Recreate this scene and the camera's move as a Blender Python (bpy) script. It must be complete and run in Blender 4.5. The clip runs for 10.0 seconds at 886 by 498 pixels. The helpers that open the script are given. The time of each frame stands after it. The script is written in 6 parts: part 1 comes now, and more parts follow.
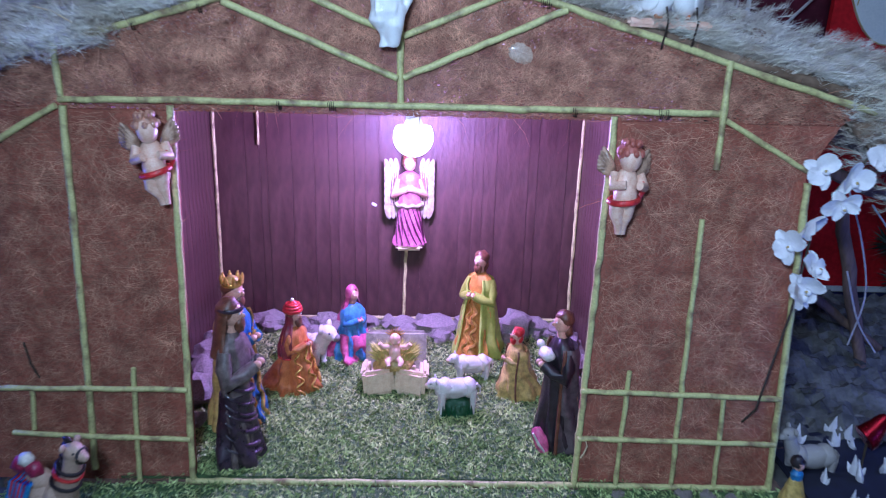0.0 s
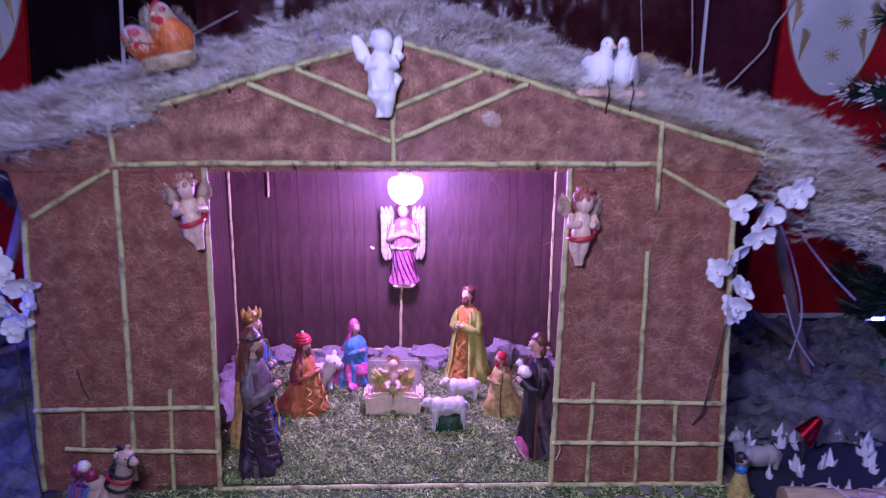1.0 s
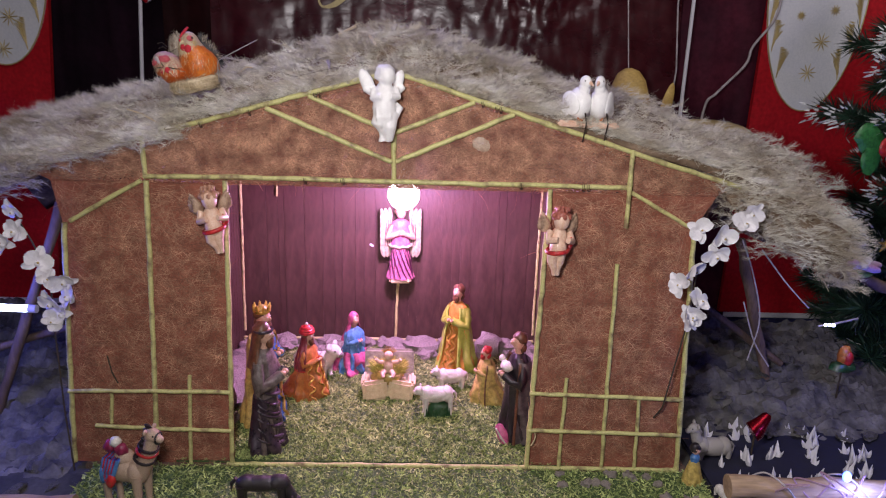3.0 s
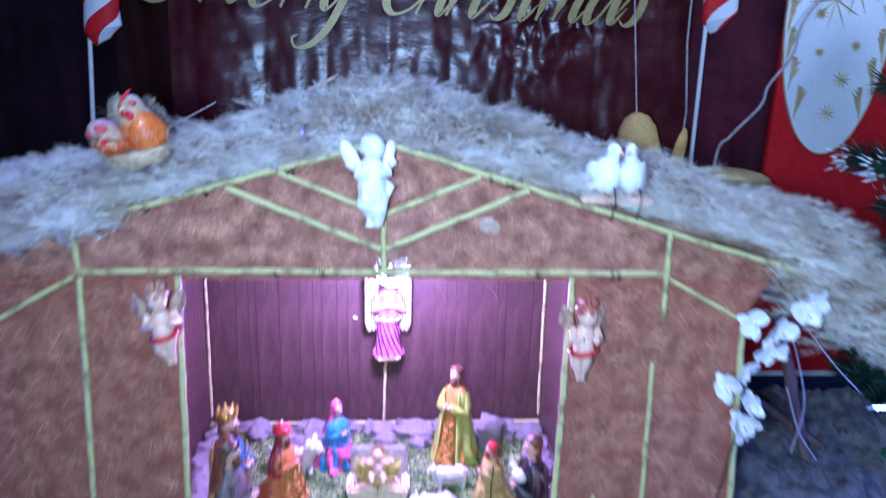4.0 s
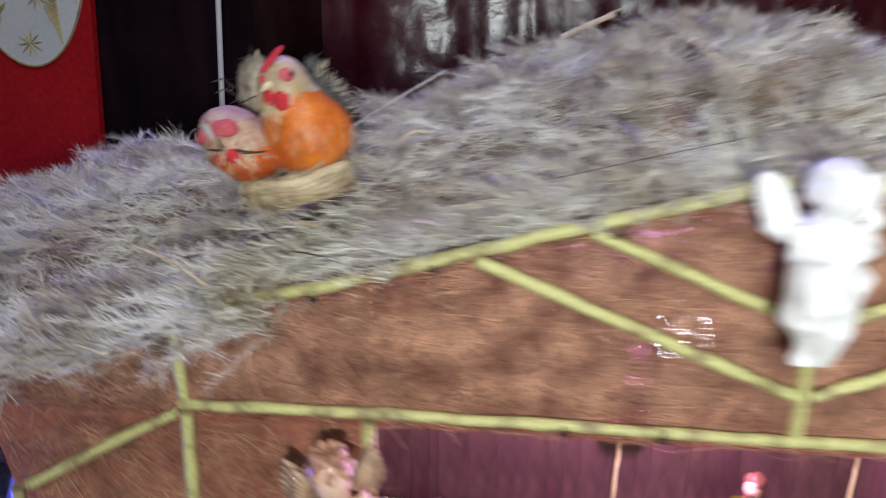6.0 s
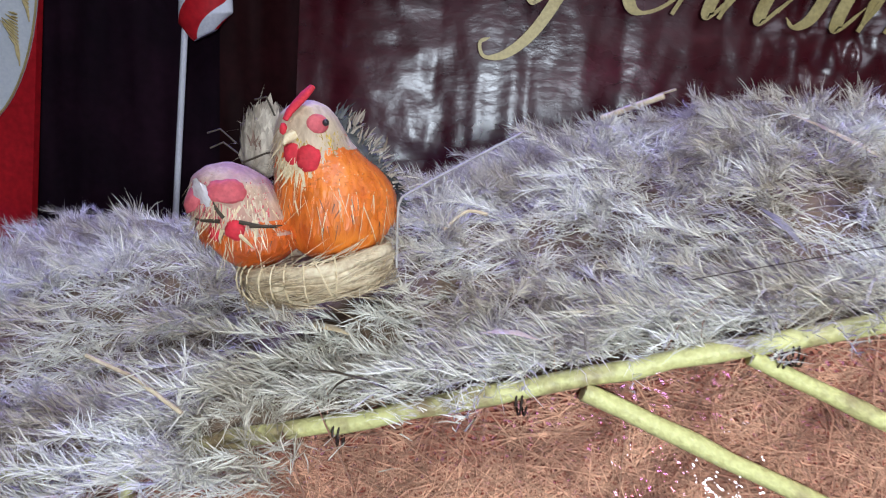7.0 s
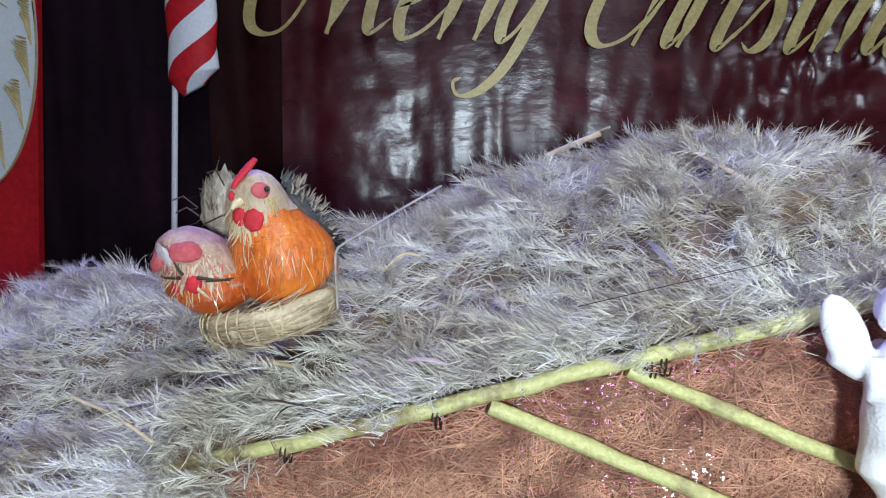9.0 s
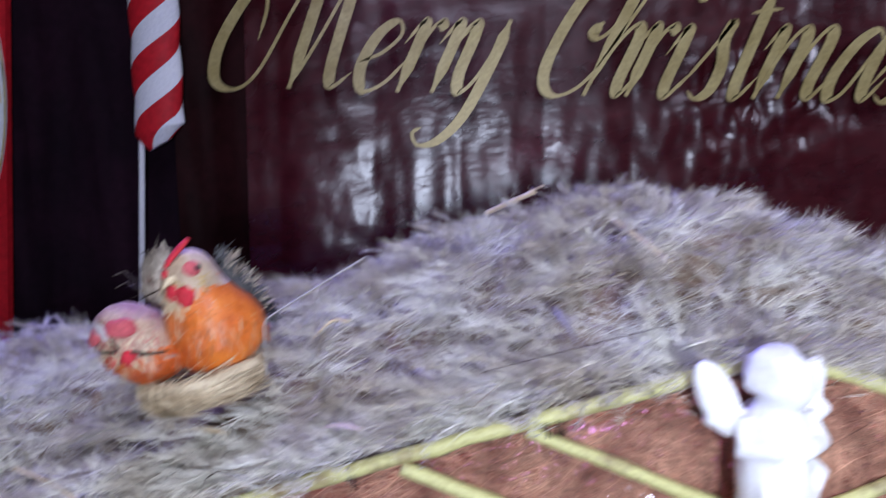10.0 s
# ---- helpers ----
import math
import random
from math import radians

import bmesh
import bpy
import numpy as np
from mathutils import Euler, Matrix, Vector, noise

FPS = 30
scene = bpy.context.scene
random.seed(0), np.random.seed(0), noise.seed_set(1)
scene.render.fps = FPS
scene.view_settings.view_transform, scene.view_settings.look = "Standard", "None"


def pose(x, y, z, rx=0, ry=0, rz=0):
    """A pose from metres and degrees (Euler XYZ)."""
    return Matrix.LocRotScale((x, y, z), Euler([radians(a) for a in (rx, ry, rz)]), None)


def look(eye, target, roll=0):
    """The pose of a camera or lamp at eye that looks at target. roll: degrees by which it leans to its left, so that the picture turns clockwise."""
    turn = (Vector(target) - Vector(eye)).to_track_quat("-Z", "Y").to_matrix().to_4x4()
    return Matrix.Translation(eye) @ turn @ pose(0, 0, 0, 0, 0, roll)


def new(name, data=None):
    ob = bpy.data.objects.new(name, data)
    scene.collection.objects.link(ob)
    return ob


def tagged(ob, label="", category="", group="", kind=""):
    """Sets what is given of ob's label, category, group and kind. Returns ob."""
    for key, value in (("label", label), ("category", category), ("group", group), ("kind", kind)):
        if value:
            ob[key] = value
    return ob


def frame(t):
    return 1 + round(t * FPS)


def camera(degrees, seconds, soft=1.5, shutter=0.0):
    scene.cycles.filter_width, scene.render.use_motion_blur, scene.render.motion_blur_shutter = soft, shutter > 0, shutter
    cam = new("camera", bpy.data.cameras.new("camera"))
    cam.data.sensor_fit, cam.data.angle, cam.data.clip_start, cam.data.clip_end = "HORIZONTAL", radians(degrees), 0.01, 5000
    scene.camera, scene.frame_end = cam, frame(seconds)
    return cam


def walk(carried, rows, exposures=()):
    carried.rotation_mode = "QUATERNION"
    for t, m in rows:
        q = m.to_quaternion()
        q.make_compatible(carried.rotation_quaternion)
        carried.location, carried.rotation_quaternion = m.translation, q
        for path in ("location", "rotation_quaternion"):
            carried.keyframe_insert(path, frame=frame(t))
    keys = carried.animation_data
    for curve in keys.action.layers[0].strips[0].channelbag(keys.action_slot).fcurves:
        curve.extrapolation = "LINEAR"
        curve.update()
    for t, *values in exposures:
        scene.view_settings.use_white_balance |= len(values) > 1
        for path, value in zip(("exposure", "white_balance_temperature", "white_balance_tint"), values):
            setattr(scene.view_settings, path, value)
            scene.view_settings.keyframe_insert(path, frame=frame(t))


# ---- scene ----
cam = camera(61.8, 10.0, soft=1.1, shutter=0.8)
PATH = [
    (0, (0.043, -1.043, 0.747), (0.082, 0.858, 0.126), 1.5),
    (0.5, (0.053, -1.143, 0.768), (0.07, 0.76, 0.152), 1.1),
    (1, (0.052, -1.251, 0.79), (0.101, 0.684, 0.288), 0.2),
    (1.5, (0.052, -1.372, 0.85), (0.104, 0.565, 0.356), 1.3),
    (2, (0.05, -1.427, 0.855), (0.101, 0.492, 0.296), 1.0),
    (2.2, (0.053, -1.436, 0.86), (0.094, 0.491, 0.325), 1.1),
    (3.3, (0.056, -1.364, 0.889), (0.116, 0.547, 0.3), 2.0),
    (3.5, (0.052, -1.336, 0.881), (0.095, 0.566, 0.264), 1.9),
    (4, (0.026, -1.121, 0.944), (0.14, 0.811, 0.441), 1.2),
    (4.5, (0.024, -0.917, 0.993), (0.085, 0.997, 0.414), 0.9),
    (5, (0.004, -0.707, 0.99), (-0.182, 1.206, 0.436), 0.8),
    (5.5, (-0.07, -0.592, 0.973), (-0.281, 1.283, 0.31), 1.9),
    (6, (-0.21, -0.494, 0.929), (-0.405, 1.38, 0.257), 0.4),
    (6.2, (-0.269, -0.445, 0.911), (-0.311, 1.467, 0.327), 2.0),
    (7.3, (-0.305, -0.347, 0.885), (-0.348, 1.612, 0.485), 4.1),
    (7.5, (-0.303, -0.345, 0.887), (-0.349, 1.615, 0.493), 3.1),
    (8, (-0.286, -0.357, 0.894), (-0.312, 1.608, 0.517), 1.8),
    (8.5, (-0.262, -0.387, 0.903), (-0.316, 1.581, 0.551), 0.9),
    (9, (-0.25, -0.418, 0.911), (-0.321, 1.551, 0.569), 0.6),
    (9.5, (-0.249, -0.435, 0.918), (-0.316, 1.536, 0.589), 0.2),
    (10, (-0.203, -0.452, 0.943), (-0.233, 1.532, 0.688), -0.4),
]
EXPOSURES = [
    (0, 0.25, 4600, 12), (0.5, 0.1, 5400, 24), (1, 0.0, 5100, 68), (1.5, 0.22, 6300, 62), (2, 0.25, 5000, 74), (2.6, 0.3, 6000, 40),
    (3.5, 0.36, 7900, 22), (4, 0.92, 4300, 14), (4.5, 1.08, 5100, 14), (5, 1.25, 6400, 0), (5.5, 0.97, 5000, 12), (6, 0.8, 6700, 12),
    (7.5, 1.32, 5800, 14), (8, 1.18, 6500, 8), (8.5, 1.25, 5400, 10), (9, 1.1, 5900, 8), (9.5, 1.05, 6600, 4), (10, 0.95, 5700, 24),
]
walk(cam, [(t, look(eye, target, roll)) for t, eye, target, roll in PATH], EXPOSURES)

# ---- world and lamps: a dim hall at night ----
world = bpy.data.worlds.new("hall")
scene.world = world
world.use_nodes = True
world.node_tree.nodes["Background"].inputs[0].default_value = (0.30, 0.28, 0.45, 1)
world.node_tree.nodes["Background"].inputs[1].default_value = 0.065


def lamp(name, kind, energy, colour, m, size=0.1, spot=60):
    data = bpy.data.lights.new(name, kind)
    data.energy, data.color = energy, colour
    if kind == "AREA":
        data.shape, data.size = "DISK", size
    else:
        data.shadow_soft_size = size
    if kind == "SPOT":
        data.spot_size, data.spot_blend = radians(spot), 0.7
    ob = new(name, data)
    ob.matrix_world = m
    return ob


# unseen fixed lamp near the camera path, in place of a carried torch
lamp("torch_stand_in_light", "AREA", 10.2, (0.88, 0.97, 1.0), look((-0.09, -1.17, 0.935), (0.80, 0.3, 0.62)), 0.16)
# unseen overhead lamp for the soft room light, without a fixture
lamp("overhead_fill_light", "AREA", 13, (0.9, 0.94, 1.0), look((0.12, -1.0, 2.7), (0.1, 0.3, 0.2)), 1.6)
# unseen lamp added to brighten the right panel, tree and curtain
lamp("overhead_fill_light", "AREA", 5.5, (0.92, 0.95, 1.0), look((2.0, -0.1, 2.0), (1.45, 1.1, 0.85)), 0.4)
lamp("violet_stage_light", "SPOT", 60, (0.24, 0.2, 1.0), look((-0.7, 0.95, 2.2), (-0.25, 0.55, 0.8)), 0.12, 66)
lamp("bulb_light", "POINT", 20, (0.76, 0.41, 1.0), pose(0.009, 0.395, 0.491), 0.035)
lamp("blue_led_light", "POINT", 3.4, (0.05, 0.08, 1.0), pose(-0.86, 0.0, 0.36), 0.03)
lamp("blue_led_light", "POINT", 0.8, (0.05, 0.08, 1.0), pose(1.09, 0.10, 0.28), 0.03)
lamp("blue_led_light", "POINT", 1.5, (0.20, 0.30, 1.0), pose(0.90, -0.23, 0.09), 0.02)


# ---- materials ----
def material(name, colour, other=None, rough=0.6, metal=0.0, scale=60.0, bump=0.2, grain=400.0, stretch=(1, 1, 1), island=0.0, spread=(0.35, 0.7), coat=0.0, distance=0.002, gloss=0.5):
    """Two colours mixed by broad noise, a finer grain over them, and relief from both."""
    m = bpy.data.materials.new(name)
    m.use_nodes = True
    n, l = m.node_tree.nodes, m.node_tree.links
    b = n["Principled BSDF"]
    other = other or tuple(c * 0.6 for c in colour)
    co, mp = n.new("ShaderNodeTexCoord"), n.new("ShaderNodeMapping")
    mp.inputs["Scale"].default_value = stretch
    l.new(co.outputs["Object"], mp.inputs["Vector"])
    big, fine = n.new("ShaderNodeTexNoise"), n.new("ShaderNodeTexNoise")
    big.inputs["Scale"].default_value, fine.inputs["Scale"].default_value = scale, grain
    big.inputs["Detail"].default_value, fine.inputs["Detail"].default_value = 5, 3
    for tex in (big, fine):
        l.new(mp.outputs[0], tex.inputs["Vector"])
    ramp = n.new("ShaderNodeValToRGB")
    ramp.color_ramp.elements[0].position, ramp.color_ramp.elements[1].position = spread
    ramp.color_ramp.elements[0].color, ramp.color_ramp.elements[1].color = (*other, 1), (*colour, 1)
    l.new(big.outputs["Fac"], ramp.inputs["Fac"])
    mix = n.new("ShaderNodeMix")
    mix.data_type, mix.blend_type = "RGBA", "OVERLAY"
    mix.inputs[0].default_value = 0.45
    l.new(ramp.outputs["Color"], mix.inputs[6])
    l.new(fine.outputs["Fac"], mix.inputs[7])
    out = mix.outputs[2]
    if island:
        geo, span, hsv = n.new("ShaderNodeNewGeometry"), n.new("ShaderNodeMapRange"), n.new("ShaderNodeHueSaturation")
        span.inputs["To Min"].default_value, span.inputs["To Max"].default_value = 1 - island, 1 + island
        l.new(geo.outputs["Random Per Island"], span.inputs["Value"])
        l.new(span.outputs[0], hsv.inputs["Value"])
        l.new(out, hsv.inputs["Color"])
        out = hsv.outputs[0]
    l.new(out, b.inputs["Base Color"])
    b.inputs["Metallic"].default_value, b.inputs["Specular IOR Level"].default_value = metal, gloss
    b.inputs["Coat Weight"].default_value = coat
    span = n.new("ShaderNodeMapRange")
    span.inputs["To Min"].default_value, span.inputs["To Max"].default_value = max(rough - 0.12, 0.02), min(rough + 0.12, 1)
    l.new(big.outputs["Fac"], span.inputs["Value"])
    l.new(span.outputs[0], b.inputs["Roughness"])
    if bump:
        add, bm_node = n.new("ShaderNodeMath"), n.new("ShaderNodeBump")
        add.operation = "ADD"
        l.new(big.outputs["Fac"], add.inputs[0])
        l.new(fine.outputs["Fac"], add.inputs[1])
        bm_node.inputs["Strength"].default_value, bm_node.inputs["Distance"].default_value = bump, distance
        l.new(add.outputs[0], bm_node.inputs["Height"])
        l.new(bm_node.outputs[0], b.inputs["Normal"])
    return m


def glowing(name, colour, strength):
    m = bpy.data.materials.new(name)
    m.use_nodes = True
    b = m.node_tree.nodes["Principled BSDF"]
    b.inputs["Base Color"].default_value = (0.8, 0.8, 0.8, 1)
    b.inputs["Emission Color"].default_value, b.inputs["Emission Strength"].default_value = (*colour, 1), strength
    return m


def paint(name, colour, other=None, rough=0.35):
    return material(name, colour, other or tuple(c * 0.45 for c in colour), rough, 0, 90, 0.35, 500, coat=0.4, spread=(0.3, 0.6))


COIR = material("coir_mat", (0.39, 0.128, 0.078), (0.225, 0.072, 0.043), 0.95, 0, 25, 0.9, 260, spread=(0.3, 0.72))


def porous(name, base, hole, share):
    """A copy of a material with small gaps right through it, as in a loose fibre mat."""
    m = base.copy()
    m.name = name
    n, l = m.node_tree.nodes, m.node_tree.links
    co, mp, tex, cut = n.new("ShaderNodeTexCoord"), n.new("ShaderNodeMapping"), n.new("ShaderNodeTexNoise"), n.new("ShaderNodeMath")
    mp.inputs["Scale"].default_value = (1, 0.05, 1.5)
    tex.inputs["Scale"].default_value, tex.inputs["Detail"].default_value = 1 / hole, 1.5
    cut.operation = "LESS_THAN"
    cut.inputs[1].default_value = 1 - share
    l.new(co.outputs["Object"], mp.inputs["Vector"])
    l.new(mp.outputs[0], tex.inputs["Vector"])
    l.new(tex.outputs["Fac"], cut.inputs[0])
    l.new(cut.outputs[0], n["Principled BSDF"].inputs["Alpha"])
    return m


COIR_LOOSE = porous("loose_coir_mat", COIR, 0.0042, 0.47)
FIBRE = material("coir_fibre", (0.64, 0.35, 0.215), (0.24, 0.10, 0.06), 0.8, 0, 30, 0, 200, island=0.5)
STICK = material("lime_painted_stick", (0.57, 0.54, 0.22), (0.25, 0.18, 0.09), 0.5, 0, 42, 0.5, 300, spread=(0.3, 0.5))
WIRE = material("binding_wire", (0.05, 0.03, 0.02), None, 0.6, 0.4)
PANEL = material("grooved_wood_panel", (0.105, 0.052, 0.040), (0.048, 0.022, 0.017), 0.5, 0, 30, 0.40, 90, (1.0, 1.0, 0.34), spread=(0.28, 0.78), distance=0.003)
THATCH = material("dry_grass_bed", (0.30, 0.21, 0.14), (0.12, 0.075, 0.045), 0.95, 0, 18, 0.8, 150)
PLUME = material("dry_grass_plume", (0.82, 0.80, 0.70), (0.44, 0.37, 0.27), 0.55, 0, 14, 0, 60, island=0.3)
TURF = material("turf_bed", (0.09, 0.15, 0.05), (0.04, 0.07, 0.025), 0.9, 0, 70, 0.8, 300)
BLADE = material("turf_blades", (0.50, 0.57, 0.22), (0.19, 0.26, 0.080), 0.7, 0, 26, 0, 300, island=0.5, gloss=0.3)
ROCK = material("grey_stone", (0.42, 0.37, 0.32), (0.20, 0.17, 0.15), 0.85, 0, 30, 0.8, 180)
DARK_ROCK = material("dark_rubble", (0.19, 0.18, 0.165), (0.055, 0.052, 0.050), 0.85, 0, 22, 0.9, 140)
EARTH = material("dark_ground", (0.09, 0.085, 0.075), (0.03, 0.03, 0.03), 0.9, 0, 12, 0.9, 90)
MAROON = material("maroon_plastic_sheet", (0.060, 0.007, 0.010), (0.040, 0.004, 0.007), 0.28, 0, 6, 0.24, 34, (1.0, 1, 1.7), distance=0.004, gloss=0.58)
# shade put into the colour, for the maroon sheet's turned-back edge
SHADED_EDGE = material("shaded_sheet_edge", (0.026, 0.005, 0.006), (0.012, 0.003, 0.003), 0.6, 0, 7, 0.3, 60, gloss=0.06)
NAVY = material("dark_curtain", (0.016, 0.005, 0.011), (0.007, 0.0025, 0.006), 0.8, 0, 7, 0.3, 60, gloss=0.1)
PLUM = material("dark_plum_curtain", (0.085, 0.014, 0.026), (0.040, 0.008, 0.016), 0.7, 0, 7, 0.3, 60, gloss=0.1)
RED = material("red_fabric_panel", (0.54, 0.015, 0.022), (0.42, 0.010, 0.016), 0.55, 0, 5, 0.2, 80, gloss=0.2)
CARD = material("white_card", (0.72, 0.72, 0.74), (0.62, 0.62, 0.66), 0.6, 0, 8, 0.1, 200)
GOLD = material("gold_print", (0.62, 0.50, 0.24), (0.45, 0.34, 0.14), 0.4, 0.25, 20, 0.15, 150)
LETTER = material("dull_gold_print", (0.44, 0.36, 0.15), (0.32, 0.25, 0.09), 0.42, 0.2, 20, 0.15, 150)
WOOD = material("weathered_wood", (0.22, 0.14, 0.10), (0.09, 0.055, 0.04), 0.85, 0, 20, 0.7, 160, (1, 1, 0.2))
LOG = material("peeled_log", (0.52, 0.36, 0.22), (0.32, 0.20, 0.12), 0.7, 0, 25, 0.6, 160, (0.2, 1, 1))
WALLS = material("hall_wall", (0.20, 0.18, 0.22), (0.15, 0.13, 0.17), 0.9, 0, 3, 0.1, 80)
PLASTER = paint("white_plaster", (0.90, 0.89, 0.86), (0.82, 0.80, 0.78), 0.5)
SKIN = paint("painted_skin", (0.68, 0.40, 0.29), (0.50, 0.26, 0.18))
FLESH = paint("painted_flesh", (0.80, 0.55, 0.41), (0.68, 0.40, 0.27))
BROWN = paint("painted_brown", (0.15, 0.06, 0.03))
SCARLET = paint("painted_scarlet", (0.60, 0.03, 0.03))
ORANGE = paint("painted_orange", (0.62, 0.19, 0.04))
PINK = paint("painted_pink", (0.62, 0.12, 0.26))
BLUE = paint("painted_blue", (0.06, 0.20, 0.44))
GREEN = paint("painted_green", (0.20, 0.50, 0.08))
DEEP_GREEN = paint("painted_dark_green", (0.02, 0.09, 0.03))
YELLOW = paint("painted_yellow", (0.58, 0.42, 0.12))
GREY = paint("painted_grey_brown", (0.11, 0.085, 0.085))
SMOKE = paint("painted_pale_grey", (0.30, 0.27, 0.26))
BLACK = paint("painted_black", (0.025, 0.018, 0.022))
CREAM = paint("painted_cream", (0.74, 0.60, 0.37), (0.64, 0.50, 0.30))
WOOL = paint("painted_wool", (0.76, 0.73, 0.66), (0.55, 0.50, 0.44), 0.5)
GILT = material("gilt_paint", (0.75, 0.50, 0.12), (0.45, 0.26, 0.05), 0.3, 0.6)
TAN = paint("painted_tan", (0.52, 0.38, 0.28), (0.36, 0.24, 0.17))
PETAL = material("white_silk_petal", (0.82, 0.80, 0.80), (0.70, 0.68, 0.72), 0.7, 0, 40, 0.1, 200)
STEM = material("brown_stem", (0.07, 0.05, 0.03), None, 0.7)
BLUSH_FEATHER = material("blush_feathers", (0.52, 0.37, 0.25), (0.42, 0.22, 0.16), 0.7, 0, 60, 0.7, 300, (1, 1, 0.4))
RUST_FEATHER = material("rust_feathers", (0.66, 0.14, 0.016), (0.44, 0.07, 0.010), 0.45, 0, 45, 0.7, 260, (1, 1, 0.3), coat=0.3, island=0.2)
ASH_FEATHER = material("ash_feathers", (0.46, 0.40, 0.31), (0.26, 0.21, 0.155), 0.7, 0, 70, 0.6, 300, (1, 1, 0.4), island=0.25)
ORANGE_FEATHER = material("orange_feathers", (0.78, 0.22, 0.02), (0.55, 0.10, 0.012), 0.45, 0, 45, 0.7, 260, (1, 1, 0.3), coat=0.3, island=0.22)
PALE_FEATHER = material("straw_feathers", (0.66, 0.53, 0.38), (0.44, 0.32, 0.21), 0.7, 0, 50, 0.7, 300, (1, 1, 0.3))
SLATE_FEATHER = material("grey_feathers", (0.13, 0.13, 0.12), (0.03, 0.03, 0.03), 0.7, 0, 60, 0.6, 300)
COMB = material("red_felt", (0.68, 0.03, 0.05), (0.5, 0.02, 0.03), 0.8, 0, 80, 0.3, 400)
ROSE = material("rose_felt", (0.62, 0.13, 0.14), (0.45, 0.07, 0.08), 0.8, 0, 80, 0.3, 400)
STRAW = material("woven_straw", (0.72, 0.60, 0.40), (0.42, 0.31, 0.18), 0.75, 0, 60, 0.6, 300, island=0.35)
NEEDLE = material("pine_needles", (0.022, 0.062, 0.036), (0.010, 0.028, 0.018), 0.4, 0, 20, 0, 100, island=0.5)
FROST = material("frosted_tips", (0.84, 0.85, 0.85), (0.66, 0.70, 0.70), 0.8, 0, 20, 0, 100, island=0.2)
CABLE = material("pale_cable", (0.55, 0.50, 0.50), None, 0.5)
BULB = glowing("lit_bulb", (0.86, 0.86, 1.0), 14)
LED_BLUE = glowing("blue_led", (0.02, 0.10, 1.0), 9)
LED_WHITE = glowing("blue_white_led", (0.35, 0.45, 1.0), 8)


# ---- mesh tools ----
class Form:
    """Collects pieces of surface with a material number each, for one mesh."""

    def __init__(self):
        self.v, self.f, self.m, self.n = [], [], [], 0

    def add(self, verts, faces, mat=0):
        verts = np.asarray(verts, float)
        self.v.append(verts)
        self.f += [tuple(i + self.n for i in face) for face in faces]
        self.m += [mat] * len(faces)
        self.n += len(verts)
        return self

    def loft(self, rings, mat=0, closed=True, caps=(True, True)):
        k, r = len(rings[0]), len(rings)
        faces = []
        for a in range(r - 1):
            for b in range(k if closed else k - 1):
                c = (b + 1) % k
                faces.append((a * k + b, a * k + c, (a + 1) * k + c, (a + 1) * k + b))
        if closed and caps[0]:
            faces.append(tuple(range(k))[::-1])
        if closed and caps[1]:
            faces.append(tuple((r - 1) * k + b for b in range(k)))
        return self.add(np.concatenate(rings), faces, mat)

    def ball(self, c, r, mat=0, turn=(0, 0, 0), seg=14, rows=9, rough=0.0, seed=0.0):
        r = (r, r, r) if np.isscalar(r) else r
        m = np.array(Euler([radians(a) for a in turn]).to_matrix())
        rings = []
        for a in np.linspace(-math.pi / 2 * 0.96, math.pi / 2 * 0.96, rows):
            ring = []
            for b in np.linspace(0, 2 * math.pi, seg, endpoint=False):
                p = np.array((math.cos(a) * math.cos(b), math.cos(a) * math.sin(b), math.sin(a)))
                if rough:
                    p = p * (1 + rough * noise.noise(Vector(p * 1.7) + Vector((seed, seed * 2.3, 1.1))))
                ring.append(m @ (p * r) + c)
            rings.append(np.array(ring))
        return self.loft(rings, mat)

    def tube(self, pts, radii, mat=0, seg=8, flat=1.0):
        pts = np.asarray(pts, float)
        radii = np.full(len(pts), radii) if np.isscalar(radii) else np.asarray(radii, float)
        ways = np.gradient(pts, axis=0)
        ways /= np.linalg.norm(ways, axis=1, keepdims=True) + 1e-12
        ref = np.array((0, 0, 1.0)) if abs(ways[0][2]) < 0.9 else np.array((0, 1.0, 0))
        rings = []
        for p, w, r in zip(pts, ways, radii):
            u = np.cross(w, ref)
            u /= np.linalg.norm(u) + 1e-12
            v = np.cross(u, w)
            ring = [p + r * (math.cos(a) * u + flat * math.sin(a) * v) for a in np.linspace(0, 2 * math.pi, seg, endpoint=False)]
            rings.append(np.array(ring))
        return self.loft(rings, mat)

    def box(self, c, size, mat=0, turn=(0, 0, 0), bevel=0.003):
        bm = bmesh.new()
        bmesh.ops.create_cube(bm, size=1)
        bmesh.ops.scale(bm, vec=size, verts=bm.verts)
        if bevel:
            bmesh.ops.bevel(bm, geom=bm.edges[:], offset=bevel, segments=2, affect="EDGES")
        m = np.array(Euler([radians(a) for a in turn]).to_matrix())
        bm.verts.index_update()
        verts = np.array([v.co for v in bm.verts]) @ m.T + np.array(c)
        faces = [tuple(v.index for v in f.verts) for f in bm.faces]
        bm.free()
        return self.add(verts, faces, mat)

    def slab(self, outline, y0, y1, mat=0):
        """An upright sheet: an outline in x and z, from y0 to y1."""
        k = len(outline)
        verts = [(x, y0, z) for x, z in outline] + [(x, y1, z) for x, z in outline]
        faces = [tuple(range(k)), tuple(range(k, 2 * k))[::-1]] + [(i, i + k, (i + 1) % k + k, (i + 1) % k) for i in range(k)]
        return self.add(verts, faces, mat)

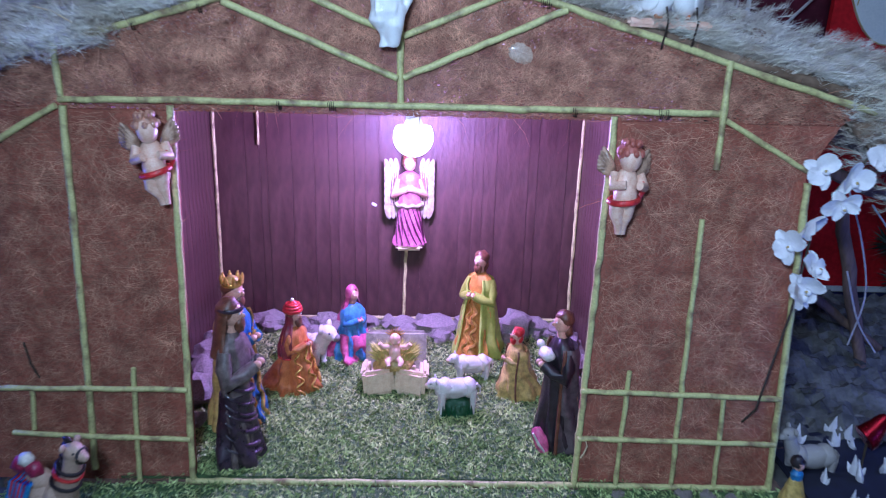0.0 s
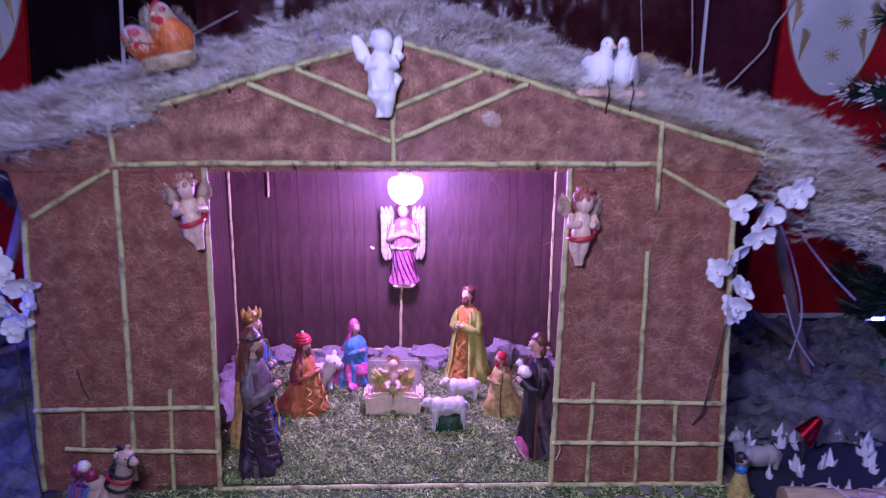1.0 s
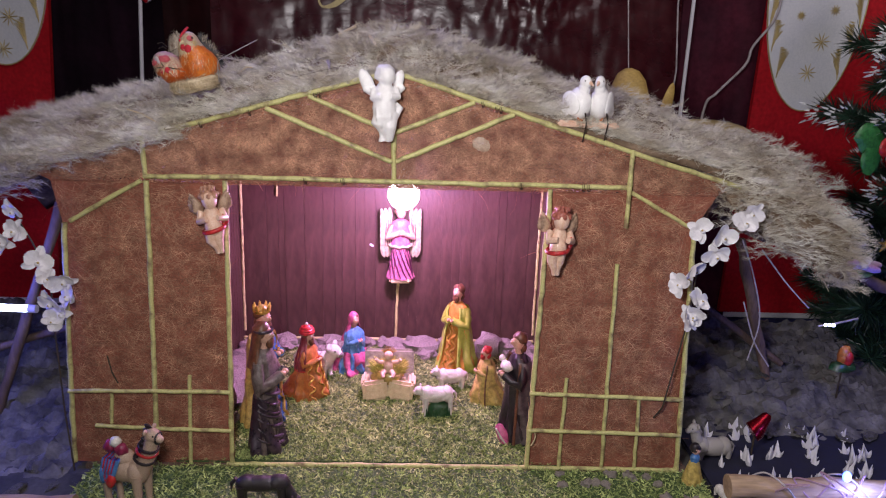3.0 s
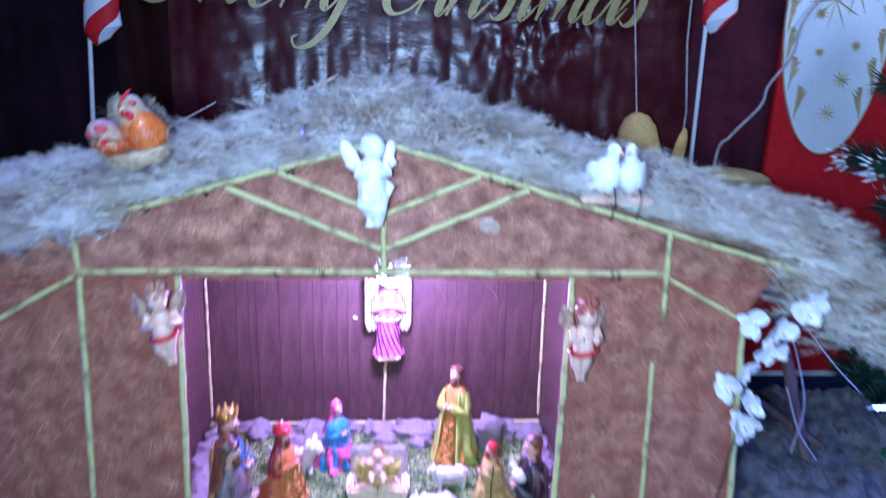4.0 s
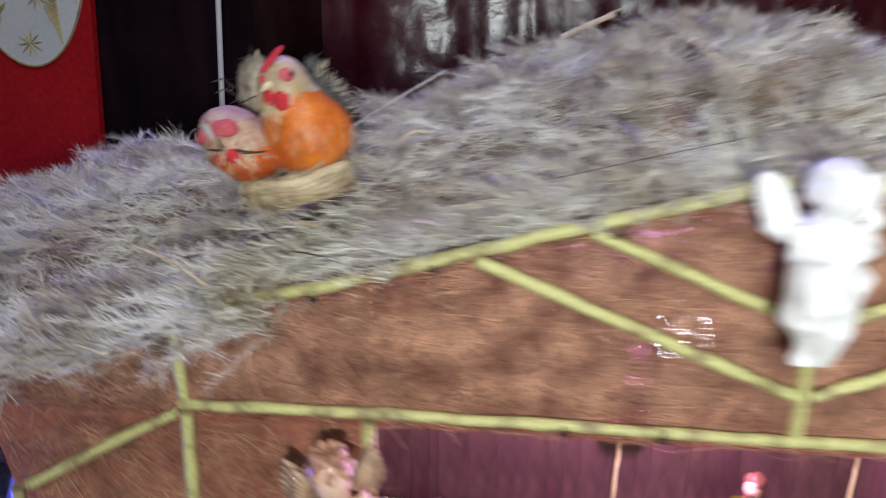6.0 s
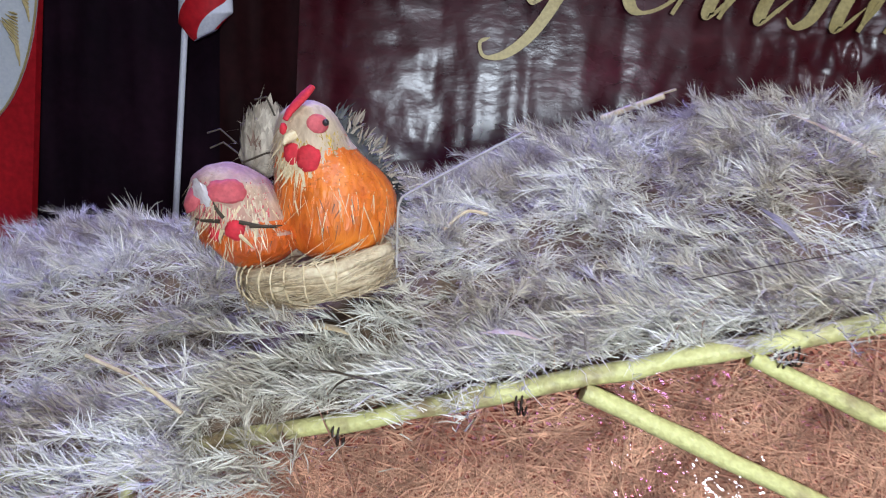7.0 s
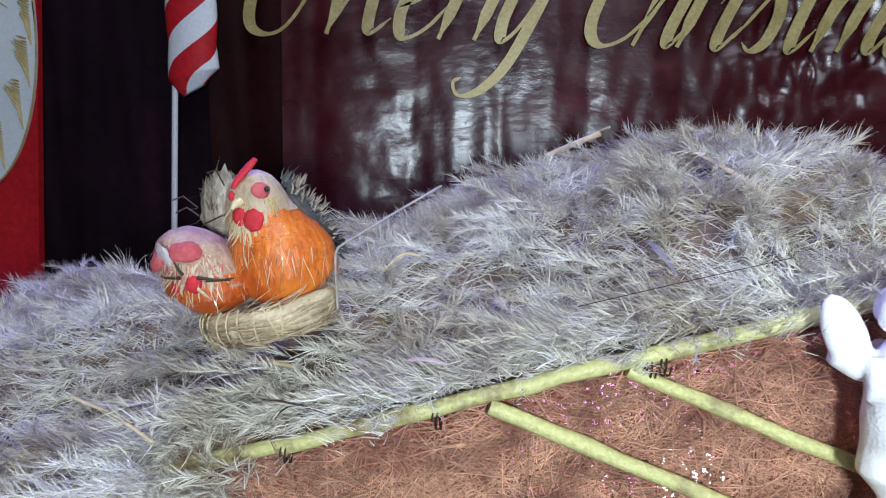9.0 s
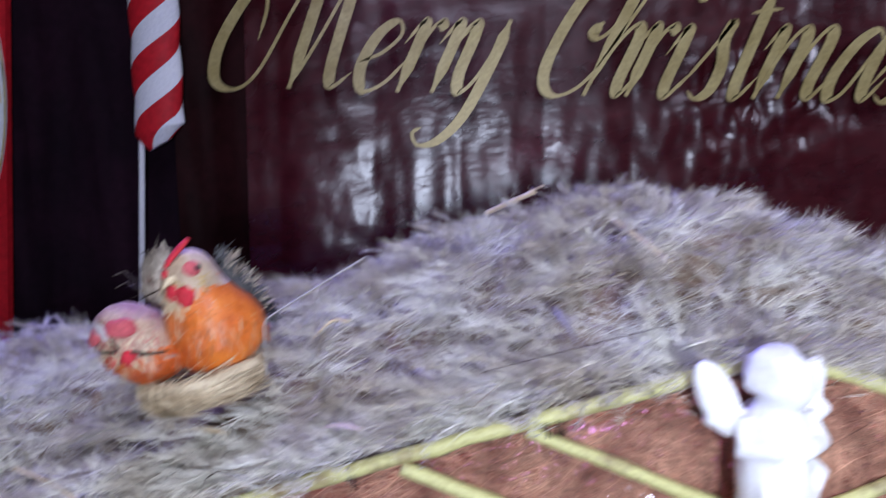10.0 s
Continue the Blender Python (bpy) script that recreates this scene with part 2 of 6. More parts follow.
    def mesh(self, name, mats, smooth=50):
        data = bpy.data.meshes.new(name)
        data.from_pydata(np.concatenate(self.v).tolist(), [], self.f)
        for m in mats if isinstance(mats, (list, tuple)) else [mats]:
            data.materials.append(m)
        data.polygons.foreach_set("material_index", self.m)
        if smooth:
            data.polygons.foreach_set("use_smooth", [True] * len(self.f))
            data.set_sharp_from_angle(angle=radians(smooth))
        data.validate()
        return data


def part(name, form, mats, parent=None, label="", at=None, smooth=50):
    ob = new(name, form.mesh(name, mats, smooth))
    ob.parent = parent
    if at is not None:
        ob.matrix_basis = at
    return tagged(ob, label)


def thing(name, label, category, at=None, group="", kind=""):
    ob = tagged(new(name), label, category, group, kind)
    ob.empty_display_size = 0.02
    if at is not None:
        ob.matrix_basis = at
    return ob


def solid(name, form, mats, label, category, at=None, group="", kind="", smooth=50):
    return tagged(part(name, form, mats, None, "", at, smooth), label, category, group, kind)


def strands(name, roots, ways, bends, lengths, widths, mat, parent=None, label="", across=None):
    """Many thin tapered blades as one mesh: root, way and bend for each."""
    n = len(roots)
    lengths, widths = np.asarray(lengths)[:, None], np.asarray(widths)[:, None]
    side = np.cross(ways, np.random.normal(size=(n, 3)) if across is None else across)
    side /= np.linalg.norm(side, axis=1, keepdims=True) + 1e-9
    mid = roots + ways * lengths * 0.55 + bends * lengths * 0.12
    tip = roots + ways * lengths + bends * lengths * 0.45
    verts = np.stack([roots - side * widths / 2, roots + side * widths / 2, mid + side * widths / 2.4, mid - side * widths / 2.4, tip], 1).reshape(-1, 3)
    base = np.arange(n)[:, None] * 5
    loops = np.concatenate([base + (0, 1, 2, 3), base + (3, 2, 4)], 1).ravel()
    data = bpy.data.meshes.new(name)
    data.vertices.add(n * 5)
    data.vertices.foreach_set("co", verts.ravel())
    data.loops.add(n * 7)
    data.loops.foreach_set("vertex_index", loops)
    data.polygons.add(n * 2)
    starts = (np.arange(n)[:, None] * 7 + (0, 4)).ravel()
    data.polygons.foreach_set("loop_start", starts)
    data.materials.append(mat)
    data.update()
    data.validate()
    ob = new(name, data)
    ob.parent = parent
    return tagged(ob, label, kind="stuff")


def unit(v):
    return v / (np.linalg.norm(v, axis=-1, keepdims=True) + 1e-9)


def smooth_path(pts, n):
    """A soft curve through the given points."""
    p = np.asarray(pts, float)
    p = np.concatenate([[2 * p[0] - p[1]], p, [2 * p[-1] - p[-2]]])
    out = []
    for s in np.linspace(0, len(p) - 3 - 1e-6, n):
        i, t = int(s), s - int(s)
        a, b, c, d = p[i:i + 4]
        out.append(0.5 * (2 * b + (c - a) * t + (2 * a - 5 * b + 4 * c - d) * t * t + (3 * b - a - 3 * c + d) * t**3))
    return np.array(out)


rng = np.random.default_rng(7)

# ---- the hall round the display ----
edge = [(-4.0, -0.012), (0.86, -0.012), (0.87, -0.30), (2.6, -0.30)]
solid("ground", Form().add([(x, y, z) for y, z in edge for x in (-4, 4)], [(2 * k, 2 * k + 1, 2 * k + 3, 2 * k + 2) for k in range(3)]), EARTH, "dark bare ground, lower behind the raised display", "ground", kind="structure", smooth=0)
solid("wall_north", Form().box((0, 2.65, 1.35), (8.2, 0.1, 3.4), 0, bevel=0), WALLS, "plain dim wall behind the display", "wall", kind="structure")
solid("wall_south", Form().box((0, -4.05, 1.35), (8.2, 0.1, 3.4), 0, bevel=0), WALLS, "plain dim wall of the hall", "wall", kind="structure")
solid("wall_east", Form().box((4.05, -0.7, 1.35), (0.1, 6.6, 3.4), 0, bevel=0), WALLS, "plain dim wall of the hall", "wall", kind="structure")
solid("wall_west", Form().box((-4.05, -0.7, 1.35), (0.1, 6.6, 3.4), 0, bevel=0), WALLS, "plain dim wall of the hall", "wall", kind="structure")
solid("ceiling", Form().box((0, -0.7, 3.1), (8.2, 6.8, 0.1), 0, bevel=0), WALLS, "plain dim ceiling of the hall", "ceiling", kind="structure")

# ---- backdrop: plastic sheet with lettering, dark curtains, red panels ----
def hanging(name, x0, x1, z0, z1, y, mat, label, folds, depth, seed):
    """A hanging sheet with vertical folds and small creases."""
    fine = mat is MAROON
    nx, nz = (int((x1 - x0) / 0.007), int((z1 - z0) / 0.010)) if fine else (int((x1 - x0) / 0.012), int((z1 - z0) / 0.02))
    front, back = [], []
    for i in range(nz + 1):
        z = z0 + (z1 - z0) * i / nz
        row = []
        for j in range(nx + 1):
            x = x0 + (x1 - x0) * j / nx
            d = depth * noise.noise(Vector((x * folds + seed, 0.35 * z, seed))) + depth * 0.35 * noise.noise(Vector((x * folds * 3, z * 4, seed + 5)))
            if fine:
                warp = x + 0.03 * noise.noise(Vector((x * 2, z * 1.3, 4)))
                warp += 0.045 * noise.noise(Vector((x * 6.0, 0.2 * z, 11.0)))
                u = (warp / 0.19) % 1
                d += 0.0035 * abs(2 * u - 1) ** 2.5 + 0.055 * (z - 0.95)
                fold = max(0.0, noise.noise(Vector((x * 3.1, z * 2.2, 7.0))) + 0.25)
                d += 0.0045 * fold * noise.noise(Vector((x * 11, z * 26, 2.0))) + 0.0018 * noise.noise(Vector((x * 30, z * 13, 3.0)))
                worn = math.exp(-((x - 0.42) / 0.16) ** 2 - ((z - 1.02) / 0.13) ** 2)
                d += worn * (0.018 * noise.noise(Vector((x * 17, z * 15, 5.0))) + 0.008 * noise.noise(Vector((x * 38, z * 30, 6.0))))
            row.append((x, y + d, z))
        front.append(row)
    verts = [p for row in front for p in row]
    k = len(verts)
    verts += [(x, yy + 0.004, z) for x, yy, z in verts]
    w = nx + 1
    faces = []
    for i in range(nz):
        for j in range(nx):
            a = i * w + j
            faces.append((a, a + 1, a + w + 1, a + w))
            faces.append((k + a, k + a + w, k + a + w + 1, k + a + 1))
    return solid(name, Form().add(verts, faces), mat, label, "backdrop", kind="structure", smooth=180)


hanging("backdrop_sheet", -0.64, 0.885, -0.30, 1.75, 1.122, MAROON, "glossy creased maroon plastic sheet hung behind the stable", 4.0, 0.007, 1.0)
# dark strip in place of shade where the maroon sheet folds away
hanging("sheet_edge_shaded", -0.80, -0.615, -0.30, 1.75, 1.150, SHADED_EDGE, "dull dark brown strip standing for the shaded, turned-back edge of the maroon sheet", 11.0, 0.016, 2.0)
hanging("curtain_west", -1.22, -0.79, -0.30, 1.75, 1.17, NAVY, "dark curtain beside the maroon sheet", 12.0, 0.02, 3.0)
hanging("curtain_east", 0.87, 1.22, -0.30, 1.75, 1.17, PLUM, "dark curtain beside the maroon sheet", 12.0, 0.02, 4.0)
hanging("curtain_far_west", -3.0, -1.75, -0.30, 1.75, 1.19, NAVY, "dark curtain beyond the red panel", 8.0, 0.02, 6.0)
hanging("curtain_far_east", 1.80, 3.0, -0.30, 1.75, 1.19, NAVY, "dark curtain beyond the red panel", 8.0, 0.02, 8.0)


XH, SLANT = 0.140, 0.42


def pen(f, strokes, x0, lift=0.0, size=1.0):
    """Script strokes drawn with a pointed pen: thin upwards, thick downwards. Points are shares of the letters' height, upright; the slant and the falling baseline are added here."""
    for k, pts in enumerate(strokes):
        p = smooth_path(np.array(pts, float) * XH * size, 14 * len(pts))
        p = np.stack([x0 + p[:, 0] + SLANT * p[:, 1], 0 * p[:, 0] + 1.101 - lift - 0.0012 * k, 1.0615 - 0.027 * x0 + p[:, 1]], 1)
        for _ in range(3):
            p[1:-1] = (p[:-2] + 2 * p[1:-1] + p[2:]) / 4
        way = unit(np.gradient(p, axis=0))
        press = np.clip(-way[:, 2], 0, 1) ** 0.8
        for _ in range(6):
            press[1:-1] = (press[:-2] + 2 * press[1:-1] + press[2:]) / 4
        taper = np.clip(np.minimum(np.arange(len(p)), np.arange(len(p))[::-1]) / 7, 0.35, 1)
        half = (0.0034 + 0.0086 * press) * taper
        side = np.stack([-way[:, 2], 0 * way[:, 0], way[:, 0]], 1) * half[:, None]
        f.loft([np.array([c - d, c + d, c + d + (0, 0.003, 0), c - d + (0, 0.003, 0)]) for c, d in zip(p, side)])
    return f


SCRIPT = {
    "M": [[(0.06, 0.71), (0.02, 1.15), (-0.12, 1.45), (-0.34, 1.30), (-0.49, 0.63), (-0.36, 0.12), (0.0, 0.0), (0.24, 0.28), (0.40, 1.1), (0.56, 1.75), (0.68, 1.95)], [(0.68, 1.95), (0.72, 1.3), (0.78, 0.0)], [(0.78, 0.02), (0.95, 0.7), (1.12, 1.6), (1.17, 1.95)], [(1.17, 1.95), (1.20, 1.3), (1.28, 0.35), (1.40, 0.02), (1.62, 0.22)]],
    "e": [[(0.02, 0.42), (0.30, 0.55), (0.48, 0.80), (0.36, 1.0), (0.14, 0.80), (0.06, 0.35), (0.22, 0.0), (0.50, 0.12), (0.70, 0.45)]],
    "r": [[(-0.06, 0.70), (0.10, 1.02), (0.14, 0.80), (0.10, 0.0)], [(0.11, 0.08), (0.17, 0.58), (0.26, 0.90), (0.36, 1.0), (0.41, 0.86)]],
    "y": [[(-0.08, 0.70), (0.08, 1.02), (0.13, 0.80), (0.12, 0.28), (0.22, 0.0), (0.38, 0.18), (0.50, 0.60), (0.56, 1.0)], [(0.56, 1.03), (0.54, 0.45), (0.44, -0.30), (0.22, -0.68), (-0.06, -0.76), (-0.22, -0.58), (-0.12, -0.50)]],
    "C": [[(0.58, 1.02), (0.50, 0.88), (0.62, 0.80), (0.78, 1.0), (0.82, 1.45), (0.66, 1.85), (0.38, 1.80), (0.12, 1.30), (0.0, 0.62), (0.06, 0.18), (0.30, -0.02), (0.60, 0.10), (0.85, 0.50)]],
    "h": [[(0.12, 0.40), (0.42, 1.40), (0.50, 1.95), (0.38, 2.05), (0.27, 1.60), (0.10, 0.0)], [(0.11, 0.10), (0.26, 0.70), (0.44, 1.0), (0.55, 0.84), (0.52, 0.20), (0.60, 0.0), (0.76, 0.30)]],
    "i": [[(-0.08, 0.60), (0.08, 1.0), (0.11, 0.75), (0.09, 0.18), (0.18, 0.0), (0.36, 0.30)], [(0.08, 1.58), (0.09, 1.46), (0.08, 1.34)]],
    "s": [[(-0.14, 0.15), (0.10, 0.70), (0.24, 1.08), (0.22, 0.82), (0.34, 0.45), (0.32, 0.10), (0.16, -0.02), (0.0, 0.10)]],
    "t": [[(0.06, 1.60), (0.07, 0.80), (0.09, 0.15), (0.18, 0.0), (0.36, 0.30)], [(-0.14, 1.20), (0.05, 1.24), (0.28, 1.26)]],
    "m": [[(-0.06, 0.70), (0.08, 1.02), (0.12, 0.80), (0.09, 0.0)], [(0.10, 0.10), (0.22, 0.70), (0.38, 1.0), (0.48, 0.82), (0.44, 0.0)], [(0.45, 0.10), (0.58, 0.70), (0.74, 1.0), (0.84, 0.82), (0.80, 0.18), (0.90, 0.0), (1.06, 0.30)]],
    "a": [[(0.52, 0.86), (0.40, 1.0), (0.18, 0.80), (0.04, 0.34), (0.12, 0.0), (0.32, 0.16), (0.54, 0.90)], [(0.56, 1.0), (0.54, 0.24), (0.64, 0.0), (0.82, 0.32)]],
}


def lettering(word, starts):
    """A word in gold script, each letter a part."""
    ob = thing("lettering", "gold script letters reading " + word, "lettering", group="greeting on the backdrop")
    for k, (c, x0) in enumerate(zip(word, starts)):
        part("letter", pen(Form(), SCRIPT[c], x0, 0.0006 * (k % 2)), LETTER, ob)


lettering("Merry", (-0.652, -0.422, -0.333, -0.262, -0.224))
lettering("Christmas", (-0.038, 0.050, 0.137, 0.207, 0.270, 0.350, 0.398, 0.545, 0.650))


SKIRT = material("dark_blue_skirt", (0.02, 0.022, 0.10), (0.01, 0.012, 0.06), 0.7)


def red_panel(name, x0, x1, cx, cz, tall, lean):
    ob = thing(name, "red fabric panel with a white oval and gold sprigs", "panel", pose(cx, 1.13, 0))
    edge = (0, lean) if lean > 0 else (lean, 0)
    cloth = [(x0 - cx + edge[0], -0.055), (x1 - cx - edge[1], -0.055), (x1 - cx + edge[1] * 0.87, 1.87), (x0 - cx - edge[0] * 0.87, 1.87)]
    part("cloth", Form().slab(cloth, -0.01, 0.01), RED, ob, smooth=30)
    wide, mid = x1 - x0, (x0 + x1) / 2 - cx
    part("upper_trim", Form().box((mid, -0.004, -0.066), (wide, 0.012, 0.020), bevel=0.003), CARD, ob, "white strip along the foot")
    part("skirt", Form().box((mid, 0.004, -0.132), (wide, 0.012, 0.112), bevel=0.003), SKIRT, ob, "dark blue cloth skirt")
    part("lower_trim", Form().box((mid, -0.004, -0.198), (wide, 0.012, 0.020), bevel=0.003), CARD, ob, "white strip under the skirt")
    part("foot", Form().box((mid, 0.004, -0.254), (wide, 0.012, 0.092), bevel=0.003), NAVY, ob, "dark foot of the banner")
    turn = np.linspace(0, 2 * math.pi, 56, endpoint=False)
    oval = [(0.165 * math.cos(a), cz + tall * math.sin(a)) for a in turn]
    part("oval", Form().slab(oval, -0.018, -0.0105), material("pale_blue_card", (0.80, 0.82, 0.84), (0.72, 0.75, 0.78), 0.5, 0, 8, 0.1, 200), ob, "white oval board", smooth=30)
    part("oval_rim", Form().tube([(x, -0.018, z) for x, z in oval + oval[:2]], 0.0022, seg=6), GOLD, ob, "thin gold rim")
    for side in (-1, 1):
        for k in range(7):
            z = cz - 0.30 + 0.085 * k
            half = 0.165 * math.sqrt(max(0.02, 1 - ((z - cz) / tall) ** 2))
            sprig = Form()
            for j in range(16):
                a = radians(10 + 9 * j + rng.uniform(-10, 10))
                length = rng.uniform(0.022, 0.052)
                root = np.array((side * (half - 0.008), -0.0195, z + 0.0065 * j))
                tip = root + (-side * length * math.sin(a) * 0.7, -0.001, length * math.cos(a * 0.6))
                sprig.tube([root, (root + tip) / 2, tip], (0.0014, 0.0025, 0.0007), seg=4)
            tagged(part("sprig", sprig, GOLD, ob), kind="stuff")
    for cy2, cx2, size in ((0.80, 0.0, 0.03), (0.98, -0.05, 0.016), (1.0, 0.06, 0.018), (1.13, -0.02, 0.085), (1.17, 0.04, 0.085), (0.90, 0.03, 0.03), (1.09, -0.06, 0.02)):
        star = Form()
        for j in range(10):
            a = 2 * math.pi * j / 10 + 0.1
            tip = np.array((cx2 + size * math.cos(a), -0.02, cy2 + size * math.sin(a)))
            star.tube([(cx2, -0.0195, cy2), (tip + (cx2, -0.0195, cy2)) / 2, tip], (0.0008, 0.0022, 0.0005), seg=4)
        part("star", star, GOLD, ob)
    return ob


red_panel("red_banner", -1.76, -1.151, -1.306, 1.10, 0.35, 0.075)
red_panel("red_banner", 1.166, 1.80, 1.325, 1.08, 0.405, -0.02)


# ---- the stable ----
stable = thing("stable", "model stable of coir mats and painted sticks, grass-thatched", "stable")
part("floor_board", Form().box((0, 0.33, -0.008), (1.28, 0.68, 0.012), bevel=0.002), WOOD, stable)
LEFT = [(-0.662, -0.002), (-0.333, -0.002), (-0.318, 0.600), (-0.648, 0.600), (-0.632, 0.51)]
RIGHT = [(0.290, -0.002), (0.615, -0.002), (0.588, 0.535), (0.625, 0.600), (0.299, 0.600)]
GABLE = [(-0.318, 0.6005), (0.299, 0.6005), (0.625, 0.6005), (0.655, 0.622), (0.02, 0.812), (-0.02, 0.812), (-0.70, 0.628), (-0.648, 0.6005)]
wall_left = part("wall_panel", Form().slab(LEFT, 0.002, 0.016), COIR, stable, "brown coir fibre mat")
wall_right = part("wall_panel", Form().slab(RIGHT, 0.002, 0.016), COIR, stable, "brown coir fibre mat")
gable = part("gable", Form().slab(GABLE, 0.002, 0.006), COIR_LOOSE, stable, "loose brown coir fibre mat that light shines through")


def inside(outline, x, z):
    hit, k = np.zeros(len(x), bool), len(outline)
    for i in range(k):
        (xa, za), (xb, zb) = outline[i], outline[(i + 1) % k]
        cross = (za > z) != (zb > z)
        at = xa + (z - za) / (zb - za + 1e-12) * (xb - xa)
        hit ^= cross & (x < at)
    return hit


def coir(outline, count, parent):
    """Loose fibres that lie on a mat, in arcs."""
    o = np.array(outline)
    x, z = rng.uniform(o[:, 0].min(), o[:, 0].max(), count), rng.uniform(o[:, 1].min(), o[:, 1].max(), count)
    keep = inside(outline, x, z)
    x, z = x[keep], z[keep]
    n = len(x)
    roots = np.stack([x, rng.uniform(-0.0012, 0.0015, n), z], 1)
    a = rng.normal(0.0, 1.0, n) + np.where(rng.random(n) < 0.5, 0, math.pi)
    ways = unit(np.stack([np.cos(a), rng.normal(-0.03, 0.05, n), np.sin(a) * 0.9], 1))
    bends = np.stack([-ways[:, 2], np.full(n, -0.04), ways[:, 0]], 1) * rng.choice((-1, 1), n)[:, None] * rng.uniform(0.2, 1.5, n)[:, None]
    lengths, widths = rng.uniform(0.014, 0.065, n), rng.uniform(0.0003, 0.0008, n)
    tips = roots + ways * lengths[:, None] + bends * lengths[:, None] * 0.45
    n = (keep := inside(outline, tips[:, 0], tips[:, 2]) | (rng.random(n) < 0.04)).sum()
    strands("coir_fibre", roots[keep], ways[keep], bends[keep], lengths[keep], widths[keep], FIBRE, parent, across=np.tile((0.0, 1.0, 0.0), (n, 1)))


coir(LEFT, 9000, wall_left)
coir(RIGHT, 9000, wall_right)
coir(GABLE, 38000, gable)

# grooved boards of the back and the sides
back = part("back_wall", Form().box((-0.032, 0.674, 0.33), (0.87, 0.010, 0.66), bevel=0.001), PANEL, stable, "reddish brown grooved wood panel")
side_west = part("side_wall", Form().box((-0.470, 0.342, 0.33), (0.010, 0.652, 0.66), bevel=0.001), PANEL, stable)
side_east = part("side_wall", Form().box((0.406, 0.342, 0.33), (0.010, 0.652, 0.66), bevel=0.001), PANEL, stable)
x = -0.465
while x < 0.396:
    w = rng.choice((0.018, 0.030, 0.045, 0.062)) * rng.uniform(0.75, 1.25)
    w = min(w, 0.399 - x)
    part("plank", Form().box((0, 0, 0), (w - 0.0007, 0.004 + rng.uniform(0, 0.0016), 0.652), bevel=0.0004), PANEL, back, at=pose(x + w / 2, 0.667, 0.332))
    x += w
for wall, xs in ((side_west, -0.4635), (side_east, 0.3995)):
    y = 0.03
    while y < 0.655:
        w = rng.uniform(0.02, 0.035)
        w = min(w, 0.664 - y)
        part("plank", Form().box((0, 0, 0), (0.004, w - 0.0007, 0.652), bevel=0.0004), PANEL, wall, at=pose(xs, y + w / 2, 0.332))
        y += w


def stick(a, b, r=0.0050, y=-0.005, parent=stable, name="stick", label="", mat=None):
    """A painted bamboo stick in the front, from (x, z) to (x, z), with nodes and a slight bend."""
    a, b = np.array((a[0], y, a[1] + 0.002)), np.array((b[0], y, b[1] + 0.002))
    length = np.linalg.norm(b - a)
    k = max(6, int(length / 0.018))
    t = np.linspace(0, 1, k)
    way = (b - a) / length
    off = np.cross(way, (0, 1, 0))
    pts = a + t[:, None] * (b - a) + np.sin(t * math.pi)[:, None] * off * rng.uniform(-0.004, 0.004) * min(1, length)
    pts += rng.normal(0, 0.0005, pts.shape) * (1, 0.3, 1)
    radii = 0.92 * r * rng.uniform(0.92, 1.06, k)
    radii[(np.arange(k) % 6) == 3] *= 1.14
    return part(name, Form().tube(pts, radii, seg=10), STICK if mat is None else mat, parent, label)


stick((-0.47, 0.612), (0.0, 0.613), label="lime-painted cross beam")
stick((-0.005, 0.613), (0.455, 0.612), y=-0.0045)
stick((-0.012, 0.814), (-0.36, 0.716), 0.0055)
stick((-0.352, 0.718), (-0.70, 0.628), 0.0052, y=-0.002)
stick((0.005, 0.814), (0.345, 0.712), 0.0055)
stick((0.338, 0.715), (0.665, 0.619), 0.0052, y=-0.006)
stick((0, 0.615), (0, 0.79), 0.0050, y=-0.002)
stick((-0.237, 0.745), (-0.004, 0.651), 0.0052, y=-0.007)
stick((0.222, 0.746), (0.004, 0.652), 0.0052, y=-0.007)
stick((-0.157, 0.769), (-0.003, 0.706), 0.0050, y=-0.006)
stick((0.148, 0.766), (0.003, 0.706), 0.0050, y=-0.006)
stick((-0.468, 0.690), (-0.466, 0.616), 0.0050)
stick((-0.466, 0.604), (-0.490, 0.02), 0.0055)
stick((0.450, 0.684), (0.451, 0.535), 0.0050, y=-0.008)
stick((-0.475, 0.604), (-0.615, 0.522), 0.0050)
stick((0.456, 0.604), (0.585, 0.533), 0.0044)
stick((-0.628, 0.518), (-0.662, 0.0), 0.0056)
stick((0.588, 0.515), (0.614, 0.0), 0.0056)
stick((-0.318, 0.606), (-0.334, 0.0), 0.0056)
stick((0.300, 0.606), (0.290, 0.0), 0.0056)
stick((-0.655, 0.166), (-0.328, 0.169), 0.0046, y=-0.012)
stick((-0.608, 0.089), (-0.331, 0.081), 0.0046, y=-0.012)
stick((-0.570, 0.166), (-0.577, 0.092), 0.0042, y=-0.006)
stick((-0.410, 0.203), (-0.420, 0.0), 0.0044, y=-0.006)
stick((0.286, 0.178), (0.604, 0.169), 0.0046, y=-0.012)
stick((0.288, 0.092), (0.608, 0.086), 0.0046, y=-0.012)
stick((0.443, 0.46), (0.452, -0.01), 0.0046, y=-0.005)
stick((0.361, 0.21), (0.359, 0.0), 0.0042, y=-0.006)
stick((0.516, 0.172), (0.522, 0.0), 0.0042, y=-0.006)
stick((-0.345, -0.001), (0.615, -0.001), 0.0052, y=-0.006, label="lime-painted sill stick")
stick((-0.460, 0.03), (-0.452, 0.655), 0.0045, y=0.655)
stick((0.393, 0.03), (0.397, 0.655), 0.0045, y=0.655)
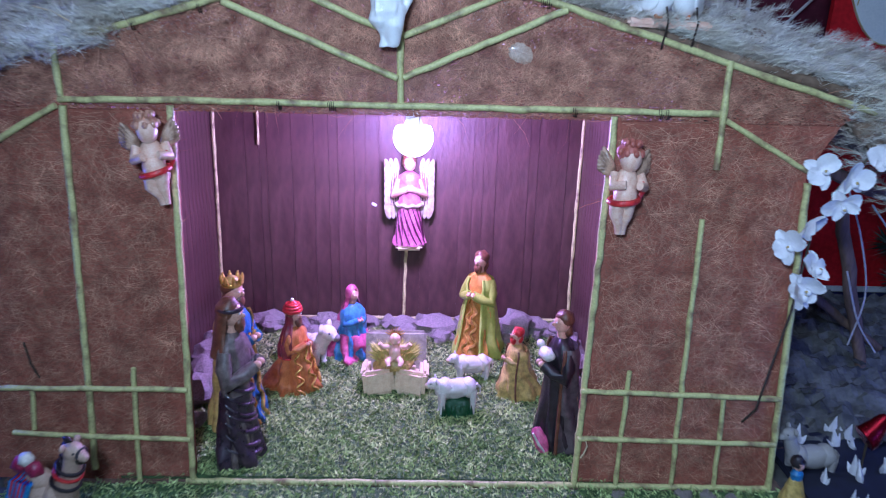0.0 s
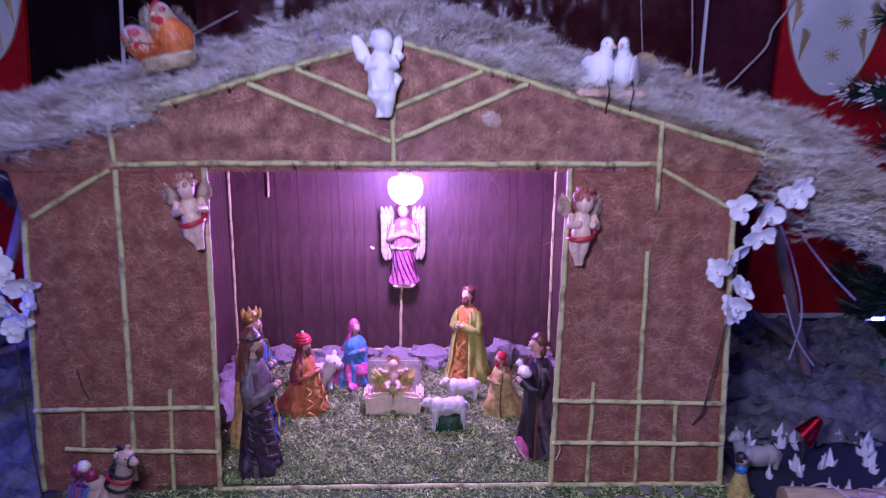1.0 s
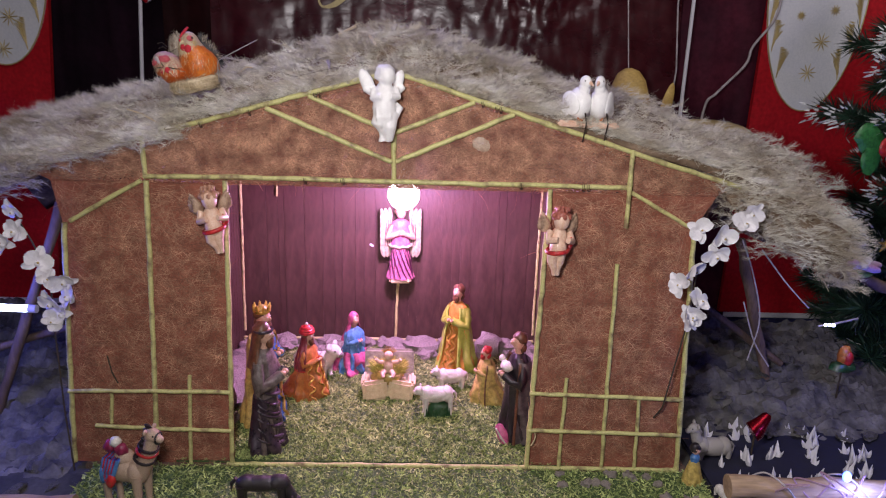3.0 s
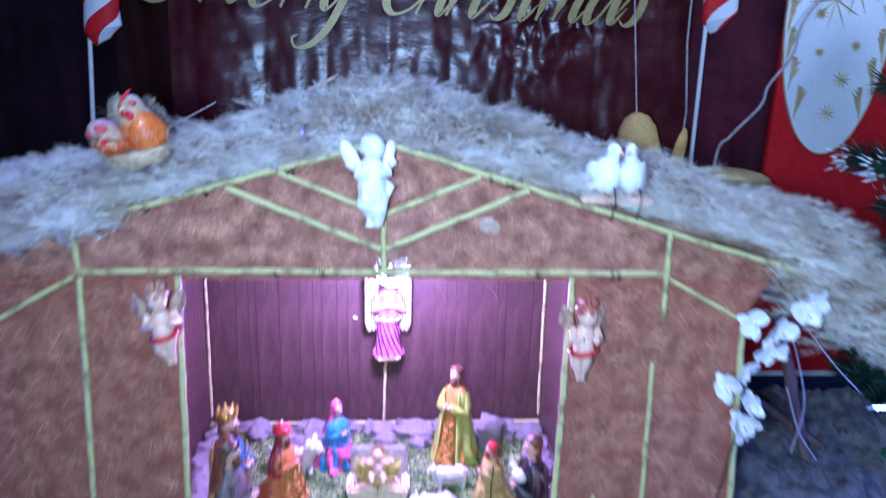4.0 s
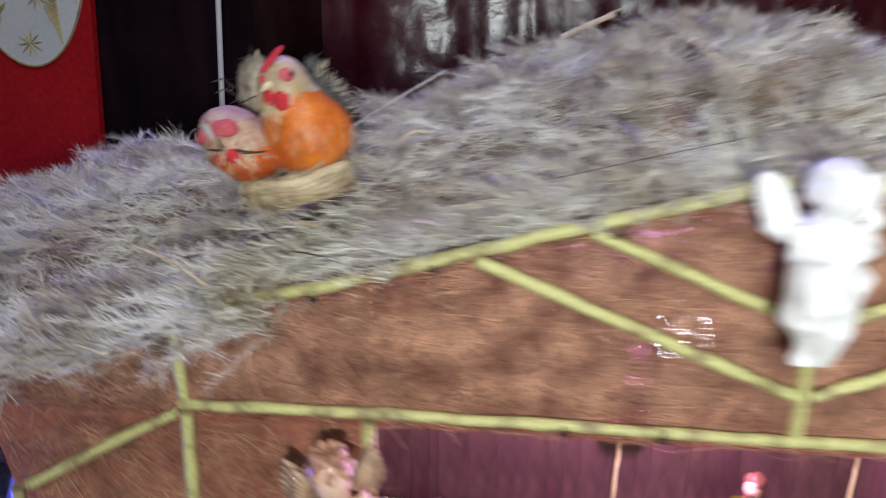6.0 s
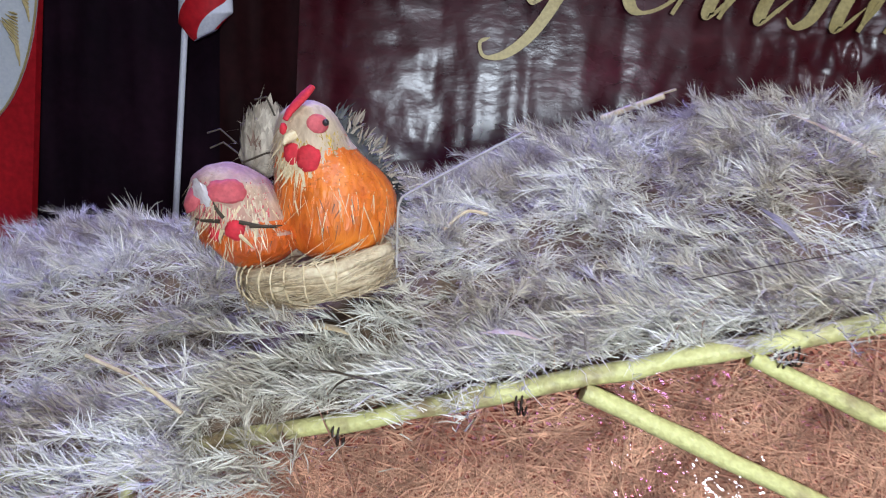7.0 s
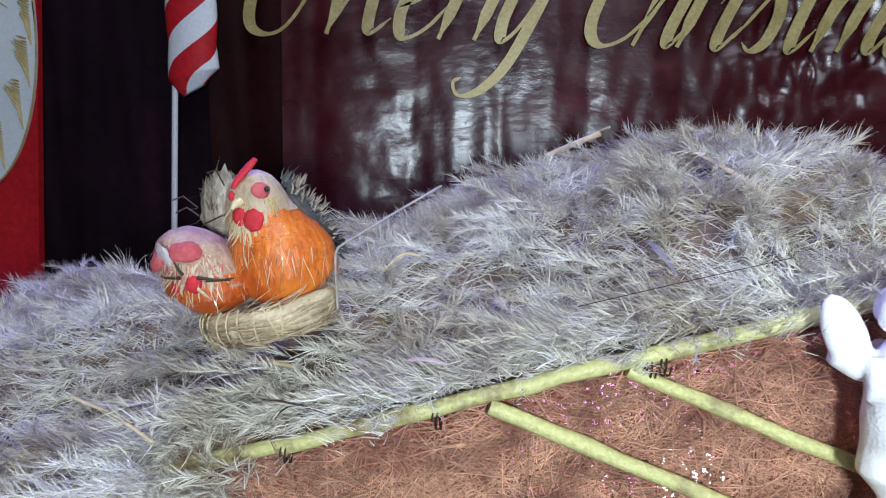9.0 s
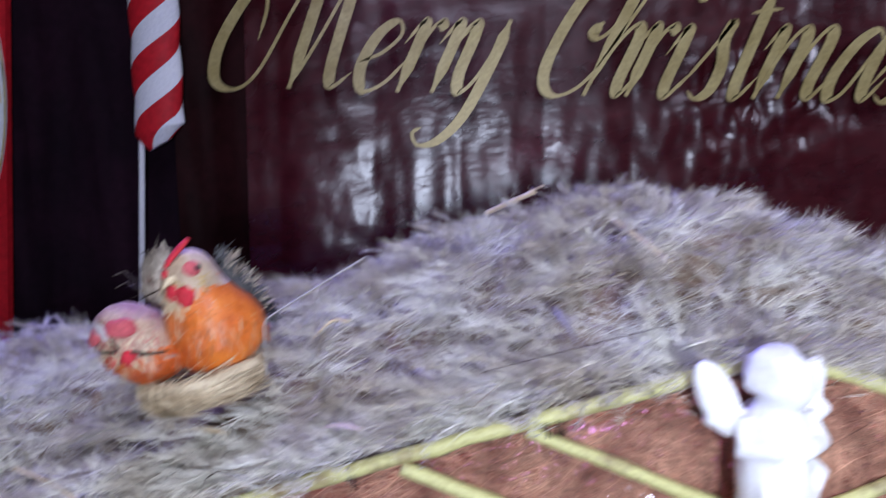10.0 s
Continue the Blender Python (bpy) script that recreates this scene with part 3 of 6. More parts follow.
stick((-0.016, 0.012), (-0.010, 0.20), 0.0042, y=0.652)
stick((-0.355, 0.434), (-0.353, 0.600), 0.0034, y=0.661)
stick((-0.462, 0.010), (0.395, 0.012), 0.0045, y=0.648)
for bx, bz in ((-0.148, 0.772), (-0.140, 0.774), (0.186, 0.757), (0.194, 0.755), (0.16, 0.765), (-0.17, 0.6125), (-0.10, 0.613), (-0.095, 0.613), (0.24, 0.6125), (0.36, 0.612), (0.37, 0.612), (-0.36, 0.714), (-0.27, 0.738)):
    coil = [(bx + 0.0004 * k, -0.005 - 0.0064 * math.cos(k * 0.9), bz + 0.0066 * math.sin(k * 0.9)) for k in range(15)]
    part("wire_tie", Form().tube(smooth_path(coil, 60), 0.0006, seg=5), WIRE, stable)


# ---- thatched roof ----
def roof_z(x, y):
    a = np.sqrt(np.asarray(x, float) ** 2 + 0.02**2)
    s = np.clip((np.asarray(y) + 0.03) / 0.27, 0, 1)
    s = s * s * (3 - 2 * s)
    z = (0.819 - 0.262 * a) * (1 - s) + (0.893 - 0.252 * a) * s - np.where(np.asarray(x) > 0, 0.62, 0.36) * np.minimum(a, 0.42) * np.clip(np.asarray(y) - 0.18, 0, 0.4) * np.clip((0.95 - a) / 0.3, 0, 1)
    z = z + 0.05 * np.clip(-0.35 - np.asarray(x), 0, 0.4) * np.clip((np.asarray(y) - 0.1) / 0.2, 0, 1)
    over = np.clip(a - 0.62, 0, None)
    z = z - np.where(np.asarray(x) > 0, 0.60, 0.45) * over**2
    return z - 0.9 * np.clip(np.asarray(y) - 0.62, 0, None)


def roof_thick(x):
    return 0.03 + 0.60 * np.clip(np.asarray(x) - 0.60, 0, 0.13) + 0.15 * np.clip(-0.64 - np.asarray(x), 0, 0.3)


nx, ny = 110, 40
xs, ys = np.linspace(-1.05, 0.905, nx), np.linspace(0.004, 0.76, ny)
top, low = [], []
for yv in ys:
    for xv in xs:
        bump = 0.026 * noise.noise(Vector((xv * 9, yv * 9, 0.3))) + 0.008 * noise.noise(Vector((xv * 28, yv * 28, 2)))
        z = float(roof_z(xv, yv))
        edge = min(1.0, (yv - 0.004) / 0.08)
        top.append((xv, yv, z + bump * edge - 0.006))
        low.append((xv, yv, z - float(roof_thick(xv)) * ((0.35 if -0.66 < xv < 0.64 else 0.9) + 0.1 * edge) - 0.008))
k = nx * ny
faces = []
for i in range(ny - 1):
    for j in range(nx - 1):
        a = i * nx + j
        faces += [(a, a + 1, a + nx + 1, a + nx), (k + a, k + a + nx, k + a + nx + 1, k + a + 1)]
for j in range(nx - 1):
    faces += [(j, k + j, k + j + 1, j + 1), (k - nx + j, k - nx + j + 1, 2 * k - nx + j + 1, 2 * k - nx + j)]
for i in range(ny - 1):
    a, b = i * nx, i * nx + nx - 1
    faces += [(a, a + nx, k + a + nx, k + a), (b, k + b, k + b + nx, b + nx)]
roof = part("roof", Form().add(top + low, faces), THATCH, stable, "thick dry grass thatch with feathery plumes", smooth=180)


def plumes(count, hairs, xr, yr, hang=0.0):
    """Feathery grass heads lying on the roof, each an axis with many fine hairs."""
    x, y = rng.uniform(*xr, count), rng.uniform(*yr, count)
    z = roof_z(x, y)
    bump = np.array([0.026 * noise.noise(Vector((a * 9, b * 9, 0.3))) for a, b in zip(x, y)])
    z = z + bump * np.clip((y + 0.012) / 0.08, 0, 1) + rng.uniform(-0.014, 0.006, count) - hang * rng.random(count) * roof_thick(x) * 1.2
    flow = np.array([noise.noise(Vector((a * 9, b * 9, 9))) for a, b in zip(x, y)]) * 2.6
    turn = flow + rng.normal(0, 0.95, count)
    down = np.stack([np.sign(x + 0.02) * 0.75, np.full(count, -0.65), np.full(count, -0.12)], 1)
    c, s = np.cos(turn), np.sin(turn)
    axis = unit(np.stack([down[:, 0] * c - down[:, 1] * s, down[:, 0] * s + down[:, 1] * c, down[:, 2] + rng.normal(0.36, 0.28, count)], 1))
    near = y < 0.045
    axis[near, 1] = np.abs(axis[near, 1]) * rng.choice((-0.55, 0.3, 1), near.sum())
    axis[near, 2] = np.abs(axis[near, 2]) * 0.6
    axis = unit(axis)
    length = rng.uniform(0.032, 0.066, count)
    t = rng.random((count, hairs))
    sag = -0.25 * t**2 * length[:, None]
    roots = np.stack([x, y, z], 1)[:, None, :] + axis[:, None, :] * (t * length[:, None])[..., None]
    roots[..., 2] += sag
    spread = unit(rng.normal(size=(count, hairs, 3)) + (0, 0, 0.35))
    ways = unit(axis[:, None, :] * 1.0 + spread * 0.62)
    bends = np.tile((0, 0, -0.3), (count * hairs, 1)) + rng.normal(0, 0.3, (count * hairs, 3))
    size = np.repeat(rng.uniform(0.7, 1.2, count), hairs)
    m = count * hairs
    return roots.reshape(-1, 3), ways.reshape(-1, 3), bends, rng.uniform(0.009, 0.022, m) * size, rng.uniform(0.00028, 0.0007, m)


for name, args in (("edge_fluff", (1000, 70, (-0.95, 0.64), (0.002, 0.045))), ("thatch_fluff", (3300, 105, (-0.85, 0.25), (0.0, 0.72))), ("thatch_fluff", (1900, 60, (0.2, 0.91), (0.0, 0.72))), ("thatch_fluff", (420, 36, (-1.05, -0.8), (0.0, 0.72))), ("edge_fluff", (520, 56, (-0.36, 0.62), (-0.002, 0.014))), ("eave_fluff", (900, 60, (0.62, 0.91), (-0.014, 0.05), 0.95)), ("front_fluff", (420, 64, (-0.90, -0.375), (-0.034, -0.006), 0.45)), ("eave_fluff", (260, 40, (-1.05, -0.68), (-0.012, 0.05), 1.0))):
    roots, *rest = plumes(*args)
    clear = (np.hypot((roots[:, 0] + 0.391) / 0.052, (roots[:, 1] - 0.076) / 0.046) > 1) | (roots[:, 2] < 0.762)
    tips = roots + rest[0] * rest[2][:, None] + rest[1] * rest[2][:, None] * 0.45
    clear &= (tips[:, 2] > roof_z(tips[:, 0], 0 * tips[:, 0]) + 0.001) | (tips[:, 0] < -0.375) | (tips[:, 0] > 0.60) | (tips[:, 1] > 0.02) | (rng.random(len(tips)) < 0.02)
    strands(name, roots[clear], *(v[clear] for v in rest), PLUME, roof)
count, hairs = 230, 150
x, y = rng.uniform(-0.95, 0.75, count), rng.uniform(0.10, 0.52, count)
z = roof_z(x, y) + np.array([0.026 * noise.noise(Vector((a * 9, b * 9, 0.3))) for a, b in zip(x, y)]) - 0.006
clear = np.hypot((x + 0.391) / 0.085, (y - 0.08) / 0.075) > 1
heart = np.repeat(np.stack([x, y, z], 1)[clear], hairs, 0)
lean = np.repeat(rng.normal(0, 0.45, (clear.sum(), 3)) * (1, 1, 0) + (0, -0.15, 0.75), hairs, 0)
n = len(heart)
ways = unit(lean + rng.normal(0, 0.42, (n, 3)))
size = np.repeat(rng.uniform(0.65, 1.25, clear.sum()), hairs)
strands("thatch_tuft", heart + ways * rng.uniform(0, 0.022, n)[:, None] + rng.normal(0, 0.002, (n, 3)), ways, rng.normal(0, 0.3, (n, 3)) + (0, 0, -0.35), rng.uniform(0.010, 0.026, n) * size, rng.uniform(0.0003, 0.0008, n), PLUME, roof)
n = 110000
x, y = rng.uniform(-1.0, 0.92, n), rng.uniform(0.004, 0.70, n)
z = roof_z(x, y) + np.array([0.026 * noise.noise(Vector((a * 9, b * 9, 0.3))) + 0.008 * noise.noise(Vector((a * 28, b * 28, 2))) for a, b in zip(x, y)]) * np.clip((y - 0.004) / 0.08, 0, 1) - 0.004
keep = np.hypot((x + 0.391) / 0.047, (y - 0.076) / 0.041) > 1
a = rng.uniform(0, 2 * math.pi, n)
ways = unit(np.stack([np.cos(a), np.sin(a), rng.uniform(0.0, 0.7, n)], 1))
strands("short_straw", np.stack([x, y, z], 1)[keep], ways[keep], rng.normal(0, 0.5, (n, 3))[keep], rng.uniform(0.010, 0.026, n)[keep], rng.uniform(0.0004, 0.0009, n)[keep], PLUME, roof)
for a, b in (((-0.50, 0.02, 0.735), (-0.44, 0.0, 0.715)), ((-0.13, 0.42, 0.885), (-0.10, 0.40, 0.906))):
    part("straw_stalk", Form().tube([a, np.add(a, b) / 2 + (0, 0, 0.004), b], 0.0013, seg=5), STRAW, roof)
for a, b, w, mat in (((-0.392, 0.046, 0.752), (-0.357, 0.030, 0.754), 0.0052, CREAM), ((-0.289, 0.008, 0.768), (-0.260, -0.006, 0.771), 0.0045, CREAM), ((-0.132, 0.072, 0.834), (-0.122, 0.030, 0.818), 0.0032, SMOKE), ((-0.040, 0.10, 0.860), (-0.075, 0.22, 0.893), 0.0040, CREAM), ((-0.372, -0.006, 0.747), (-0.328, -0.020, 0.744), 0.0016, STEM), ((-0.352, -0.010, 0.745), (-0.362, -0.016, 0.738), 0.0012, STEM)):
    a, b = np.array(a), np.array(b)
    part("dry_leaf", Form().tube([a, a * 0.75 + b * 0.25 + (0, 0, 0.002), a * 0.4 + b * 0.6 + (0, 0, 0.0025), b], (0.25 * w, w, 0.9 * w, 0.1 * w), seg=8, flat=0.15), mat, roof)
part("dark_thread", Form().tube([(-0.185, 0.012, 0.803), (-0.128, 0.012, 0.818), (-0.060, 0.016, 0.834)], 0.0003, seg=5), WIRE, roof, "thin dark thread over the thatch")
part("curled_straw", Form().tube(smooth_path([(-0.314, 0.118, 0.800), (-0.300, 0.124, 0.812), (-0.286, 0.120, 0.812)], 12), 0.0012, seg=6), CREAM, roof)
part("pale_straw", Form().tube([(-0.165, 0.43, 0.872), (-0.137, 0.42, 0.886), (-0.109, 0.406, 0.899)], 0.0032, seg=8), CREAM, roof, "pale straw that juts from the thatch")

# ---- turf and ground ----
def turf(name, x0, x1, y0, y1, z, count, label):
    ob = solid(name, Form().box(((x0 + x1) / 2, (y0 + y1) / 2, z - 0.004), (x1 - x0, y1 - y0, 0.008), bevel=0.002), TURF, label, "turf", kind="structure")
    n = count
    roots = np.stack([rng.uniform(x0, x1, n), rng.uniform(y0, y1, n), rng.uniform(z, z + 0.004, n)], 1)
    a = rng.uniform(0, 2 * math.pi, n)
    ways = unit(np.stack([np.cos(a), np.sin(a), rng.uniform(0.1, 0.9, n)], 1))
    strands("blades", roots, ways, rng.normal(0, 0.6, (n, 3)), rng.uniform(0.005, 0.011, n), rng.uniform(0.0018, 0.0034, n), BLADE, ob)
    return ob


turf("stable_turf", -0.455, 0.39, 0.0, 0.655, 0.006, 46000, "green shredded turf spread over the stable floor")
turf("front_turf", -0.62, 0.66, -0.62, -0.012, 0.0, 42000, "worn green turf in front of the stable")


def rock(name, at, size, mat, label, seed, group):
    f = Form().ball((0, 0, 0), (0.5, 0.42, 0.36), 0, (0, 0, seed * 40), 11, 7, 0.75, seed)
    ob = solid(name, f, mat, label, "stone", pose(*at, 0, 0, seed * 71) @ Matrix.Diagonal((*size, 1)), group, smooth=28)
    return ob


for i, (rx, ry, s) in enumerate(((-0.42, 0.60, 0.09), (-0.34, 0.61, 0.10), (-0.27, 0.60, 0.08), (-0.20, 0.615, 0.09), (-0.10, 0.62, 0.07), (-0.02, 0.60, 0.10), (0.06, 0.59, 0.12), (0.13, 0.61, 0.08), (0.25, 0.58, 0.11), (0.31, 0.60, 0.09), (0.36, 0.58, 0.09), (-0.43, 0.51, 0.10), (-0.42, 0.42, 0.11), (-0.41, 0.33, 0.10), (-0.40, 0.24, 0.11), (-0.40, 0.15, 0.10), (0.36, 0.49, 0.09), (0.36, 0.40, 0.10), (0.355, 0.30, 0.08), (0.36, 0.20, 0.08), (0.08, 0.54, 0.07), (-0.37, 0.52, 0.07))):
    h = 1.0 if i in (8, 13, 14) else 0.62
    s *= 0.86
    rock("stone", (rx, ry, 0.006 + 0.3 * s * h * 0.8), (s, s, s * h), ROCK, "rough grey stone lying along the stable wall", i + 0.5, "stones along the stable walls")
for i in range(34):
    if i < 20:
        rx, ry = rng.uniform(-0.43, 0.37), rng.uniform(0.52, 0.63)
    else:
        rx, ry = (-0.40 if i % 2 else 0.35) + rng.uniform(-0.03, 0.03), rng.uniform(0.12, 0.55)
    s = rng.uniform(0.026, 0.055)
    rock("stone", (rx, ry, 0.008 + 0.22 * s), (s * 1.2, s, s * 0.8), ROCK, "small broken grey stone lying along the stable wall", i + 200.5, "stones along the stable walls")
for side, label in ((-1, "crumpled grey rock-paper mound beside the stable"), (1, "crumpled dark grey rock-paper mound under the eave")):
    xs, ys = np.linspace(0.67, 1.32, 66), np.linspace(0.10 if side > 0 else -0.06, 0.80, 70)
    verts, faces = [], []
    for y in ys:
        for x in xs:
            rise = 0.085 * min(1, max(0, (y - ys[0]) / 0.42)) * min(1, (0.80 - y) / 0.10 + 0.02)
            p = Vector((x * side * 9, y * 16, side * 3.0))
            crease = abs(noise.noise(p)) * 0.045 + (0.3 - abs(noise.noise(p * 2.7))) * 0.034 + noise.noise(p * 6) * 0.012
            border = min(1, (x - 0.665) / 0.05, (1.325 - x) / 0.05, (y - ys[0] + 0.01) / 0.06)
            verts.append((side * x, y, -0.022 + rise + crease * max(0, border)))
    for j in range(69):
        for i in range(65):
            k = j * 66 + i
            faces.append((k, k + 1, k + 67, k + 66) if side > 0 else (k, k + 66, k + 67, k + 1))
    solid("rock_paper_mound", Form().add(verts, faces), [DARK_ROCK], label, "mound", smooth=24)
for i in range(64):
    side = -1 if i % 3 else 1
    rx, ry, z = side * rng.uniform(0.70, 1.20), rng.uniform(0.12, 0.62), 0.0
    s = rng.uniform(0.022, 0.055)
    z = -0.012 + 0.085 * min(1, max(0, (ry - 0.1) / 0.42)) + 0.012
    rock("rubble_stone", (rx, ry, z), (s * 1.5, s, s * 0.5), DARK_ROCK, "flat dark rubble stone on the mound", i + 30.5, "rubble beside the stable")
for i in range(64):
    rx, ry, s = rng.uniform(-1.08, -0.67), rng.uniform(-0.25, 0.14), rng.uniform(0.020, 0.052)
    rock("rubble_stone", (rx, ry, -0.012 + 0.12 * s), (s * 1.6, s * 0.8, s * 0.5), DARK_ROCK, "flat dark rubble stone beside the stable", i + 90.5, "rubble beside the stable")
for i in range(9):
    rock("pale_stone", (0.56 + 0.045 * i + rng.uniform(-0.01, 0.01), -0.13 + rng.uniform(-0.02, 0.02), 0.0), (0.045, 0.035, 0.04), ROCK, "pale stone edging the turf", i + 140.5, "stone edging")
for i in range(12):
    rock("pale_pebble", (rng.uniform(0.32, 0.62), rng.uniform(-0.07, -0.025), 0.004), (0.025, 0.02, 0.018), ROCK, "small pale pebble on the turf", i + 160.5, "pebbles on the turf")


# ---- painted figures, each one mesh ----
def robe(f, h, rows, mat, folds=9, amp=0.07, seed=0.0, seg=40, arc=None):
    """Draped cloth round an axis: rows of (height, half width, half depth, x, y), as shares of h; arc: the angles it spans."""
    rows = np.array(rows, float)
    zs = np.linspace(rows[0, 0], rows[-1, 0], 22)
    rings = []
    angles = np.linspace(0, 2 * math.pi, seg, endpoint=False) if arc is None else np.linspace(radians(arc[0]), radians(arc[1]), seg)
    for z in zs:
        rx, ry, ox, oy = (np.interp(z, rows[:, 0], rows[:, k]) for k in range(1, 5))
        fall = amp * np.clip(1.15 - (z - rows[0, 0]) / (rows[-1, 0] - rows[0, 0] + 1e-6), 0.1, 1)
        ring = []
        for a in angles:
            wave = math.sin(folds * a + 2.2 * noise.noise(Vector((math.cos(a), z * 3, seed))) * 2 + z * 8) + 0.6 * noise.noise(Vector((math.cos(a) * 3, math.sin(a) * 3, z * 9 + seed)))
            r = 1 + fall * wave
            ring.append((h * (rx * r * math.cos(a) + ox), h * (ry * r * math.sin(a) + oy), h * z))
        rings.append(np.array(ring))
    f.loft(rings, mat, closed=arc is None)


STAND = [(0, .17, .15, 0, 0), (.03, .175, .155, 0, 0), (.2, .145, .125, 0, 0), (.45, .12, .10, 0, 0), (.6, .115, .09, 0, 0), (.72, .128, .085, 0, 0), (.78, .105, .07, 0, 0), (.83, .045, .045, 0, 0)]
KNEEL = [(0, .24, .30, 0, .06), (.06, .245, .30, 0, .05), (.2, .21, .25, 0, .03), (.36, .18, .17, 0, 0), (.52, .165, .13, 0, 0), (.64, .175, .12, 0, 0), (.70, .14, .10, 0, 0), (.76, .065, .065, 0, 0)]


def figure(name, label, x, y, rz, h, mats, kneeling=False, hat="", beard=False, cloak=True, skirt=False, fold=0.15, lamb=False, base=0.006, lean=0.0, sash=False, arc=(-28, 208), slim=1.0, swags=False, sleeve=0, shawl=0.0, braid=()):
    """A painted resin figure: mats are robe, cloak, skin, hair, trim."""
    f = Form()
    rows = [(z, a * (slim if z < 0.6 else 1), b * (slim if z < 0.6 else 1), c, d) for z, a, b, c, d in (KNEEL if kneeling else STAND)]
    robe(f, h, rows, 0, 8, fold, rz)
    if skirt:
        robe(f, h, [(z, a * 1.06 + .008, b * 1.08 + .008, c, d) for z, a, b, c, d in rows if z < 0.5], 4, 5, fold * 1.3, rz + 7)
    top = rows[-1][0]
    if cloak:
        wide = [(z, a * 1.13 + .01, b * 1.16 + .01, c, d + .012) for z, a, b, c, d in rows[:-1]]
        wide[0] = (0.02, *wide[0][1:])
        robe(f, h, wide, 1, 7, 0.12, rz + 3, 44, arc)
        robe(f, h, [(z, a * 0.985, b * 0.985, c, d) for z, a, b, c, d in wide], 1, 7, 0.12, rz + 3, 44, arc)
        for side in arc:
            edge = [(h * (a * 1.02 * math.cos(radians(side)) + c), h * (b * 1.02 * math.sin(radians(side)) + d), h * z) for z, a, b, c, d in wide]
            f.tube(edge, 0.013 * h, 4, 6)
    hz = h * (top + (.105 if not kneeling else .125))
    k = 1.0 if not kneeling else 1.25
    f.tube([(0, 0, h * (top - .03)), (0, -0.004, hz)], .036 * h * k, 2)
    f.ball((0, -.008 * h, hz), (.055 * h * k, .062 * h * k, .076 * h * k), 2)
    f.ball((0, -.072 * h * k, hz - .004 * h), (.011 * h * k, .018 * h * k, .016 * h * k), 2, seg=8, rows=5)
    for side in (-1, 1):
        f.ball((side * .022 * h * k, -.064 * h * k, hz + .014 * h), .0075 * h * k, 5, seg=6, rows=4)
    f.ball((0, .012 * h, hz + .030 * h), (.066 * h * k, .066 * h * k, .066 * h * k), 3, rough=0.25, seed=rz)
    if not hat == "veil":
        f.ball((0, .03 * h, hz - .05 * h), (.055 * h * k, .04 * h * k, .06 * h * k), 3, rough=0.3, seed=rz)
    if beard:
        f.ball((0, -.05 * h * k, hz - .06 * h * k), (.038 * h * k, .032 * h * k, .05 * h * k), 3, rough=0.25, seed=rz + 1)
    sz = top - .09
    for side in (-1, 1):
        elbow = (side * .15 * h, -.03 * h, h * (sz - .17))
        hand = (side * .028 * h, -.14 * h * k, h * (sz - .10))
        f.tube([(side * .105 * h, 0, h * sz), (side * .14 * h, -.005 * h, h * (sz - .09)), elbow, np.add(elbow, hand) / 2 + (0, -.01 * h, 0), hand], np.array((.040, .048, .050, .045, .040)) * h, sleeve, 10)
        f.tube([np.add(hand, (.012 * h * math.cos(u) * side, .014 * h, .036 * h * math.sin(u))) for u in np.linspace(0, 2 * math.pi, 13)], .008 * h, 4, 6)
        f.ball((hand[0] * .8, hand[1] - .012 * h, hand[2] + .006 * h), (.020 * h, .028 * h, .022 * h), 2, seg=8, rows=6)
    for angle in braid:
        line = [(z, np.interp(z, [r[0] for r in rows], [r[1] for r in rows]), np.interp(z, [r[0] for r in rows], [r[2] for r in rows]), np.interp(z, [r[0] for r in rows], [r[4] for r in rows])) for z in np.linspace(0.03, top - 0.22, 34)]
        f.tube([(h * a * 1.12 * math.cos(radians(angle + 9 * math.sin(z * 42))), h * (b * 1.14 * math.sin(radians(angle + 9 * math.sin(z * 42))) + d), h * z) for z, a, b, d in line], .014 * h, 6, 6)
    if shawl:
        drape = [(top - shawl, .185, .15, 0, .02), (top - shawl * .6, .19, .14, 0, .015), (top - .06, .15, .11, 0, .01), (top + .03, .09, .085, 0, .012), (top + .12, .075, .075, 0, .012)]
        for inner in (1.0, 0.97):
            robe(f, h, [(z, a * inner, b * inner, c, d) for z, a, b, c, d in drape], 1, 9, 0.10, rz + 5, 40, (-38, 218))
        f.tube([(h * .19 * math.cos(radians(a)), h * (.152 * math.sin(radians(a)) + .02), h * (top - shawl)) for a in np.linspace(-38, 218, 26)], .009 * h, 4, 6)
    if swags:
        for j in range(7):
            z0 = 0.50 - 0.065 * j + 0.012 * math.sin(5 * j)
            rx, ry = (np.interp(z0, [r[0] for r in rows], [r[c] for r in rows]) * 1.06 + 0.012 for c in (1, 2))
            arc_pts = [(h * rx * math.cos(radians(a)), h * ry * math.sin(radians(a)), h * (z0 - (0.035 + 0.012 * (j % 3)) * math.sin(radians((a - 170) * 0.9)) - 0.0005 * (a - 270))) for a in np.linspace(170, 370, 17)]
            f.tube(arc_pts, h * np.interp(np.linspace(0, 1, 17), [0, 0.5, 1], [0.006, 0.017, 0.006]), 4, 8)
    if sash:
        f.tube([(.12 * h * math.cos(a), .098 * h * math.sin(a), h * (sz - .16)) for a in np.linspace(0, 2 * math.pi, 25)], .014 * h, 4, 6)
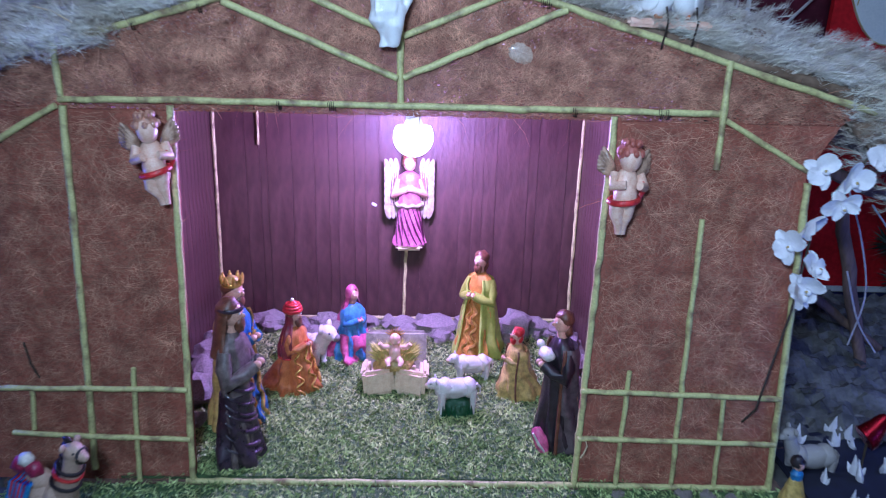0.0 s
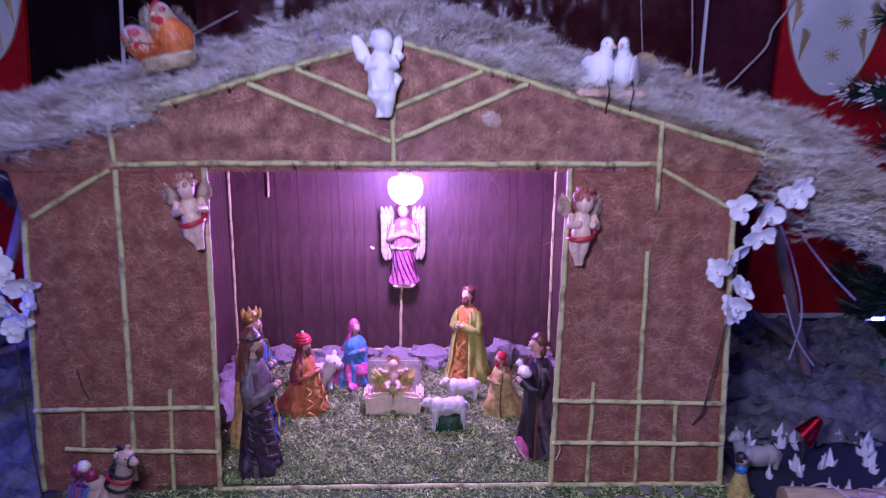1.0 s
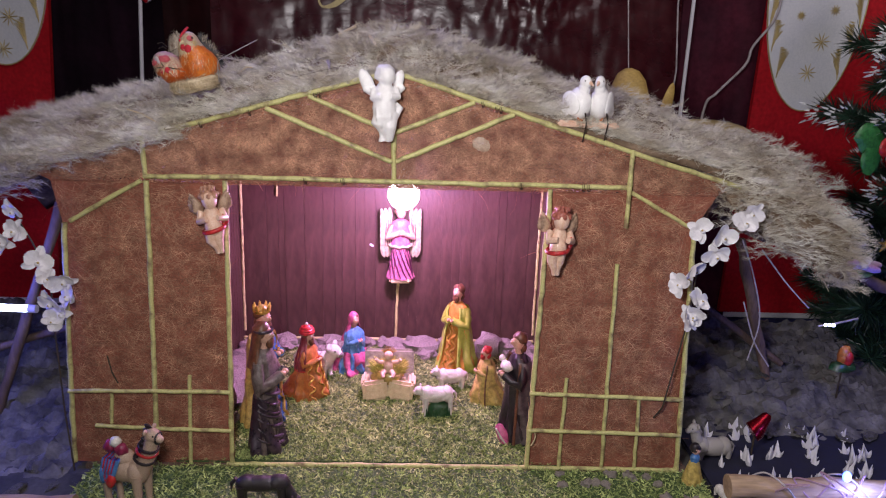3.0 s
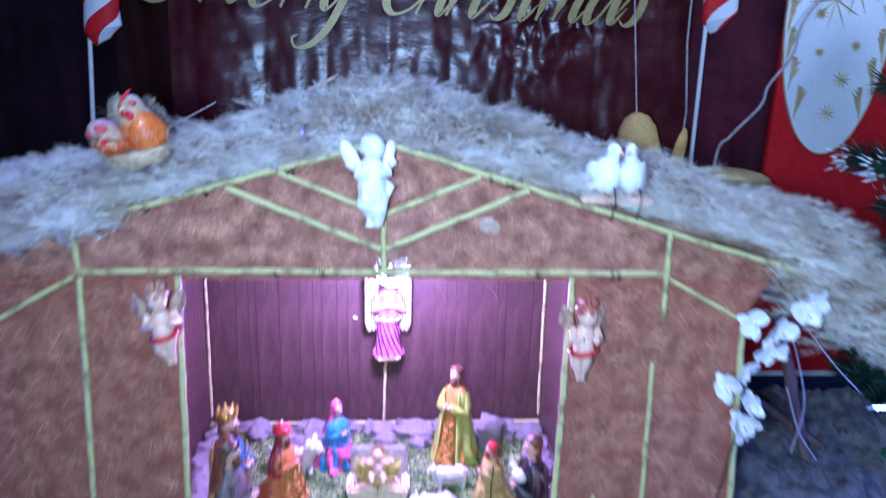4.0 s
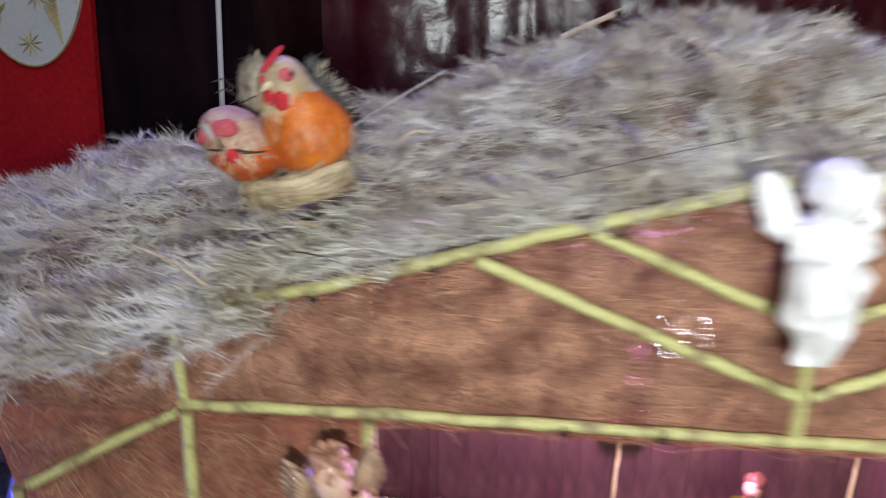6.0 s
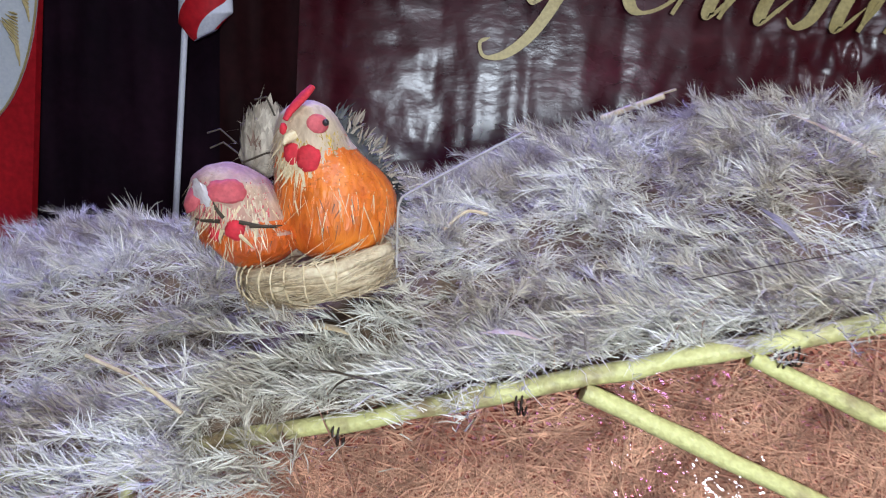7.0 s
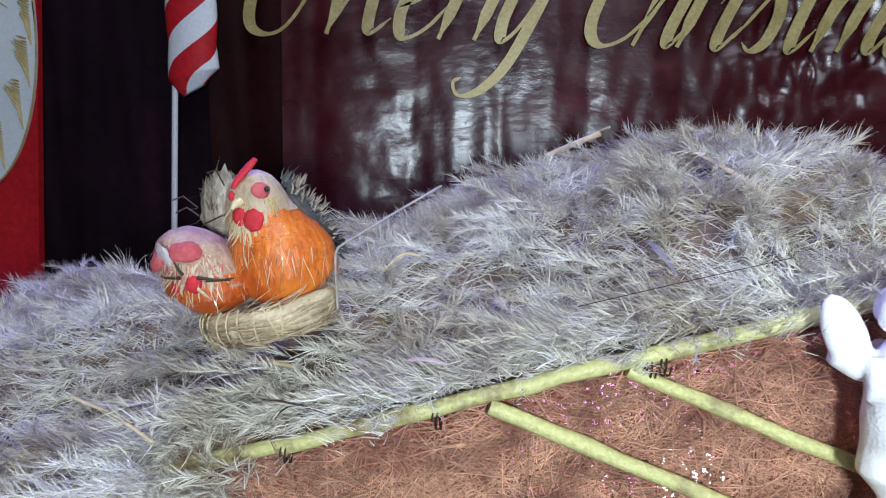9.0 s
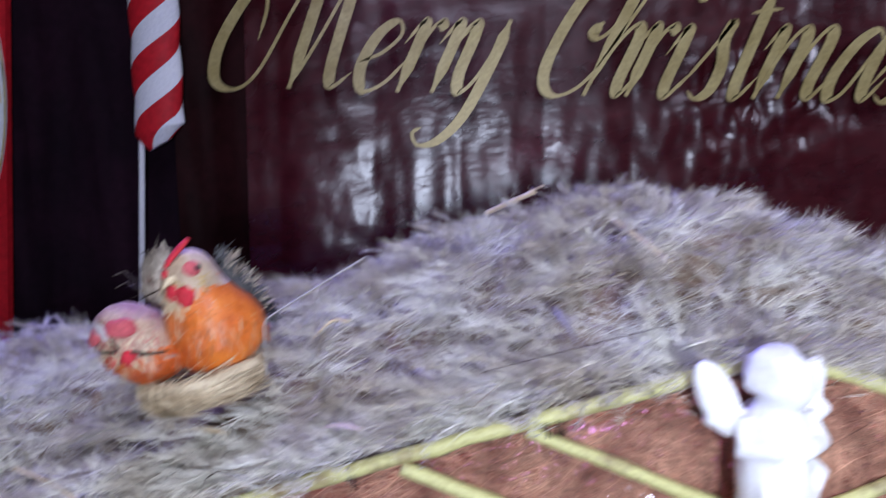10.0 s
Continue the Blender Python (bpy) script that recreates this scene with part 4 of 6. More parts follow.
    if hat == "crown":
        ring = [(.058 * h * math.cos(a), .058 * h * math.sin(a), hz + .055 * h) for a in np.linspace(0, 2 * math.pi, 25)]
        f.tube(ring, .014 * h, 4, 6)
        for a in np.linspace(0, 2 * math.pi, 8, endpoint=False):
            c, s = math.cos(a), math.sin(a)
            f.tube([(.058 * h * c, .058 * h * s, hz + .055 * h), (.066 * h * c, .066 * h * s, hz + .095 * h), (.068 * h * c, .068 * h * s, hz + .12 * h)], (.016 * h, .013 * h, .004 * h), 4, 6)
        f.ball((0, 0, hz + .06 * h), (.05 * h, .05 * h, .05 * h), 1)
    if hat == "turban":
        for dz, r in ((.045, .068), (.068, .062), (.09, .048)):
            f.tube([(r * h * k * math.cos(a), r * h * k * math.sin(a) + .01 * h, hz + dz * h * k) for a in np.linspace(0, 2 * math.pi, 25)], .022 * h * k, 4, 8)
        f.ball((0, .01 * h, hz + .09 * h * k), (.05 * h * k, .05 * h * k, .04 * h * k), 4)
        f.ball((0, .01 * h, hz + .135 * h * k), .017 * h * k, 5)
    if hat == "scarf":
        f.ball((0, .012 * h, hz + .028 * h), (.07 * h * k, .07 * h * k, .066 * h * k), 1, rough=0.15, seed=rz)
        f.tube([(.066 * h * k * math.cos(a), .066 * h * k * math.sin(a), hz + .035 * h * k) for a in np.linspace(0, 2 * math.pi, 25)], .012 * h * k, 4, 6)
        robe(f, h, [(top - .13, .125, .085, 0, .03), (top, .085, .07, 0, .025), (top + .10, .072, .07, 0, .012), (top + .15, .06, .06, 0, .01)], 1, 6, 0.06, rz, 26, (-20, 200))
    if hat == "veil":
        f.ball((0, .014 * h, hz + .012 * h), (.075 * h * k, .068 * h * k, .092 * h * k), 4, rough=0.1, seed=rz)
        f.ball((0, -.034 * h * k, hz - .004 * h), (.048 * h * k, .040 * h * k, .066 * h * k), 2)
        robe(f, h, [(top - .22, .19, .14, 0, .05), (top - .05, .13, .10, 0, .03), (top + .06, .085, .08, 0, .014), (top + .16, .06, .07, 0, .01)], 4, 6, 0.07, rz, 30, (-35, 215))
    if lamb:
        f.ball((.0, -.11 * h, h * (sz - .03)), (.085 * h, .05 * h, .045 * h), 5, rough=0.2)
        f.ball((-.085 * h, -.12 * h, h * (sz + .01)), (.035 * h, .03 * h, .032 * h), 5)
    return solid(name, f, mats + [WOOL, GILT], label, "figurine", pose(x, y, base, lean, 0, rz), "nativity figures", smooth=60)


figure("king_figurine", "standing painted king figurine in dark draped robes", -0.272, 0.055, 80, 0.285, [material("painted_slate", (0.21, 0.165, 0.15), (0.085, 0.06, 0.055), 0.4, 0, 90, 0.35, 500, coat=0.4), BROWN, SKIN, BROWN, material("painted_plum", (0.055, 0.035, 0.05), (0.02, 0.012, 0.02), 0.3, 0, 90, 0.3, 500, coat=0.5)], skirt=True, hat="scarf", beard=True, cloak=False, slim=0.74, fold=0.16, swags=True)
figure("king_figurine", "standing painted king figurine in blue with a gilt crown", -0.300, 0.175, 70, 0.275, [BLUE, YELLOW, SKIN, BROWN, GILT], hat="crown", beard=True, fold=0.2, braid=(250, 290))
figure("king_figurine", "kneeling painted king figurine in orange with a red turban", -0.220, 0.305, 65, 0.180, [paint("painted_tawny", (0.52, 0.19, 0.05), (0.34, 0.10, 0.03)), paint("painted_maroon", (0.22, 0.03, 0.035), (0.10, 0.015, 0.02)), SKIN, BROWN, SCARLET], kneeling=True, hat="turban", beard=True, cloak=False, skirt=False, shawl=0.34, fold=0.2, braid=(225, 262, 300))
figure("mary_figurine", "kneeling painted woman figurine in blue with a pink veil", -0.120, 0.452, 40, 0.165, [paint("painted_sky_blue", (0.10, 0.30, 0.52), (0.04, 0.12, 0.30)), BLUE, SKIN, BROWN, PINK], kneeling=True, hat="veil", cloak=False, skirt=True, fold=0.22)
figure("joseph_figurine", "standing bearded painted man figurine in an olive-gold cloak", 0.157, 0.468, -36, 0.238, [paint("painted_amber", (0.58, 0.27, 0.05), (0.42, 0.17, 0.03)), paint("painted_olive_gold", (0.38, 0.44, 0.07), (0.30, 0.34, 0.05)), SKIN, BROWN, paint("painted_lime", (0.50, 0.60, 0.12), (0.38, 0.46, 0.07))], beard=True, arc=(-56, 236), sleeve=1, fold=0.26, slim=1.16, braid=(262, 284))
figure("shepherd_figurine", "kneeling painted shepherd figurine in yellow with a red scarf", 0.222, 0.290, -70, 0.148, [YELLOW, YELLOW, SKIN, SCARLET, BROWN], kneeling=True, beard=True)
figure("shepherd_figurine", "standing painted shepherd figurine in dark robes carrying a lamb", 0.277, 0.118, -75, 0.250, [BLACK, GREY, SKIN, BROWN, BROWN], lamb=True)

f = Form().ball((0, 0, 0.022), (0.013, 0.007, 0.026), 0, (-20, -24, 0), 14, 10, 0.25, 2).ball((0.008, 0.004, 0.012), (0.012, 0.008, 0.014), 0, (0, 30, 0), 12, 8, 0.3, 5)
f.tube([(-0.016, -0.012, 0.044), (-0.004, -0.010, 0.020), (0.010, -0.008, 0.002)], (0.002, 0.003, 0.002), 1, 6)
solid("rose_cloth_bundle", f, [PINK, WOOL], "small pink bundle at the shepherd's feet", "bundle", pose(0.246, 0.085, 0.006), smooth=60)


def beast(name, label, x, y, rz, size, mats, legs=0.42, neck=(0.42, 0.62), head_r=0.13, body=(0.42, 0.19, 0.2), block=False, hump=False, ears=0.07, base=0.006, grazing=False, wool=0.0, group="animal figures"):
    """A small painted animal, head towards -x, as shares of its length."""
    f = Form()
    bz = legs + body[2] * 0.7
    f.ball((0, 0, bz), body, 0, rough=0.12 + wool, seed=rz, seg=18, rows=11)
    f.ball((-body[0] * 0.6, 0, bz + 0.02), (body[0] * 0.45, body[1] * 1.02, body[2] * 1.05), 0, rough=0.1 + wool)
    f.ball((body[0] * 0.55, 0, bz + 0.01), (body[0] * 0.45, body[1] * 1.05, body[2]), 0, rough=0.1 + wool)
    nx_, nz_ = neck
    end = (-nx_ - 0.08, 0, legs * 0.45) if grazing else (-nx_ - 0.05, 0, nz_ + 0.12)
    f.tube([(-body[0] * 0.7, 0, bz + 0.03), (-nx_ * 0.95, 0, (bz + end[2]) / 2 + 0.03), end], (body[1] * 0.75, head_r * 0.85, head_r * 0.75), 0, 12)
    f.ball(end, (head_r * 1.05, head_r * 0.85, head_r * 0.9), 0)
    snout = np.add(end, (-head_r * 1.0, 0, -head_r * (1.0 if grazing else 0.35)))
    f.tube([end, np.add(end, snout) / 2, snout], (head_r * 0.75, head_r * 0.62, head_r * 0.45), 0, 10)
    f.ball(snout, head_r * 0.45, 1, seg=8, rows=6)
    for s in (-1, 1):
        f.ball(np.add(end, (head_r * 0.3, s * head_r * 0.85, head_r * 0.7)), (ears * 0.4, ears * 0.8, ears * 0.9), 0, (30 * s, 0, 0), 8, 6)
        f.ball(np.add(end, (-head_r * 0.55, s * head_r * 0.62, head_r * 0.25)), head_r * 0.13, 2, seg=6, rows=4)
        for lx in (-body[0] * 0.72, body[0] * 0.75):
            f.tube([(lx, s * body[1] * 0.6, bz), (lx * 1.02, s * body[1] * 0.62, legs * 0.55), (lx, s * body[1] * 0.62, 0.04), (lx - 0.02, s * body[1] * 0.62, 0.0)], (0.085, 0.055, 0.048, 0.06), 0, 8)
    f.tube([(body[0] * 0.95, 0, bz + 0.08), (body[0] * 1.15, 0, bz), (body[0] * 1.15, 0, bz - 0.18)], (0.04, 0.03, 0.02), 0, 6)
    if hump:
        f.ball((0.02, 0, bz + body[2] * 0.95), (0.17, 0.13, 0.14), 0)
        for j in range(9):
            c = np.array((-body[0] * 0.55, 0, bz + 0.16)) * (1 - j / 8) + np.add(end, (head_r * 0.5, 0, head_r * 1.1)) * j / 8
            f.ball(c, (0.035, 0.030, 0.055), 2, (0, 20 + 7 * j, 0), 8, 6, 0.4, j)
        for share, r, m in ((0.35, 0.145, 2), (0.55, 0.14, 3), (0.68, 0.135, 2)):
            c = np.array((-body[0] * 0.7, 0, bz + 0.03)) * (1 - share) + np.array(end) * share
            f.tube([c + (r * math.cos(a), r * math.sin(a), 0.05 * math.cos(a)) for a in np.linspace(0, 2 * math.pi, 17)], 0.022, m, 6)
        f.tube([np.add(end, (-head_r * 0.8, head_r * 0.62 * math.sin(a), head_r * 0.66 * math.cos(a) - head_r * 0.25)) for a in np.linspace(0, 2 * math.pi, 15)], 0.018, 2, 6)
    if block:
        f.ball((0.04, 0, legs * 0.28), (body[0] * 0.80, body[1] * 1.15, legs * 0.62), 3, rough=0.35, seed=2)
        for j in range(14):
            bx = -0.30 + 0.046 * j
            f.tube([(bx, -body[1] * 0.85, 0.0), (bx + rng.uniform(-0.03, 0.03), -body[1] * 1.05, legs * rng.uniform(0.25, 0.75))], (0.035, 0.008), 3, 6)
    return solid(name, f, mats, label, "animal figurine", pose(x, y, base, 0, 0, rz) @ Matrix.Diagonal((size, size, size, 1)), group, smooth=60)


beast("sheep_figurine", "white painted sheep figurine standing on a dark green tuft", 0.102, 0.212, 8, 0.094, [WOOL, CREAM, BLACK, DEEP_GREEN], block=True, wool=0.25, neck=(0.42, 0.58))
beast("sheep_figurine", "white painted sheep figurine beside the manger", 0.140, 0.345, 10, 0.086, [WOOL, CREAM, BLACK, WOOL], wool=0.25, legs=0.3, neck=(0.42, 0.5))
beast("donkey_figurine", "pale painted donkey figurine lying behind the kneeling king", -0.222, 0.420, 158, 0.125, [WOOL, SMOKE, BLACK, WOOL], legs=0.2, neck=(0.42, 0.50), head_r=0.16, ears=0.10)
beast("dog_figurine", "black grazing animal figurine on the front turf", -0.237, -0.155, 180, 0.122, [BLACK, BLACK, GREY, BLACK], legs=0.36, grazing=True, base=0.0, head_r=0.1, body=(0.42, 0.13, 0.13))

camel = beast("camel_figurine", "tan painted camel figurine standing before the stable", -0.490, -0.155, 162, 0.126, [TAN, TAN, BLACK, SCARLET], legs=0.52, hump=True, base=0.0, neck=(0.46, 1.20), body=(0.36, 0.19, 0.2), head_r=0.125, ears=0.055)
CRIMSON = paint("painted_crimson", (0.34, 0.03, 0.09))
load = thing("camel_load", "striped red and blue saddle cloth with bundles on the camel", "figurine load", pose(-0.505, -0.150, 0.094, 0, 0, -20))
for k, u in enumerate(np.linspace(-1, 1, 9)):
    stripe = [(0.005 * u, -0.030, -0.026 - 0.004 * math.cos(4 * u)), (0.014 * u, -0.030, -0.004), (0.015 * u, -0.020, 0.016), (0.014 * u, 0.0, 0.024), (0.014 * u, 0.016, 0.012)]
    part("stripe", Form().tube(stripe, 0.0042, 0, 6), (BLUE, SCARLET, BLUE, CRIMSON)[k % 4], load)
part("bundle", Form().ball((-0.012, -0.004, 0.034), (0.013, 0.012, 0.012), 0, (0, 20, 0), rough=0.3), CRIMSON, load)
part("bundle", Form().ball((0.014, -0.006, 0.034), (0.013, 0.011, 0.012), 0, (0, -14, 0), rough=0.3, seed=3), CRIMSON, load)
part("bundle", Form().ball((0.004, -0.008, 0.048), (0.0115, 0.010, 0.010), rough=0.2), WOOL, load, "white bundle")
part("tassel", Form().ball((0.008, -0.033, -0.020), (0.010, 0.006, 0.014), 0, (0, 20, 0), rough=0.2), SCARLET, load)
part("tassel", Form().ball((-0.012, -0.031, -0.014), (0.006, 0.005, 0.016)), BLUE, load)

# manger with a small plain figure on hay
manger = thing("manger", "cream painted manger with hay and a raised back board", "manger", pose(-0.020, 0.305, 0.006))
f = Form()
for s in (-1, 1):
    f.box((s * 0.032, -0.024, 0.026), (0.062, 0.022, 0.050), 0, (-10, s * 4, -s * 10), 0.007)
    f.box((s * 0.056, 0.008, 0.026), (0.018, 0.060, 0.046), 0, (0, s * 12, 0), 0.006)
f.box((0, 0.012, 0.020), (0.10, 0.05, 0.036), 0, bevel=0.008)
part("crib_body", f, CREAM, manger)
part("back_board", Form().box((0, 0.045, 0.055), (0.125, 0.014, 0.10), 0, (-14, 0, 0), 0.006), paint("painted_dull_cream", (0.44, 0.39, 0.32), (0.28, 0.24, 0.19)), manger, "dull painted board behind the hay")
HAY = paint("painted_hay", (0.66, 0.60, 0.16), (0.36, 0.38, 0.08))
n = 900
a = rng.uniform(0, 2 * math.pi, n)
rr = np.sqrt(rng.random(n)) * 0.040
roots = np.stack([rr * np.cos(a), 0.014 + rr * np.sin(a) * 0.45, 0.052 + rng.uniform(0, 0.03, n)], 1)
part("hay_bed", Form().ball((0, 0.008, 0.052), (0.042, 0.028, 0.022), 0, rough=0.4), YELLOW, manger)
strands("hay", roots, unit(np.stack([np.cos(a), np.sin(a) * 0.5, rng.uniform(0.3, 1.3, n)], 1)), rng.normal(0, 0.25, (n, 3)), rng.uniform(0.012, 0.026, n), rng.uniform(0.0016, 0.0030, n), HAY, manger)
f = Form().ball((0, -0.004, 0.074), (0.014, 0.017, 0.020), 0).ball((0, 0.002, 0.104), (0.0135, 0.0135, 0.0145), 0)
for s in (-1, 1):
    f.tube([(s * 0.012, 0, 0.085), (s * 0.028, -0.006, 0.088), (s * 0.036, -0.008, 0.098)], (0.006, 0.006, 0.005), 0).tube([(s * 0.007, -0.012, 0.062), (s * 0.016, -0.026, 0.06), (s * 0.013, -0.034, 0.052)], (0.008, 0.007, 0.005), 0)
for j in range(9):
    t = radians(-60 + 15 * j + 90)
    f.tube([(0.0, 0.012, 0.104), (0.026 * math.cos(t), 0.014, 0.104 + 0.026 * math.sin(t))], (0.003, 0.0012), 1, 5)
solid("infant_figurine", f, [FLESH, GILT], "small plain infant figurine with a gilt halo on the hay", "figurine", pose(-0.020, 0.296, 0.030) @ Matrix.Diagonal((0.85, 0.85, 0.85, 1)), "nativity figures", smooth=60)


# ---- winged figures ----
def wing(f, root, side, length, width, mat, lift=25, rows=3):
    """A feathered wing: rows of overlapping long plates that fan outwards."""
    for r in range(rows):
        for j in range(6):
            t = radians(lift - 11 * j * (0.8 + 0.1 * r))
            size = length * (1 - 0.2 * r) * (1 - 0.05 * j)
            way = np.array((side * math.cos(t), 0.12, math.sin(t)))
            c = np.array(root) + way * size * 0.5 - (0, 0.003 * r, 0)
            f.ball(c, (size * 0.5, 0.004, width * 0.19), mat, (0, -math.degrees(t) * side if side > 0 else math.degrees(t), 0), 8, 7)
    return f


def cherub(name, label, x, y, z, rz, mats, h=0.12, roll=0):
    """A small winged child figure: skin, hair, sash, wings."""
    f = Form()
    f.ball((0, 0, 0.56 * h), (0.165 * h, 0.14 * h, 0.22 * h), 0)
    f.ball((0, -0.04 * h, 0.45 * h), (0.165 * h, 0.15 * h, 0.16 * h), 0)
    f.ball((0, -0.03 * h, 0.86 * h), (0.145 * h, 0.145 * h, 0.15 * h), 0)
    f.ball((0, 0.01 * h, 0.92 * h), (0.165 * h, 0.155 * h, 0.125 * h), 1, rough=0.25, seed=x)
    for k in range(16):
        t, up = 2 * math.pi * k / 8 + 0.4 * (k > 7), 0.10 * (k > 7)
        f.ball(((0.155 - 0.5 * up) * h * math.cos(t), (0.145 - 0.5 * up) * h * math.sin(t), (0.93 + up) * h), 0.045 * h, 1, seg=7, rows=5)
    f.tube([(0.20 * h * math.cos(a), -0.02 * h + 0.18 * h * math.sin(a), 0.40 * h + 0.03 * h * math.cos(a)) for a in np.linspace(0, 2 * math.pi, 21)], 0.035 * h, 2, 8)
    f.tube([(0.2 * h, -0.03 * h, 0.42 * h), (0.26 * h, -0.02 * h, 0.50 * h), (0.20 * h, -0.1 * h, 0.62 * h)], (0.035 * h, 0.04 * h, 0.02 * h), 2, 7)
    for s in (-1, 1):
        f.tube([(s * 0.075 * h, 0, 0.38 * h), (s * 0.07 * h - 0.02 * h, -0.05 * h, 0.24 * h), (s * 0.03 * h + 0.03 * h, 0.01 * h, 0.11 * h), (s * 0.03 * h + 0.04 * h, 0.0, 0.0)], np.array((0.115, 0.095, 0.065, 0.042)) * h, 0, 10)
        f.tube([(s * 0.18 * h, 0, 0.68 * h), (s * 0.24 * h, -0.08 * h, 0.56 * h), (s * 0.10 * h, -0.20 * h, 0.60 * h)], np.array((0.07, 0.062, 0.05)) * h, 0, 9)
        wing(f, (s * 0.13 * h, 0.11 * h, 0.68 * h), s, 0.36 * h, 0.24 * h, 3, 52, 2)
    f.box((0, 0.15 * h, 0.5 * h), (0.1 * h, 0.16 * h, 0.3 * h), 0, bevel=0.004)
    return solid(name, f, mats, label, "angel figurine", pose(x, y, z, 0, roll, rz) @ Matrix.Diagonal((0.84, 0.9, 1.04, 1)), "cherubs on the stable front", smooth=60)


CHERUB_WING = paint("painted_wing", (0.46, 0.30, 0.19), (0.18, 0.10, 0.06))
cherub("cherub_figurine", "flesh-coloured cherub figurine with a red sash fixed to a post", -0.330, -0.034, 0.474, 15, [FLESH, paint("painted_chestnut", (0.52, 0.28, 0.18), (0.30, 0.13, 0.08)), SCARLET, CHERUB_WING], 0.118, -6)
cherub("cherub_figurine", "flesh-coloured cherub figurine with russet hair fixed to a post", 0.312, -0.034, 0.445, 12, [FLESH, material("painted_russet", (0.50, 0.16, 0.12), (0.30, 0.08, 0.05), 0.45, 0, 90, 0.4, 500), SCARLET, CHERUB_WING], 0.122, 4)

h = 0.130
f = Form()
f.tube([(0, 0, 0.80 * h), (0, 0, 0.70 * h), (-0.01 * h, -0.01 * h, 0.58 * h), (-0.02 * h, -0.02 * h, 0.46 * h), (-0.02 * h, -0.02 * h, 0.36 * h), (-0.02 * h, 0, 0.28 * h)], np.array((0.08, 0.145, 0.155, 0.165, 0.16, 0.11)) * h, 0, 18).ball((0.03 * h, -0.03 * h, 0.89 * h), (0.13 * h, 0.14 * h, 0.14 * h))
for j in range(5):
    f.tube([((-0.13 + 0.05 * j) * h, -0.14 * h, 0.46 * h), ((-0.13 + 0.045 * j) * h, -0.155 * h, 0.34 * h), ((-0.11 + 0.04 * j) * h, -0.12 * h, 0.20 * h)], np.array((0.012, 0.024, 0.010)) * h, 0, 8)
f.ball((0.02 * h, 0.01 * h, 0.915 * h), (0.15 * h, 0.15 * h, 0.125 * h), rough=0.35)
f.tube([(-0.02 * h, 0, 0.40 * h), (-0.10 * h, -0.04 * h, 0.24 * h), (-0.06 * h, 0, 0.0)], np.array((0.14, 0.12, 0.075)) * h, 0, 12)
f.tube([(0.06 * h, -0.02 * h, 0.38 * h), (0.04 * h, -0.07 * h, 0.20 * h), (0.02 * h, 0, 0.0)], np.array((0.12, 0.10, 0.07)) * h, 0, 12)
for s in (-1, 1):
    f.tube([(s * 0.13 * h, 0, 0.72 * h), (s * 0.175 * h, -0.05 * h, 0.60 * h), (s * 0.05 * h, -0.16 * h, 0.62 * h)], np.array((0.062, 0.058, 0.048)) * h, 0, 10)
f.tube([(0.14 * h, -0.02 * h, 0.50 * h), (0.20 * h, 0, 0.44 * h), (0.15 * h, -0.04 * h, 0.32 * h)], np.array((0.05, 0.06, 0.03)) * h, 0, 8)
f.ball((-0.235 * h, 0.06 * h, 0.80 * h), (0.095 * h, 0.05 * h, 0.21 * h), 0, (0, -24, 0))
f.ball((0.205 * h, 0.08 * h, 0.82 * h), (0.075 * h, 0.05 * h, 0.15 * h), 0, (0, 20, 0))
f.tube([(-0.16 * h, 0.06 * h, 0.66 * h), (-0.28 * h, 0.07 * h, 0.74 * h)], 0.06 * h, 0, 8)
f.tube([(0.16 * h, 0.06 * h, 0.66 * h), (0.27 * h, 0.07 * h, 0.74 * h)], 0.06 * h, 0, 8)
f.box((-0.01 * h, 0.16 * h, 0.5 * h), (0.12 * h, 0.14 * h, 0.5 * h), bevel=0.004)
white_angel = solid("white_angel_figurine", f, [PLASTER], "plain white plaster angel figurine fixed at the gable peak", "angel figurine", pose(-0.012, -0.034, 0.697, 0, -3, 6), smooth=60)
blend = white_angel.modifiers.new("blend", "REMESH")
blend.mode, blend.voxel_size, blend.use_smooth_shade = "VOXEL", 0.0014, True
soften = white_angel.modifiers.new("soften", "SMOOTH")
soften.factor, soften.iterations = 0.5, 22

h = 0.235
f = Form()
robe(f, h, [(.06, .15, .10, 0, 0), (.2, .12, .09, 0, 0), (.42, .10, .08, 0, 0), (.47, .13, .09, 0, 0), (.52, .095, .075, 0, 0), (.68, .12, .08, 0, 0), (.76, .10, .07, 0, 0), (.80, .04, .04, 0, 0)], 0, 9, 0.16, 4)
f.box((0, 0, .03 * h), (.27 * h, .16 * h, .055 * h), 2, bevel=0.006)
f.ball((0, -.01 * h, .88 * h), (.062 * h, .066 * h, .078 * h), 1).ball((0, .012 * h, .90 * h), (.075 * h, .07 * h, .075 * h), 3, rough=0.3)
for s in (-1, 1):
    f.tube([(s * .10 * h, 0, .72 * h), (s * .14 * h, -.04 * h, .58 * h), (s * .01 * h, -.12 * h, .66 * h)], np.array((.045, .05, .032)) * h, 1, 9)
    for r in range(3):
        for j in range(7):
            t = radians(82 - 20 * j)
            root = np.array((s * .09 * h, .05 * h, .72 * h))
            c = root + np.array((s * (.035 + .045 * r) * h, -.004 * r, (.12 - .075 * j) * h))
            f.ball(c, (.026 * h, .010 * h, .085 * h), 4, (0, s * (8 + 4 * r), 0), 8, 7)
